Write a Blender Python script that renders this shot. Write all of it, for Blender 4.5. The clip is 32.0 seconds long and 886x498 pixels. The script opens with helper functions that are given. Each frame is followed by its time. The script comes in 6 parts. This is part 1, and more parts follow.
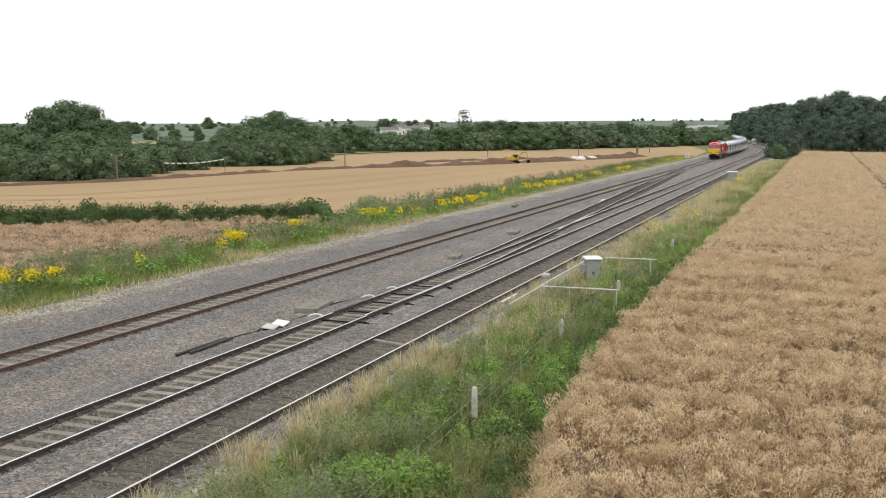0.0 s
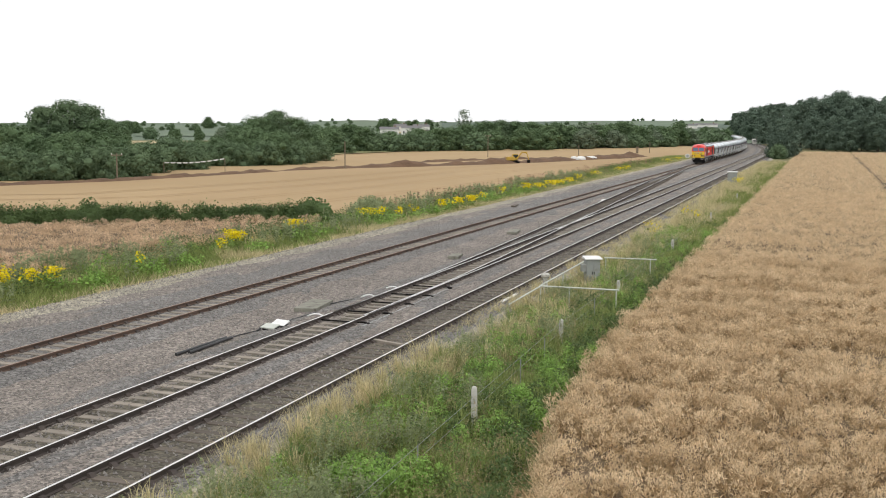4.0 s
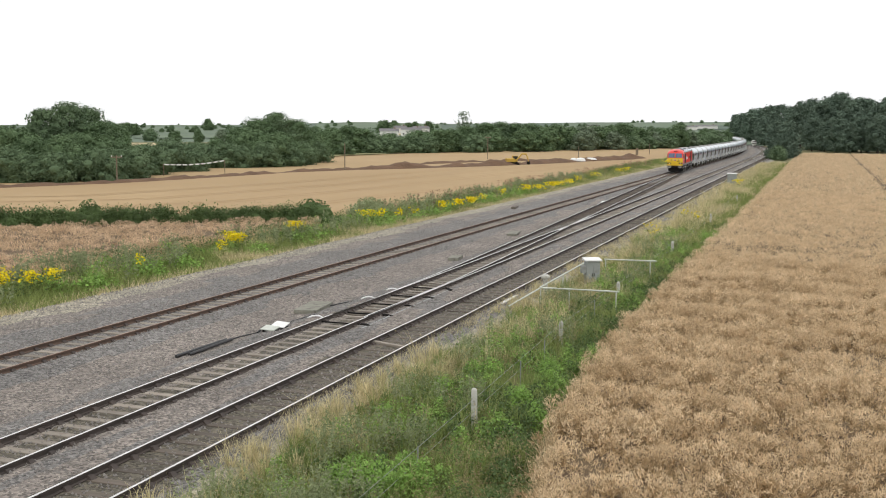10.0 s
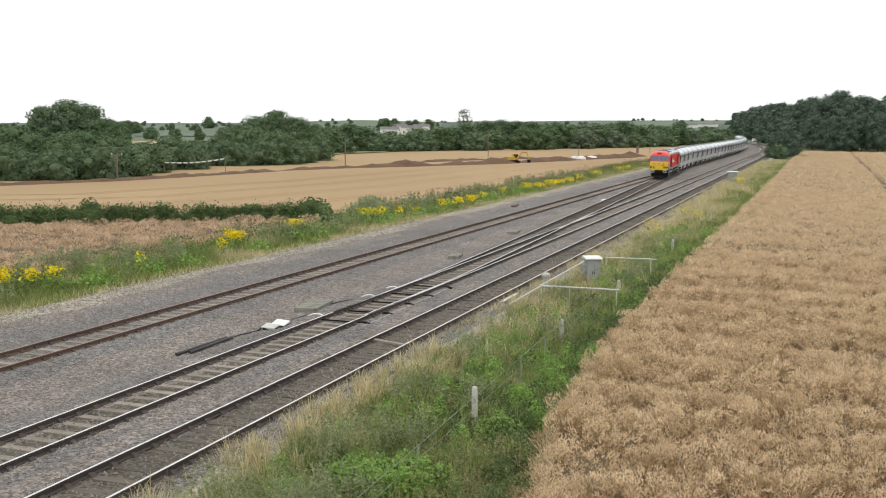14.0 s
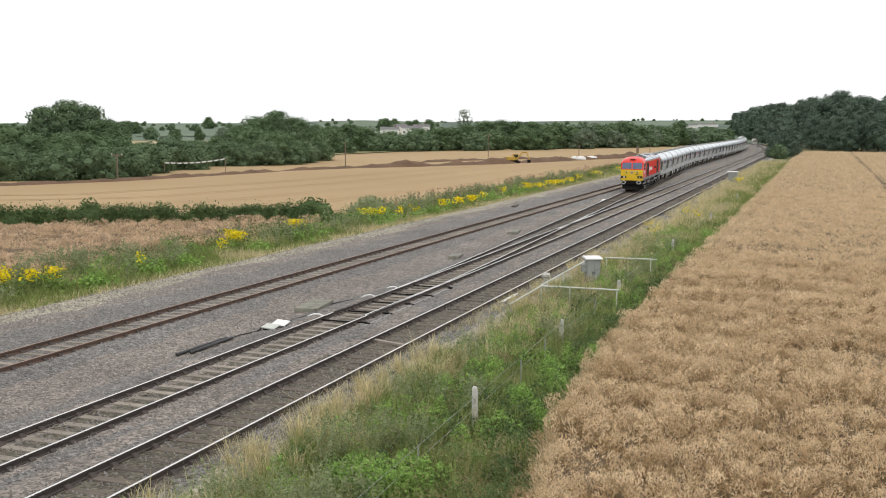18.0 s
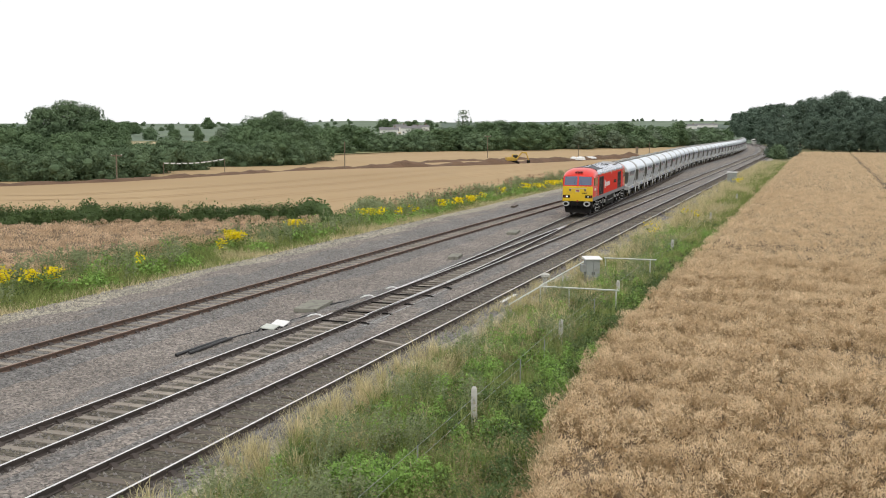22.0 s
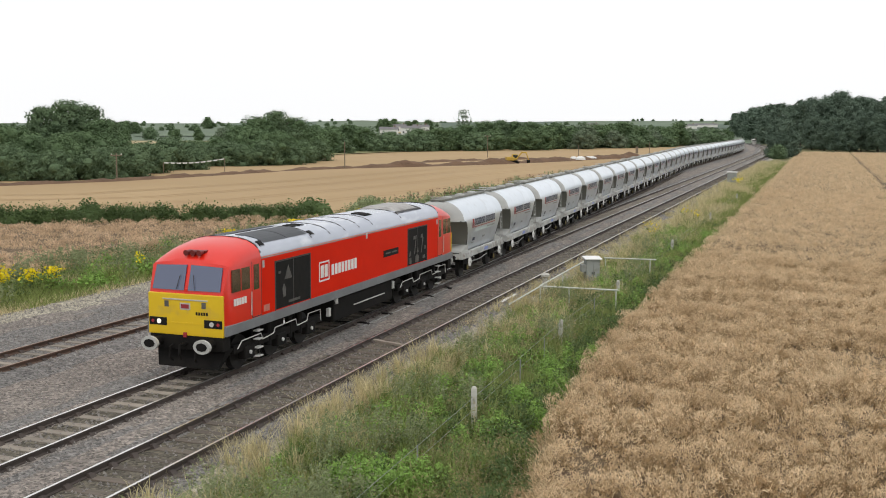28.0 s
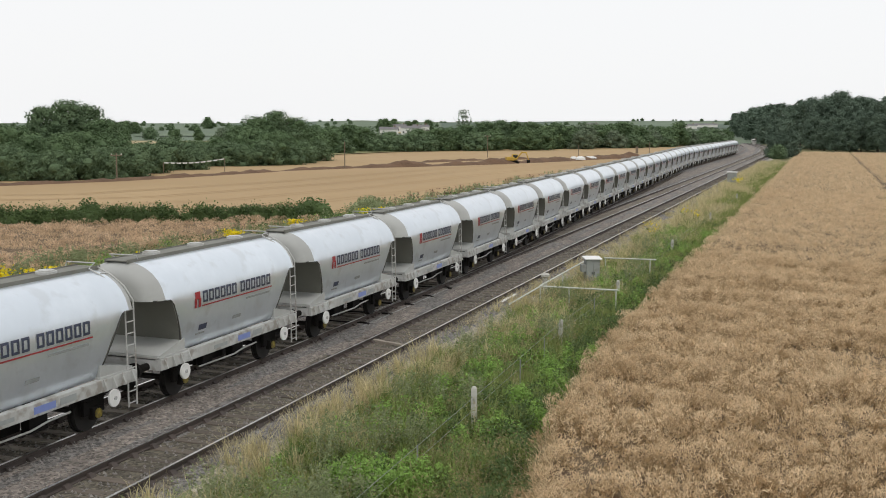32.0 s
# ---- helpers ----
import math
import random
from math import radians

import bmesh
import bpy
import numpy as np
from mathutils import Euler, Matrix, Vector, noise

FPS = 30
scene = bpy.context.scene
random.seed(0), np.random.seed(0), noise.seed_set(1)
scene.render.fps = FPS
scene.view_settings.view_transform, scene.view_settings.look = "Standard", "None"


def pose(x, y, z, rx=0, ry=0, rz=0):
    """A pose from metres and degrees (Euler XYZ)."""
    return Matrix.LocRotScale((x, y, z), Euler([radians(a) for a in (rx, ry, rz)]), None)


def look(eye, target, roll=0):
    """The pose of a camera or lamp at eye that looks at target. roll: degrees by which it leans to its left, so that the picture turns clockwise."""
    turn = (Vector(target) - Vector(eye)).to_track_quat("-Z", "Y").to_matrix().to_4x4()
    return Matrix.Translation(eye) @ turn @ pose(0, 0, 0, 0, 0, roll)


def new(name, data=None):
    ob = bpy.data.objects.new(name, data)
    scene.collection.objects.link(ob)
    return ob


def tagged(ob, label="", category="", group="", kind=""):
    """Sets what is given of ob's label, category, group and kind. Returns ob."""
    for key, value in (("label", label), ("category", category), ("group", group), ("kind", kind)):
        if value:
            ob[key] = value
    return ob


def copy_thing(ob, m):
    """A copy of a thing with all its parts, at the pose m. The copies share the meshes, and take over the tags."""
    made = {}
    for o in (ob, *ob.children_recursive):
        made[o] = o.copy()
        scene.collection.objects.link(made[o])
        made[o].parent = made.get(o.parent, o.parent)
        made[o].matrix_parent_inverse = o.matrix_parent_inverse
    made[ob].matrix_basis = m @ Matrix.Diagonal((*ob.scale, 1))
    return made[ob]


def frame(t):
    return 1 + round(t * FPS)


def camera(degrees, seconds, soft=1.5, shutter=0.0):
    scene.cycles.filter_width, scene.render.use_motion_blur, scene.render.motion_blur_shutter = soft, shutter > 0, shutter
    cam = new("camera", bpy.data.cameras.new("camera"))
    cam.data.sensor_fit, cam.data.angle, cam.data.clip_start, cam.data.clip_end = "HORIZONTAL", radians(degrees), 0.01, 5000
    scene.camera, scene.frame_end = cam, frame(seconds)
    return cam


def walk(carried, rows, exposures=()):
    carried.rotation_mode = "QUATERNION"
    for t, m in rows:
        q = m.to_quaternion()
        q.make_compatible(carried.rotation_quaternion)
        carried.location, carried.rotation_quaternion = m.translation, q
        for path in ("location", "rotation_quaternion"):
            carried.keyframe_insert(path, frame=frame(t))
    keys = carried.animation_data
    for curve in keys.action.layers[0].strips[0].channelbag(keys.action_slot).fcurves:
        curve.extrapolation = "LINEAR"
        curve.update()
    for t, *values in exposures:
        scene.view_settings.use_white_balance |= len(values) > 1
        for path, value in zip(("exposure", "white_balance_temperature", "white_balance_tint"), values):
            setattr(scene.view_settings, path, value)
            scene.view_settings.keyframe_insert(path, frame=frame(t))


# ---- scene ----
EYE = Vector((0.0, 0.0, 7.33))
cam = camera(45.14, 32.0, soft=1.0)


def heading(dx, dy, roll):
    """The hand-held camera's pose: small sways about one heading, in thousandths of the lens length and degrees of lean."""
    yaw, down = radians(19.527) + dx / 1886, radians(6.587) - dy / 1886
    way = Vector((-math.sin(yaw) * math.cos(down), math.cos(yaw) * math.cos(down), -math.sin(down)))
    return look(EYE, EYE + way * 50, 0.34 + roll)


SWAY = [(0, 0.1, -0.1, -0.02), (0.5, 0.4, 0.1, 0.0), (1, 0.3, 0.4, 0.01), (1.5, 0.4, -0.9, 0.01), (2, 0.1, -1.3, 0.01), (2.5, 0.1, -1.3, 0.01),
        (3, 0.0, -1.0, 0.03), (3.5, 0.0, -0.6, 0.04), (5.5, -0.1, -0.4, 0.08), (6, -0.3, -1.4, 0.03), (6.5, -0.3, -1.6, 0.04), (7, 0.3, -1.4, 0.01),
        (7.5, -0.3, -1.4, 0.02), (8, 0.0, -1.1, 0.01), (8.5, -0.2, -0.1, 0.03), (9, 0.0, 2.0, 0.01), (9.5, 0.1, 2.1, 0.01), (10, -0.2, 2.6, 0.0),
        (10.5, 0.6, 1.0, 0.03), (11, 0.4, -2.1, 0.02), (11.5, 0.6, -2.4, 0.0), (12, -0.2, -0.6, 0.03), (12.5, 0.3, -1.8, 0.01), (13, 0.1, -2.2, 0.03)]
SWAY += [(13.5, -0.2, -1.3, 0.02), (14, 0.5, -0.7, 0.02), (14.5, -0.6, 0.9, 0.08), (16.5, -0.1, 0.3, 0.12), (17, -0.5, 1.1, 0.09), (17.5, -0.4, 0.1, 0.02),
         (18, 0.7, -0.4, 0.0), (18.5, 0.7, -1.0, 0.0), (19, 0.0, -0.6, 0.04), (19.5, -0.5, -0.1, 0.04), (20, -0.5, 2.7, 0.06), (20.5, -0.4, 2.7, 0.06),
         (21, -0.9, 2.4, 0.08), (21.5, -0.5, 1.1, 0.06), (22, -0.4, 0.3, 0.01), (22.5, -0.5, -0.1, 0.04), (23, -0.6, 1.5, 0.05), (23.5, -0.2, 1.1, 0.12),
         (24, -1.2, 1.3, 0.16), (24.5, -1.4, 1.5, 0.18), (25, -1.4, 1.4, 0.16), (25.5, -0.5, -0.4, 0.08)]
SWAY += [(27.5, -0.4, -0.6, 0.05), (28, -0.5, -0.1, 0.04), (28.5, -0.6, 1.2, 0.06), (29, -1.0, 0.7, 0.1), (29.5, -0.3, -0.2, 0.03), (30, -0.5, -0.1, 0.04),
         (30.5, -0.6, -0.3, 0.05), (31, -0.7, 1.2, 0.06), (31.5, -0.7, 1.0, 0.1), (32, -0.5, -0.1, 0.04)]
walk(cam, [(t, heading(dx, dy, r)) for t, dx, dy, r in SWAY], [(0, -0.42), (24, -0.42), (26.5, -0.46), (28, -0.52), (30, -0.58), (32, -0.63)])

# ---- light: a bright overcast summer sky ----
world = bpy.data.worlds.new("sky")
scene.world = world
world.use_nodes = True
wn = world.node_tree
wn.nodes.clear()
sky = wn.nodes.new("ShaderNodeTexSky")
sky.sky_type, sky.sun_disc = "NISHITA", False
sky.sun_elevation, sky.sun_rotation = radians(52), radians(215)
sky.air_density, sky.dust_density = 1.0, 3.0
dim = wn.nodes.new("ShaderNodeMix")
dim.data_type, dim.blend_type = "RGBA", "MIX"
dim.inputs[0].default_value = 0.90
pale = wn.nodes.new("ShaderNodeMix")
pale.data_type, pale.blend_type = "RGBA", "MULTIPLY"
pale.inputs[0].default_value = 1.0
pale.inputs[7].default_value = (0.09, 0.085, 0.08, 1)
wn.links.new(sky.outputs[0], pale.inputs[6])
wn.links.new(pale.outputs[2], dim.inputs[6])
dim.inputs[7].default_value = (0.985, 0.99, 1.0, 1)
bg = wn.nodes.new("ShaderNodeBackground")
bg.inputs[1].default_value = 1.58
wo = wn.nodes.new("ShaderNodeOutputWorld")
wn.links.new(dim.outputs[2], bg.inputs[0])
wn.links.new(bg.outputs[0], wo.inputs[0])
sun = new("sun", bpy.data.lights.new("sun", "SUN"))
sun.data.energy, sun.data.angle, sun.data.color = 1.35, radians(14), (1.0, 0.97, 0.92)
sun.matrix_world = look((0, 0, 60), (-16, 34, 0))


# ---- materials ----
def mat(name, c1, c2=None, scale=3.0, rough=0.8, metal=0.0, bump=0.0, bscale=None, c3=None, rnd=0.0, island=False, fine=6.0, stretch=None, coat=0.0):
    """A two-scale noise material: c1 and c2 in large patches, c3 as sparse wear, with a fine grain and relief."""
    m = bpy.data.materials.new(name)
    m.use_nodes = True
    nt = m.node_tree
    b = nt.nodes["Principled BSDF"]
    b.inputs["Roughness"].default_value, b.inputs["Metallic"].default_value = rough, metal
    b.inputs["Coat Weight"].default_value = coat
    tc = nt.nodes.new("ShaderNodeTexCoord")
    mp = nt.nodes.new("ShaderNodeMapping")
    nt.links.new(tc.outputs["Object"], mp.inputs[0])
    if stretch:
        mp.inputs["Scale"].default_value = stretch

    def noise_at(s, detail=4.0):
        n = nt.nodes.new("ShaderNodeTexNoise")
        n.inputs["Scale"].default_value, n.inputs["Detail"].default_value = s, detail
        nt.links.new(mp.outputs[0], n.inputs["Vector"])
        return n

    def mix(fac, a, c, kind="MIX"):
        x = nt.nodes.new("ShaderNodeMix")
        x.data_type, x.blend_type = "RGBA", kind
        for k, v in ((0, fac), (6, a), (7, c)):
            if isinstance(v, (int, float)):
                x.inputs[k].default_value = v
            elif isinstance(v, tuple):
                x.inputs[k].default_value = (*v, 1)
            else:
                nt.links.new(v, x.inputs[k])
        return x.outputs[2]

    def ramp(src, lo, hi):
        r = nt.nodes.new("ShaderNodeMapRange")
        r.inputs[1].default_value, r.inputs[2].default_value = lo, hi
        nt.links.new(src, r.inputs[0])
        return r.outputs[0]

    c2 = c2 or tuple(v * 0.8 for v in c1)
    big, small = noise_at(scale), noise_at(scale * fine, 6.0)
    col = mix(ramp(big.outputs[0], 0.35, 0.65), c1, c2)
    col = mix(ramp(small.outputs[0], 0.3, 0.7), col, mix(0.6, col, c2), "MIX")
    if c3:
        third = noise_at(scale * 2.3, 5.0)
        col = mix(ramp(third.outputs[0], 0.56, 0.68), col, c3)
    if rnd:
        src = nt.nodes.new("ShaderNodeNewGeometry").outputs["Random Per Island"] if island else nt.nodes.new("ShaderNodeObjectInfo").outputs["Random"]
        hs = nt.nodes.new("ShaderNodeHueSaturation")
        v = nt.nodes.new("ShaderNodeMapRange")
        v.inputs[3].default_value, v.inputs[4].default_value = 1 - rnd, 1 + rnd
        nt.links.new(src, v.inputs[0])
        nt.links.new(v.outputs[0], hs.inputs["Value"])
        nt.links.new(col, hs.inputs["Color"])
        col = hs.outputs[0]
    nt.links.new(col, b.inputs["Base Color"])
    if bump:
        bp = nt.nodes.new("ShaderNodeBump")
        bp.inputs["Strength"].default_value, bp.inputs["Distance"].default_value = min(1.0, bump * 8), bump
        src = noise_at(bscale or scale * 8, 5.0)
        nt.links.new(src.outputs[0], bp.inputs["Height"])
        nt.links.new(bp.outputs[0], b.inputs["Normal"])
    return m


def leafy(name, c1, c2, scale, rnd=0.35, rough=0.7, thin=0.4):
    """Leaves and blades: patchy greens, each one varied, with a little light passing through."""
    m = mat(name, c1, c2, scale, rough, rnd=rnd, island=True, fine=5)
    b = m.node_tree.nodes["Principled BSDF"]
    b.inputs["Specular IOR Level"].default_value = 0.2
    nt = m.node_tree
    tl = nt.nodes.new("ShaderNodeBsdfTranslucent")
    nt.links.new(b.inputs["Base Color"].links[0].from_socket, tl.inputs[0])
    ms = nt.nodes.new("ShaderNodeMixShader")
    ms.inputs[0].default_value = thin
    nt.links.new(b.outputs[0], ms.inputs[1])
    nt.links.new(tl.outputs[0], ms.inputs[2])
    nt.links.new(ms.outputs[0], nt.nodes["Material Output"].inputs[0])
    return m


def stony(name, cols, cell, bump):
    """Broken stone: each stone a cell of its own tone, with dark gaps in relief."""
    m = mat(name, cols[0], cols[1], 0.25, 0.95, fine=20)
    nt = m.node_tree
    b = nt.nodes["Principled BSDF"]
    base = b.inputs["Base Color"].links[0].from_socket
    tc = nt.nodes.new("ShaderNodeTexCoord")
    vo = nt.nodes.new("ShaderNodeTexVoronoi")
    vo.inputs["Scale"].default_value = 1 / cell
    nt.links.new(tc.outputs["Object"], vo.inputs["Vector"])
    sep = nt.nodes.new("ShaderNodeSeparateColor")
    nt.links.new(vo.outputs["Color"], sep.inputs[0])
    mr = nt.nodes.new("ShaderNodeMapRange")
    mr.inputs[3].default_value, mr.inputs[4].default_value = 0.42, 1.5
    nt.links.new(sep.outputs[0], mr.inputs[0])
    tone = mr.outputs[0]
    for sc, lo, hi in ((4.5, 0.80, 1.20), (0.5, 0.86, 1.14)):
        nz = nt.nodes.new("ShaderNodeTexNoise")
        nz.inputs["Scale"].default_value, nz.inputs["Detail"].default_value = sc, 3.0
        nt.links.new(tc.outputs["Object"], nz.inputs["Vector"])
        rg = nt.nodes.new("ShaderNodeMapRange")
        for k, q in ((1, 0.34), (2, 0.66), (3, lo), (4, hi)):
            rg.inputs[k].default_value = q
        nt.links.new(nz.outputs[0], rg.inputs[0])
        mu = nt.nodes.new("ShaderNodeMath")
        mu.operation = "MULTIPLY"
        nt.links.new(tone, mu.inputs[0])
        nt.links.new(rg.outputs[0], mu.inputs[1])
        tone = mu.outputs[0]
    hs = nt.nodes.new("ShaderNodeHueSaturation")
    nt.links.new(tone, hs.inputs["Value"])
    nt.links.new(base, hs.inputs["Color"])
    nt.links.new(hs.outputs[0], b.inputs["Base Color"])
    bp = nt.nodes.new("ShaderNodeBump")
    bp.invert = True
    bp.inputs["Strength"].default_value, bp.inputs["Distance"].default_value = 0.8, bump
    nt.links.new(vo.outputs["Distance"], bp.inputs["Height"])
    nt.links.new(bp.outputs[0], b.inputs["Normal"])
    return m


M_GROUND = mat("ground_grass", (0.11, 0.13, 0.04), (0.17, 0.15, 0.06), 0.08, 0.95, bump=0.05, bscale=2.0, fine=30)
# far ground: distance haze put into the colour as a bluer green
M_FARLAND = mat("far_meadow_haze", (0.078, 0.125, 0.088), (0.125, 0.165, 0.10), 0.006, 0.95, fine=5)
M_WHEAT = mat("ripe_wheat", (0.405, 0.282, 0.142), (0.335, 0.228, 0.11), 0.035, 0.95, bump=0.06, bscale=1.4, fine=14, stretch=(1.0, 0.35, 1.0))
# base sheet under the stalks, coloured dark as the shade in the crop's gaps
M_RAPE = mat("dry_rape_gap_shade", (0.18, 0.126, 0.068), (0.125, 0.086, 0.045), 0.35, 0.95, bump=0.12, bscale=4.0, fine=7, c3=(0.11, 0.07, 0.04))
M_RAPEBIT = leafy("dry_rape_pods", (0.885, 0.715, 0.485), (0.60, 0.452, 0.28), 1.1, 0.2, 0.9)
# lower stems: darker copy of the pod colour, for the shade between heads
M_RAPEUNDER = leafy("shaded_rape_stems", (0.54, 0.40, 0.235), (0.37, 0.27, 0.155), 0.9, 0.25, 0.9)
M_RAPEDARK = leafy("brown_rape_pods", (0.86, 0.66, 0.46), (0.50, 0.36, 0.23), 0.7, 0.2, 0.9)
M_BALLAST = stony("ballast_stone", ((0.202, 0.190, 0.178), (0.145, 0.137, 0.128)), 0.07, 0.03)
M_PATH = stony("trodden_ballast_stone", ((0.252, 0.220, 0.192), (0.190, 0.165, 0.143)), 0.06, 0.03)
M_SAND = stony("sandy_cess", ((0.345, 0.31, 0.24), (0.26, 0.24, 0.185)), 0.05, 0.015)
M_STAIN = stony("stained_ballast_stone", ((0.126, 0.110, 0.082), (0.090, 0.079, 0.058)), 0.07, 0.03)
M_STONE = mat("loose_stone", (0.26, 0.24, 0.22), (0.20, 0.185, 0.17), 8.0, 0.95, rnd=0.22, island=True)
M_SOIL = mat("dug_soil", (0.09, 0.05, 0.027), (0.145, 0.083, 0.045), 0.3, 1.0, bump=0.15, bscale=1.5)
M_CONCRETE = mat("concrete", (0.32, 0.285, 0.235), (0.24, 0.21, 0.172), 1.5, 0.9, bump=0.004, rnd=0.22, c3=(0.21, 0.175, 0.14))
M_SLAB = mat("old_concrete_slab", (0.25, 0.245, 0.20), (0.19, 0.185, 0.15), 2.0, 0.95, bump=0.004, c3=(0.13, 0.12, 0.10))
M_TIMBER = mat("creosoted_timber", (0.130, 0.108, 0.086), (0.098, 0.080, 0.063), 3.0, 0.9, bump=0.006, rnd=0.3, stretch=(0.3, 2.0, 1.0))
M_RUST = mat("rusty_rail", (0.128, 0.080, 0.056), (0.095, 0.062, 0.046), 1.0, 0.85, rnd=0.1)
M_DARKRAIL = mat("dark_rail_side", (0.075, 0.055, 0.045), (0.05, 0.04, 0.035), 1.0, 0.8)
M_BRIGHT = mat("worn_bright_steel", (0.80, 0.79, 0.77), (0.68, 0.66, 0.64), 2.0, 0.36, 1.0)
M_DULLTOP = mat("dull_rail_top", (0.36, 0.25, 0.19), (0.25, 0.16, 0.12), 1.0, 0.55, 0.6)


# ---- mesh helpers ----
def mesh_from(name, verts, faces, material, smooth=False):
    me = bpy.data.meshes.new(name)
    verts, faces = np.asarray(verts, np.float32), np.asarray(faces, np.int32)
    k = faces.shape[1]
    me.vertices.add(len(verts))
    me.vertices.foreach_set("co", verts.ravel())
    me.loops.add(faces.size)
    me.loops.foreach_set("vertex_index", faces.ravel())
    me.polygons.add(len(faces))
    me.polygons.foreach_set("loop_start", np.arange(0, faces.size, k, dtype=np.int32))
    me.polygons.foreach_set("use_smooth", np.full(len(faces), smooth))
    me.update(calc_edges=True)
    me.materials.append(material)
    return me


def finish(name, bm, material, smooth=False):
    me = bpy.data.meshes.new(name)
    bmesh.ops.recalc_face_normals(bm, faces=bm.faces)
    for f in bm.faces:
        f.smooth = smooth
    bm.to_mesh(me)
    bm.free()
    if smooth:
        me.set_sharp_from_angle(angle=radians(38))
    for m in (material if isinstance(material, (list, tuple)) else (material,)):
        me.materials.append(m)
    return me


def part(name, bm, material, parent, label="", smooth=False, at=None):
    """One mesh object under a thing or a part; bm may be a ready mesh."""
    me = bm if isinstance(bm, bpy.types.Mesh) else finish(name, bm, material, smooth)
    ob = new(name, me)
    ob.parent = parent
    if at is not None:
        ob.matrix_basis = at
    return tagged(ob, label) if label else ob


def thing(name, label, category, m=None, group="", kind=""):
    """An Empty at a thing's base, which parents its parts."""
    ob = new(name)
    ob.empty_display_size = 0.2
    if m is not None:
        ob.matrix_basis = m
    return tagged(ob, label, category, group, kind)


def box(bm, x0, x1, y0, y1, z0, z1, bevel=0.0):
    r = bmesh.ops.create_cube(bm, size=1.0, matrix=Matrix.Translation(((x0 + x1) / 2, (y0 + y1) / 2, (z0 + z1) / 2)) @ Matrix.Diagonal((x1 - x0, y1 - y0, z1 - z0, 1)))
    if bevel:
        es = list({e for v in r["verts"] for e in v.link_edges})
        bmesh.ops.bevel(bm, geom=es, offset=bevel, segments=2, affect="EDGES", profile=0.6)
    return bm


def rod(bm, a, b, r, n=8, r2=None):
    a, b = Vector(a), Vector(b)
    d = b - a
    m = Matrix.Translation((a + b) / 2) @ d.to_track_quat("Z", "Y").to_matrix().to_4x4()
    bmesh.ops.create_cone(bm, cap_ends=True, segments=n, radius1=r, radius2=r if r2 is None else r2, depth=d.length, matrix=m)
    return bm


def bent(bm, pts, r, n=6):
    """One round bar through the points."""
    pts = [Vector(q) for q in pts]
    rings, side = [], None
    for i, q in enumerate(pts):
        d = (pts[min(i + 1, len(pts) - 1)] - pts[max(i - 1, 0)]).normalized()
        if side is None:
            side = d.orthogonal().normalized()
        side = (side - d * side.dot(d)).normalized()
        up = d.cross(side)
        rings.append([q + (side * math.cos(a) + up * math.sin(a)) * r for a in (2 * math.pi * k / n for k in range(n))])
    loft(bm, rings)
    return bm


def loft(bm, rings, close=True, caps=True):
    """Skin through rings of equal length."""
    vs = [[bm.verts.new(p) for p in ring] for ring in rings]
    n = len(vs[0])
    for a, b in zip(vs, vs[1:]):
        for i in range(n if close else n - 1):
            j = (i + 1) % n
            bm.faces.new((a[i], a[j], b[j], b[i]))
    if caps and close:
        bm.faces.new(vs[0])
        bm.faces.new(vs[-1])
    return vs


def B():
    return bmesh.new()


# ---- the plan ----
XA, XB, XC = -23.84, -17.18, -13.75      # centre lines of the loop, the middle and the near track
GAUGE = 1.505                            # between rail-head centres
BEND_Y, BEND_R = 295.0, 1550.0           # where all tracks begin to bend


def bend(y):
    return (y - BEND_Y) ** 2 / (2 * BEND_R) if y > BEND_Y else 0.0


def crossing(y):
    """Centre line of the crossover from the middle track to the loop."""
    y0, y1, r = 37.5, 207.0, 20.0
    s = (XB - XA) / (y1 - y0 - r)
    u = y - y0
    if u <= 0:
        return XB
    if u < r:
        return XB - s * u * u / 2 / r
    if u < y1 - y0 - r:
        return XB - s * (u - r / 2)
    if u < y1 - y0:
        return XA + s * (y1 - y) ** 2 / 2 / r
    return XA


def terrain(x, y):
    """Height of the natural ground: level near the line, low hills far away."""
    d = math.hypot(x, y)
    z = -0.5
    if d > 450:
        k = min(1.0, (d - 450) / 1000)
        a = math.degrees(math.atan2(-x, y))
        top = float(np.interp(a, [-40, -4, 4, 12, 19, 24, 30, 42, 70], [10, 12, 17, 15.5, 12, 14.5, 9.5, 7.5, 8]))
        z += k * k * (3 - 2 * k) * top
    z += 0.12 * noise.noise(Vector((x * 0.02, y * 0.02, 0.0)))
    return z


def sheet(name, xs, ys, zf, material, inside=None, smooth=True):
    xs, ys = list(xs), list(ys)
    v = [(x, y, zf(x, y)) for y in ys for x in xs]
    n = len(xs)
    f = [(j * n + i, j * n + i + 1, (j + 1) * n + i + 1, (j + 1) * n + i) for j in range(len(ys) - 1) for i in range(n - 1)
         if inside is None or inside((xs[i] + xs[i + 1]) / 2, (ys[j] + ys[j + 1]) / 2)]
    return mesh_from(name, v, f, material, smooth)


def steps(*spans):
    out = []
    for a, b, n in spans:
        out += list(np.linspace(a, b, n, endpoint=False))
    return out + [spans[-1][1]]


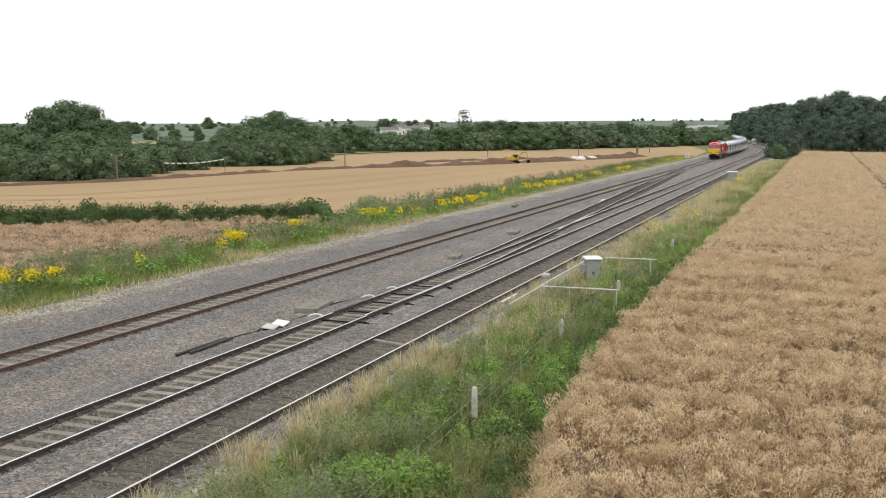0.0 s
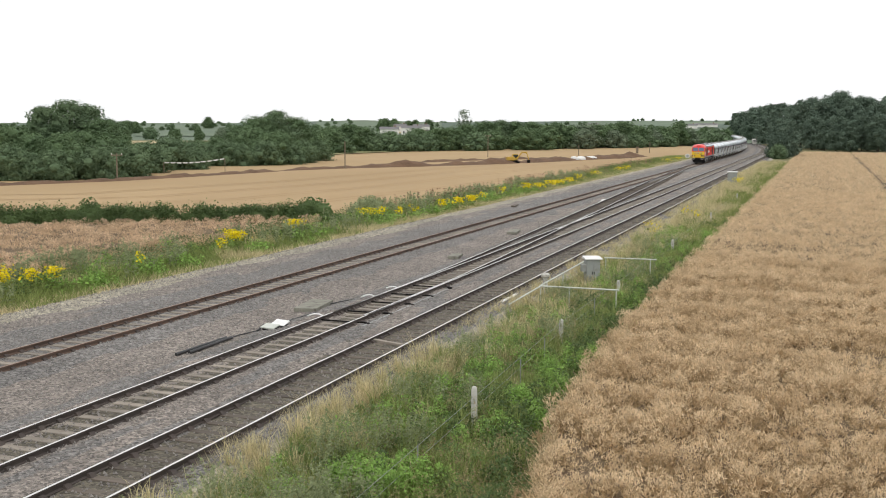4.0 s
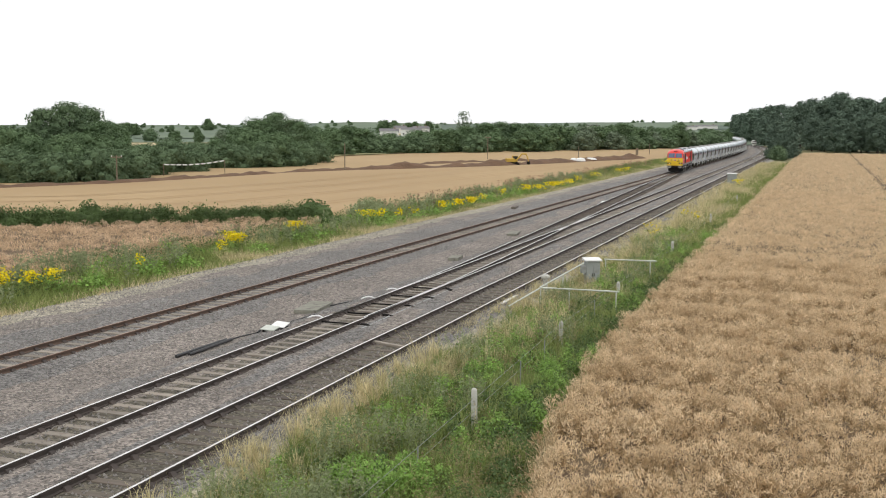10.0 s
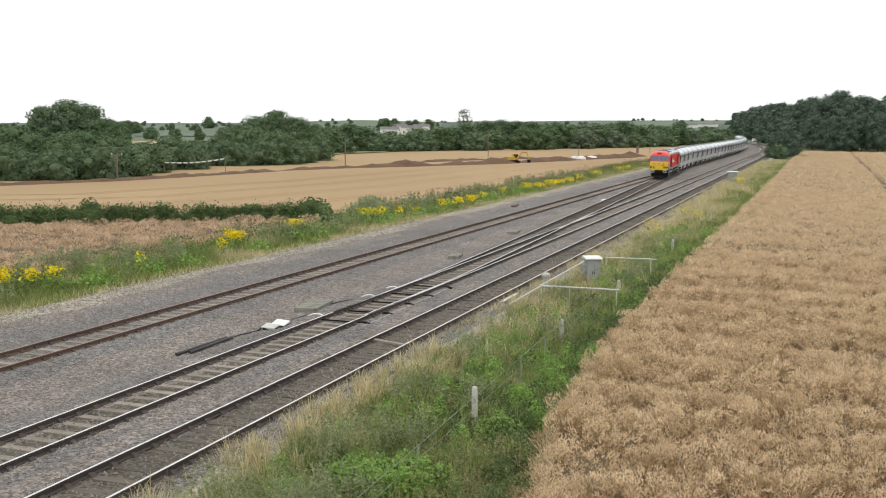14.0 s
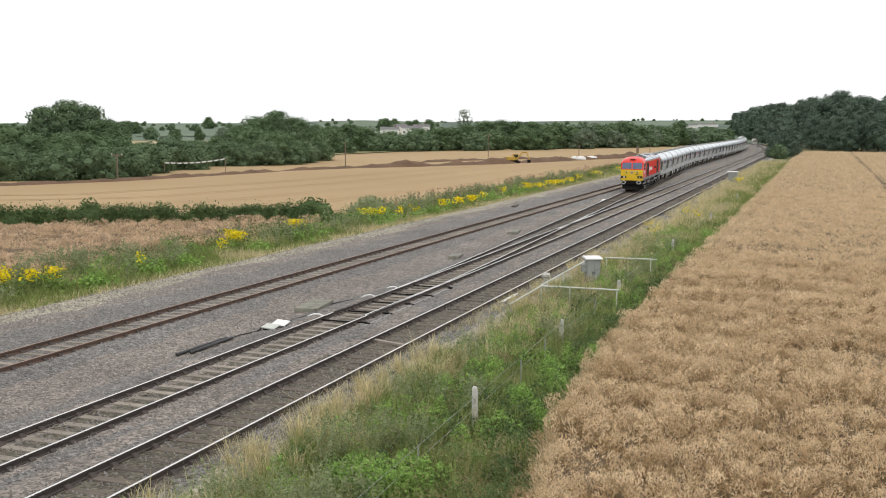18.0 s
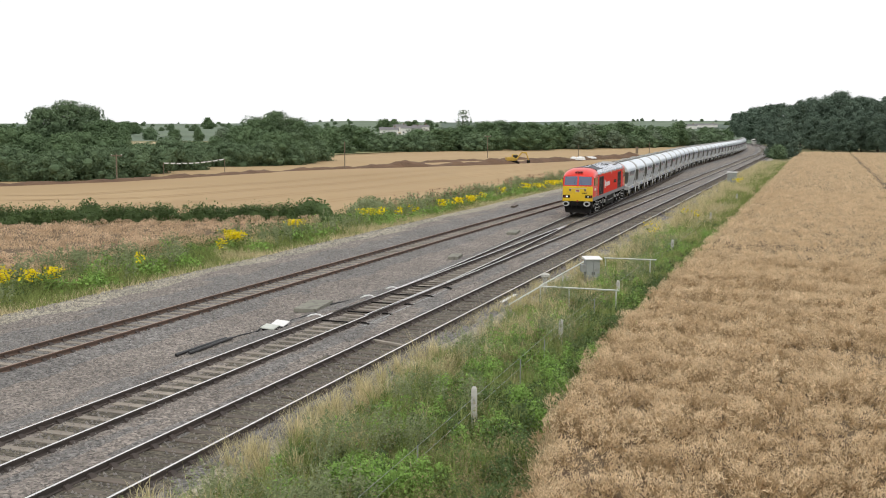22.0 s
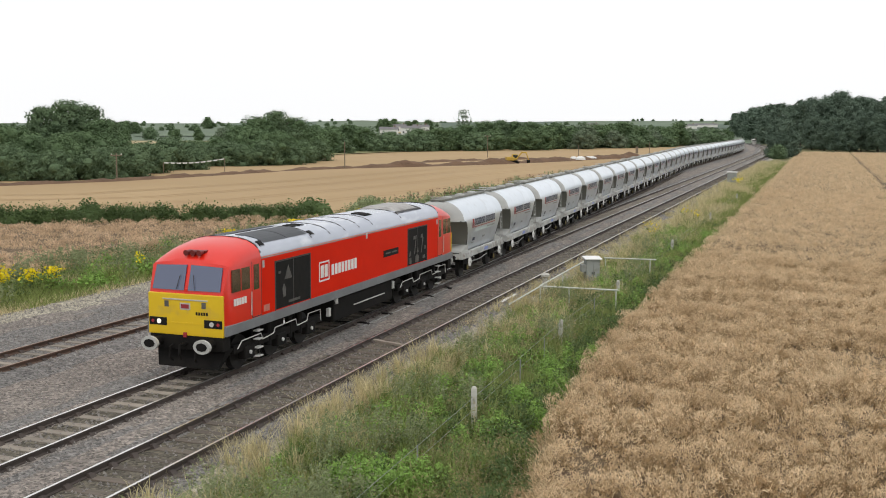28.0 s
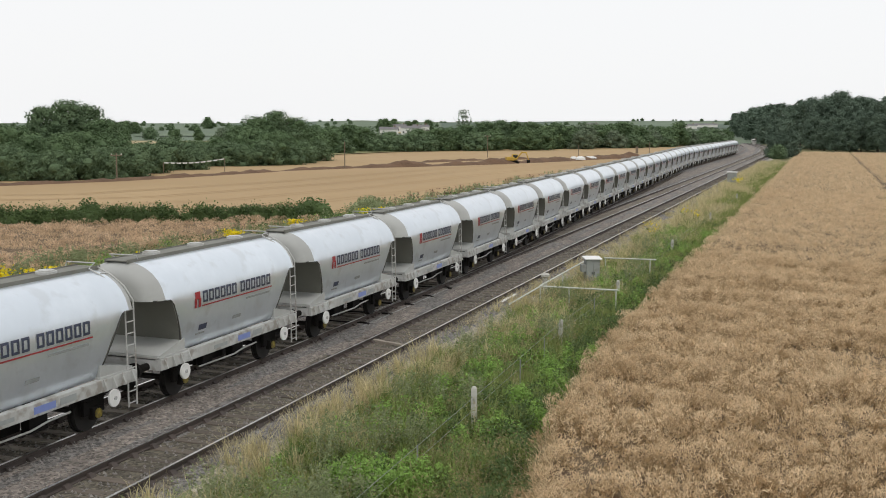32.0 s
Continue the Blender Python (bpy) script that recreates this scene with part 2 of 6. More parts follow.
# ground: one sheet to the horizon
gx = steps((-3500, -400, 40), (-400, -110, 40), (-110, 60, 60), (60, 400, 30), (400, 3500, 30))
gy = steps((-600, 0, 12), (0, 160, 50), (160, 600, 60), (600, 1800, 40), (1800, 4200, 20))
ground = sheet("ground", gx, gy, terrain, M_GROUND)
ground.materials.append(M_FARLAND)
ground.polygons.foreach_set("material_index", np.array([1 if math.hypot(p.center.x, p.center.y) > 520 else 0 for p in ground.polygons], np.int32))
tagged(new("ground", ground), "rough summer grassland with distant low hills", "ground", kind="structure")


def along(line, k):
    """A point at share k of a polyline's length."""
    pts = [Vector(q) for q in line]
    ls = [(b - a).length for a, b in zip(pts, pts[1:])]
    d = k * sum(ls)
    for a, b, l in zip(pts, pts[1:], ls):
        if d <= l or b is pts[-1]:
            return a.lerp(b, min(1.0, d / l))
        d -= l


def field(name, near, far, nu, nv, lift, material, label, rough=0.0):
    """A field between two boundary lines, lying on the ground."""
    v = []
    for j in range(nu + 1):
        a, b = along(near, j / nu), along(far, j / nu)
        for i in range(nv + 1):
            q = a.lerp(b, i / nv)
            z = terrain(q.x, q.y) + lift
            if rough:
                z += rough * noise.noise(Vector((q.x * 0.9, q.y * 0.9, 0))) + rough * 0.6 * noise.noise(Vector((q.x * 0.22, q.y * 0.22, 5)))
            v.append((q.x, q.y, z))
    n = nv + 1
    f = [(j * n + i, j * n + i + 1, (j + 1) * n + i + 1, (j + 1) * n + i) for j in range(nu) for i in range(nv)]
    return tagged(new(name, mesh_from(name, v, f, material, True)), label, "field", kind="structure")


def crop_edge(y):
    """The crop's ragged edge towards the railway."""
    x = float(np.interp(y, [8, 14, 17, 19.5, 22.5, 26.5, 31, 38, 60, 130, 262, 345], [-3.4, -4.0, -4.5, -5.0, -5.6, -6.1, -6.4, -6.6, -6.5, -6.4, -6.6, -6.0]))
    return x + 0.34 * noise.noise(Vector((y * 0.6, 3.0, 0))) + 0.14 * noise.noise(Vector((y * 2.3, 8.0, 0)))


EDGE_Y = np.arange(0, 360, 0.2)
EDGE_X = np.array([crop_edge(y) for y in EDGE_Y])


def crop_edges(ys):
    return np.interp(ys, EDGE_Y, EDGE_X)


field("wheat_field", [(-95, 48), (-63, 69), (-47, 76), (-39, 86), (-37, 110), (-36, 150), (-34.5, 210), (-32, 290), (-36, 360), (-48, 430)],
      [(-140, 60), (-118, 116), (-107, 134), (-106, 155), (-112, 185), (-117, 232), (-139, 292), (-123, 345), (-103, 435), (-68, 520)], 90, 40, 0.06, M_WHEAT,
      "ripe golden wheat field with faint wheel tracks")
M_MARGIN = mat("olive_field_margin", (0.27, 0.25, 0.105), (0.20, 0.205, 0.08), 0.12, 0.95, fine=18)
field("field_margin", [(-118, 104), (-102.5, 126), (-103, 150), (-109, 180), (-113, 224), (-122, 262), (-119, 296), (-105, 362), (-86, 384), (-68, 398), (-58, 460)],
      [(-135, 112), (-118, 136), (-118, 156), (-125, 186), (-132, 236), (-156, 300), (-141, 352), (-118, 420), (-95, 440), (-78, 470), (-66, 520)], 60, 12, 0.28, M_MARGIN, "uncut olive-yellow grass margin between the wheat and the trees")
M_TRAMLINE = mat("trodden_wheat", (0.30, 0.19, 0.085), (0.36, 0.235, 0.11), 0.2, 0.95)
for off in (9.0, 21.0, 33.0, 45.0):
    for w in (0.0, 1.7):
        near = [(-63 - off, 69 + off * 0.3), (-47 - off * 0.9, 78 + off * 0.25), (-40 - off * 0.8, 96), (-37.5 - off * 0.7, 130), (-36 - off * 0.6, 190), (-33 - off * 0.5, 260)]
        field("wheel_track", [(x - w, y) for x, y in near], [(x - w - 0.45, y) for x, y in near], 60, 1, 0.075, M_TRAMLINE, "narrow trodden wheel track through the wheat")

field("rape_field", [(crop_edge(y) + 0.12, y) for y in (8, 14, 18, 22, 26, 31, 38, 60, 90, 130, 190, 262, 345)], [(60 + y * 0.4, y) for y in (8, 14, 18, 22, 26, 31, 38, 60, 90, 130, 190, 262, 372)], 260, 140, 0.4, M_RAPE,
      "tall dry reddish-tan oilseed rape crop over a shade-darkened base sheet", rough=0.14)
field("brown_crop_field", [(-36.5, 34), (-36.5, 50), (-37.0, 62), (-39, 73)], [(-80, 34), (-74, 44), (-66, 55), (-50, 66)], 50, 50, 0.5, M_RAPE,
      "patch of brown dry rape crop beside the hedge, base darkened for shade", rough=0.16)

# ---- the railway ----
PROFILE = [(-31.6, -0.5), (-30.2, -0.26), (-26.5, -0.24), (-25.3, -0.145), (-24.75, -0.14), (-24.45, -0.2), (-23.2, -0.2), (-22.95, -0.14), (-22.4, -0.145), (-21.4, -0.26), (-19.6, -0.27), (-18.7, -0.15), (-18.1, -0.14), (-17.8, -0.195), (-16.55, -0.195), (-16.25, -0.14), (-15.7, -0.15),
           (-14.9, -0.17), (-14.4, -0.186), (-13.1, -0.186), (-12.7, -0.15), (-12.3, -0.2), (-11.9, -0.3), (-11.4, -0.52)]


def bed_height(x):
    for (x0, z0), (x1, z1) in zip(PROFILE, PROFILE[1:]):
        if x0 <= x <= x1:
            return z0 + (z1 - z0) * (x - x0) / (x1 - x0)
    return -0.6


bed_x = steps((-31.6, -11.4, 110))
bed_y = steps((-60, 10, 20), (10, 60, 260), (60, 140, 200), (140, 300, 60), (300, 760, 60))
bv = [(x - bend(y), y, bed_height(x) + (0.035 * noise.noise(Vector((x * 3, y * 3, 0))) + 0.03 * noise.noise(Vector((x * 0.7, y * 0.5, 3)))))
      for y in bed_y for x in bed_x]
nb = len(bed_x)
bf = [(j * nb + i, j * nb + i + 1, (j + 1) * nb + i + 1, (j + 1) * nb + i) for j in range(len(bed_y) - 1) for i in range(nb - 1)]
bed = mesh_from("track_bed", bv, bf, M_BALLAST, True)
bed.materials.append(M_STAIN)
bed.materials.append(M_PATH)
bed.materials.append(M_SAND)
stain = np.zeros(len(bf), np.int32)
for i, f in enumerate(bf):
    x, y = bv[f[0]][0] + bend(bv[f[0]][1]), bv[f[0]][1]
    n = noise.noise(Vector((x * 1.1, y * 0.25, 7)))
    if abs(x - XC) < 0.95 + 0.5 * n or abs(x - XB) < 0.55 + 0.5 * n or (37 < y < 200 and abs(x - crossing(y)) < 0.3 + 0.6 * n):
        stain[i] = 1
    elif x < -29.1 + 1.0 * n + 0.5 * noise.noise(Vector((x * 0.5, y * 0.12, 2))) or x > -12.3 + 0.5 * n:
        stain[i] = 3
    elif -21.9 + 0.8 * n < x < -19.3 + 0.9 * n or x < -27.9 + 1.4 * n or abs(x - XB) < 1.1 + n or abs(x + 15.4) < 0.3 + 0.8 * n:
        stain[i] = 2
bed.polygons.foreach_set("material_index", stain)
tagged(new("track_bed", bed), "grey crushed stone ballast bed under the railway tracks", "ballast", kind="structure")

RAIL = [(-0.035, 0.0), (0.035, 0.0), (0.036, -0.04), (0.012, -0.055), (0.012, -0.13), (0.07, -0.15), (0.07, -0.165), (-0.07, -0.165), (-0.07, -0.15),
        (-0.012, -0.13), (-0.012, -0.055), (-0.036, -0.04)]


def rail(parent, centre, y0, y1, side, m_top, m_side, name="rail"):
    ys = [y0]
    while ys[-1] < y1:
        y = ys[-1]
        ys.append(min(y1, y + (3.0 if y < 230 else 8.0)))
    bm = B()
    rings = []
    for y in ys:
        t = (centre(y + 0.5) - centre(y - 0.5))
        x = centre(y) + side
        rings.append([(x + px, y - t * px, pz) for px, pz in RAIL])
    loft(bm, rings)
    me = finish(name, bm, [m_side, m_top])
    for f in me.polygons:
        if f.normal.z > 0.9 and f.center.z > -0.01:
            f.material_index = 1
    return part(name, me, None, parent)


def sleeper_mesh(name, half, w, h, material):
    bm = box(B(), -half, half, -w / 2, w / 2, -0.165 - h, -0.165, 0.015)
    return finish(name, bm, material)


def lay(name, label, centre, y0, y1, m_top, m_side, sleeper, pitch, near_end, jitter=0.0):
    tr = thing(name, label, "railway track", kind="structure")
    for s in (-GAUGE / 2, GAUGE / 2):
        rail(tr, centre, y0, y1, s, m_top, m_side)
    rng = random.Random(len(name))
    y, rest, chairs = y0 + 0.4, [], []
    while y < y1 and y < 330:
        m = pose(centre(y) + rng.uniform(-jitter, jitter), y, rng.uniform(-0.012, 0.004), 0, 0, math.degrees(math.atan(-(centre(y + .5) - centre(y - .5)))) + rng.uniform(-jitter, jitter) * 20)
        if y < 130:
            chairs += [m @ Matrix.Translation((side, 0, 0)) for side in (-GAUGE / 2, GAUGE / 2)]
        if near_end[0] < y < near_end[1]:
            part("sleeper", sleeper, None, tr, at=m)
        else:
            rest.append(m)
        y += pitch
    bm = B()
    for m in chairs:
        low = [bm.verts.new(m @ Vector(c)) for c in ((-0.17, -0.1, -0.17), (0.17, -0.1, -0.17), (0.17, 0.1, -0.17), (-0.17, 0.1, -0.17))]
        high = [bm.verts.new(m @ Vector(c)) for c in ((-0.075, -0.075, -0.085), (0.075, -0.075, -0.085), (0.075, 0.075, -0.085), (-0.075, 0.075, -0.085))]
        for i in range(4):
            bm.faces.new((low[i], low[(i + 1) % 4], high[(i + 1) % 4], high[i]))
        bm.faces.new(high)
    tagged(part("rail_chairs", bm, M_DARKRAIL, tr, "dark cast rail chairs on the sleepers"), kind="stuff")
    if rest:
        bm = B()
        for m in rest:
            tmp = [bm.verts.new(m @ Vector(c)) for c in ((-1.25, -.12, -.3), (1.25, -.12, -.3), (1.25, .12, -.3), (-1.25, .12, -.3), (-1.25, -.12, -.165), (1.25, -.12, -.165), (1.25, .12, -.165), (-1.25, .12, -.165))]
            for q in ((4, 5, 6, 7), (0, 1, 5, 4), (2, 3, 7, 6)):
                bm.faces.new([tmp[i] for i in q])
        tagged(part("far_sleepers", bm, sleeper.materials[0], tr), kind="stuff")
    return tr


S_CONC = sleeper_mesh("sleeper", 1.25, 0.26, 0.18, M_CONCRETE)
S_WOOD = sleeper_mesh("sleeper", 1.28, 0.25, 0.15, M_TIMBER)
lay("loop_track", "loop track with rust-brown rails on pale concrete sleepers", lambda y: XA - bend(y), -30, 720, M_DULLTOP, M_RUST, S_CONC, 0.7, (18, 150))
lay("middle_track", "running track with bright-topped rails on pale concrete sleepers", lambda y: XB - bend(y), -30, 720, M_BRIGHT, M_DARKRAIL, S_CONC, 0.7, (8, 120))
lay("near_track", "running track with bright-topped rails on dark timber sleepers", lambda y: XC - bend(y), -30, 720, M_BRIGHT, M_DARKRAIL, S_WOOD, 0.76, (8, 130), 0.03)
lay("crossover_track", "crossover track with bright rails between two tracks", crossing, 37.6, 206, M_BRIGHT, M_DARKRAIL, S_WOOD, 0.72, (56, 150), 0.02)

# ---- the train ----
STEP = 0.5
PATH_Y = [-60.0]
PATH_S = [-60.0]


def line_x(y):
    return crossing(y) - bend(y)


while PATH_Y[-1] < 760:
    y = PATH_Y[-1]
    PATH_S.append(PATH_S[-1] + math.hypot(STEP, line_x(y + STEP) - line_x(y)))
    PATH_Y.append(y + STEP)


def place(s):
    """Point of the train's way at arc length s, and its slant."""
    y = float(np.interp(s, PATH_S, PATH_Y))
    return line_x(y), y


def front(t):
    """Arc length of the engine's front buffers."""
    return 2.2757e-4 * t ** 4 - 0.0173385 * t ** 3 + 0.351401 * t ** 2 - 9.39786 * t + 253.93


def ride(s, half):
    """Pose of a vehicle with its middle at arc length s and bogies or axles half apart from it."""
    (xa, ya), (xb, yb) = place(s - half), place(s + half)
    return pose((xa + xb) / 2, (ya + yb) / 2, 0, 0, 0, -math.degrees(math.atan2(xb - xa, yb - ya)))


WAGONS, WAGON_LEN, LOCO_LEN, SLACK = 36, 8.6, 21.34, 0.45


# ---- tank wagon ----
M_TANK = mat("silver_grey_paint", (0.70, 0.755, 0.81), (0.62, 0.675, 0.73), 0.8, 0.30, 0.6, rnd=0.07, c3=(0.58, 0.625, 0.665), coat=0.35)
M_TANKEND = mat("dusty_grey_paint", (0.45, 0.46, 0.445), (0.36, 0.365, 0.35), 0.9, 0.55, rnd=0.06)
# slope-sheet grey: dirt plus downward-facing shade in the colour; walkway reuses it
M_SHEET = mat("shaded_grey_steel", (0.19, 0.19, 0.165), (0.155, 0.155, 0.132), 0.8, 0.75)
M_FRAME = mat("pale_grey_underframe", (0.52, 0.53, 0.52), (0.40, 0.40, 0.38), 1.2, 0.6, c3=(0.3, 0.28, 0.25))
M_GEAR = mat("black_running_gear", (0.006, 0.006, 0.0065), (0.013, 0.0115, 0.010), 2.0, 0.8)
M_GEAR.node_tree.nodes["Principled BSDF"].inputs["Specular IOR Level"].default_value = 0.15
M_WHEEL = mat("brown_wheel_steel", (0.02, 0.017, 0.015), (0.012, 0.011, 0.010), 3.0, 0.7, 0.2)
M_YELLOWHUB = mat("yellow_axlebox_paint", (0.36, 0.28, 0.03), (0.08, 0.06, 0.02), 9.0, 0.5)
M_WHITE = mat("white_paint", (0.80, 0.80, 0.78), (0.7, 0.7, 0.68), 4.0, 0.5)
M_NAVY = mat("navy_lettering", (0.035, 0.045, 0.085), (0.05, 0.06, 0.10), 4.0, 0.5)
M_REDMARK = mat("red_marking", (0.36, 0.02, 0.03), (0.28, 0.02, 0.025), 4.0, 0.5)
M_BLUEMARK = mat("blue_label", (0.16, 0.22, 0.52), (0.2, 0.26, 0.55), 6.0, 0.5)
M_GREYMARK = mat("grey_stencil", (0.28, 0.30, 0.30), (0.33, 0.35, 0.34), 6.0, 0.6)
M_EDGE = mat("dark_edge_seal", (0.03, 0.03, 0.03), (0.05, 0.05, 0.045), 4.0, 0.7)


def tank_section(w, low, top, n=16):
    """Half-width w, lower edge low: an upright egg with sides that draw in to the hopper."""
    mid = 2.62
    out = []
    for i in range(n + 1):
        a = math.pi * i / n
        out.append((w * math.cos(a), mid + (top - mid) * math.sin(a) ** 0.9 if 0 < i < n else mid))
    lower = [(-w * 0.985, 2.3), (-w * 0.93, 1.85), (-w * 0.85, 1.45), (-w * 0.80, low), (w * 0.80, low), (w * 0.85, 1.45), (w * 0.93, 1.85), (w * 0.985, 2.3)]
    return [(x, max(z, low)) for x, z in out + lower]


def side_x(z):
    """Half-width of the barrel at height z."""
    pts = [(1.27, 1.05), (1.45, 1.13), (1.85, 1.237), (2.3, 1.31), (2.62, 1.33)]
    if z >= 2.62:
        return 1.33 * math.sqrt(max(0.0, 1 - ((z - 2.62) / 1.16) ** 2))
    return float(np.interp(z, [a for a, b in pts], [b for a, b in pts]))


def side_plate(bm, y0, y1, z0, z1, proud=0.016, t=0.004):
    """A thin plate on the barrel's visible side."""
    for s in (1,):
        a, b = side_x(z0) + proud, side_x(z1) + proud
        vs = [bm.verts.new(p) for p in ((s * a, y0, z0), (s * a, y1, z0), (s * b, y1, z1), (s * b, y0, z1),
                                        (s * (a - t), y0, z0), (s * (a - t), y1, z0), (s * (b - t), y1, z1), (s * (b - t), y0, z1))]
        for q in ((0, 1, 2, 3), (0, 4, 5, 1), (3, 2, 6, 7), (0, 3, 7, 4), (1, 5, 6, 2)):
            bm.faces.new([vs[i] for i in q])
    return bm


def wheelset(parent, y, r=0.46, hub=M_YELLOWHUB):
    ws = part("wheelset", rod(B(), (-0.75, 0, 0), (0.75, 0, 0), 0.08, 8), M_WHEEL, parent, at=pose(0, y, r))
    for s in (-1, 1):
        bm = rod(B(), (s * 0.70, 0, 0), (s * 0.83, 0, 0), r, 24)
        rod(bm, (s * 0.66, 0, 0), (s * 0.70, 0, 0), r + 0.03, 24)
        part("wheel", bm, M_WHEEL, ws)
    return ws


def tank_wagon():
    w = thing("tank_wagon", "silver-grey cement tank wagon with dark lettering on the track", "railway wagon", group="train of cement wagons")
    # barrel: straight middle, short tapered ends, lower end corners cut away on a slope
    bm = B()
    rings = []
    CUT = ((2.5, 1.27), (2.58, 1.42), (2.72, 1.72), (2.9, 2.12), (3.06, 2.45), (3.17, 2.66), (3.28, 2.76), (3.4, 2.8), (3.52, 2.8))
    for y, low in [(-a, b) for a, b in reversed(CUT)] + [(-1.2, 1.27), (0, 1.27), (1.2, 1.27)] + list(CUT):
        rings.append([(x, y, z) for x, z in tank_section(1.33, low, 3.78)])
    loft(bm, rings)
    part("barrel", bm, M_TANK, w, smooth=True)
    for s in (-1, 1):
        bm = B()
        rings = []
        for y, k, low, top in ((3.52, 1.0, 2.8, 3.78), (3.66, 0.975, 2.8, 3.76), (3.8, 0.92, 2.8, 3.69), (3.92, 0.83, 2.8, 3.57), (4.0, 0.68, 2.8, 3.4)):
            rings.append([(x, s * y, z) for x, z in tank_section(1.33 * k, low, top)])
        loft(bm, rings)
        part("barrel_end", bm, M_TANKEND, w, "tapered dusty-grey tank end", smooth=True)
        # slope sheet closing the cut, shade in its colour; dark edge of the side skin
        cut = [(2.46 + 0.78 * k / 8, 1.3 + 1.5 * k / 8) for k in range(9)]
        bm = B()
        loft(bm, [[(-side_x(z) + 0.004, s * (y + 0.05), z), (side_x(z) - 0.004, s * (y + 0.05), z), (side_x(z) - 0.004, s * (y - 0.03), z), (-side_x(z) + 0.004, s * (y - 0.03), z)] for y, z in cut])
        part("slope_sheet", bm, M_SHEET, w, "hopper slope sheet with dirt and underside shade in its grey")
        prof = [(3.86, 2.81), (3.56, 2.81), (3.4, 2.8), (3.28, 2.76), (3.17, 2.66), (3.06, 2.45), (2.9, 2.12), (2.72, 1.72), (2.58, 1.42)]
        # pale sloped plate between the slope sheet and the headstock
        bm = B()
        loft(bm, [[(-1.2, s * 2.5, 1.62), (1.2, s * 2.5, 1.62), (1.2, s * 2.5, 1.28), (-1.2, s * 2.5, 1.28)], [(-1.24, s * 3.72, 1.36), (1.24, s * 3.72, 1.36), (1.24, s * 3.72, 1.28), (-1.24, s * 3.72, 1.28)]])
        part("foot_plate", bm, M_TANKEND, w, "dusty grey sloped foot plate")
        for x in (-1, 1):
            bm = bent(B(), [(x * (side_x(z) * (0.91 if y > 3.7 else 0.985 if y > 3.5 else 1.0) - 0.002), s * y, z) for y, z in prof], 0.018)
            part("edge_seal", bm, M_EDGE, w)
    # walkway and lids on top
    bm = box(B(), -0.34, 0.34, -3.75, 3.75, 3.775, 3.80)
    for x in (-0.34, 0.34):
        box(bm, x - 0.015, x + 0.015, -3.75, 3.75, 3.73, 3.83)
    part("top_walkway", bm, M_SHEET, w, "grey mesh walkway along the tank top")
    for y in (-2.2, 0, 2.2):
        bm = rod(B(), (0, y, 3.78), (0, y, 3.86), 0.25, 16)
        rod(bm, (0, y, 3.86), (0, y, 3.89), 0.19, 16)
        part("hatch", bm, M_FRAME, w)
    # underframe
    bm = B()
    for x in (-1, 1):
        box(bm, x * 1.26 - 0.05, x * 1.26 + 0.05, -3.76, 3.76, 0.98, 1.27, 0.012)
        box(bm, x * 1.21 - 0.08, x * 1.21 + 0.08, -3.76, 3.76, 1.24, 1.275)
    for y in (-3.69, -1.2, 0, 1.2, 3.69):
        box(bm, -1.2, 1.2, y - 0.07, y + 0.07, 0.98, 1.24)
    part("underframe", bm, M_FRAME, w, "pale grey steel solebar frame")
    for s in (-1, 1):
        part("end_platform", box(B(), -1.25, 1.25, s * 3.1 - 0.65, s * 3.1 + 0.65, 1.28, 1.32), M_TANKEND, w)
    for s in (-1, 1):
        for x in (-1, 1):
            for y in (2.5, 2.86, 3.22, 3.6):
                bm = B()
                vs = [bm.verts.new(p) for p in ((x * 1.31, s * y - .02, 0.98), (x * 1.43, s * y - .02, 1.02), (x * 1.31, s * y - .02, 1.3), (x * 1.31, s * y + .02, 0.98), (x * 1.43, s * y + .02, 1.02), (x * 1.31, s * y + .02, 1.3))]
                for q in ((0, 1, 2), (3, 5, 4), (0, 3, 4, 1), (1, 4, 5, 2), (2, 5, 3, 0)):
                    bm.faces.new([vs[i] for i in q])
                part("bracket", bm, M_FRAME, w)
            # springs and axle guards
            bm = box(B(), x * 1.0 - 0.05, x * 1.0 + 0.05, s * 2.45 - 0.38, s * 2.45 + 0.38, 0.45, 1.0)
            for k in range(4):
                box(bm, x * 1.04 - 0.05, x * 1.04 + 0.05, s * 2.45 - 0.62 + k * 0.11, s * 2.45 + 0.62 - k * 0.11, 0.88 - k * 0.035, 0.91 - k * 0.035)
            part("axle_guard", bm, M_GEAR, w)
            bm = box(B(), x * 1.08 - 0.08, x * 1.08 + 0.08, s * 2.45 - 0.17, s * 2.45 + 0.17, 0.33, 0.62, 0.03)
            axle = part("axlebox", bm, M_GEAR, w)
            part("axle_cap", rod(B(), (x * 1.14, s * 2.45, 0.47), (x * 1.19, s * 2.45, 0.47), 0.12, 14), M_YELLOWHUB, axle, "yellow-painted axle cap")
            # buffers
            bm = rod(B(), (x * 0.865, s * 3.76, 1.06), (x * 0.865, s * 4.08, 1.06), 0.10, 12)
            rod(bm, (x * 0.865, s * 4.08, 1.06), (x * 0.865, s * 4.28, 1.06), 0.065, 12)
            rod(bm, (x * 0.865, s * 4.25, 1.06), (x * 0.865, s * 4.30, 1.06), 0.21, 16)
            part("buffer", bm, M_GEAR, w)
            # brake wheel
            if x == 1:
                bm = rod(B(), (1.36, s * 2.78, 0.78), (1.41, s * 2.78, 0.78), 0.215, 20)
                bw = part("brake_wheel", bm, M_WHITE, w, "white round handbrake disc")
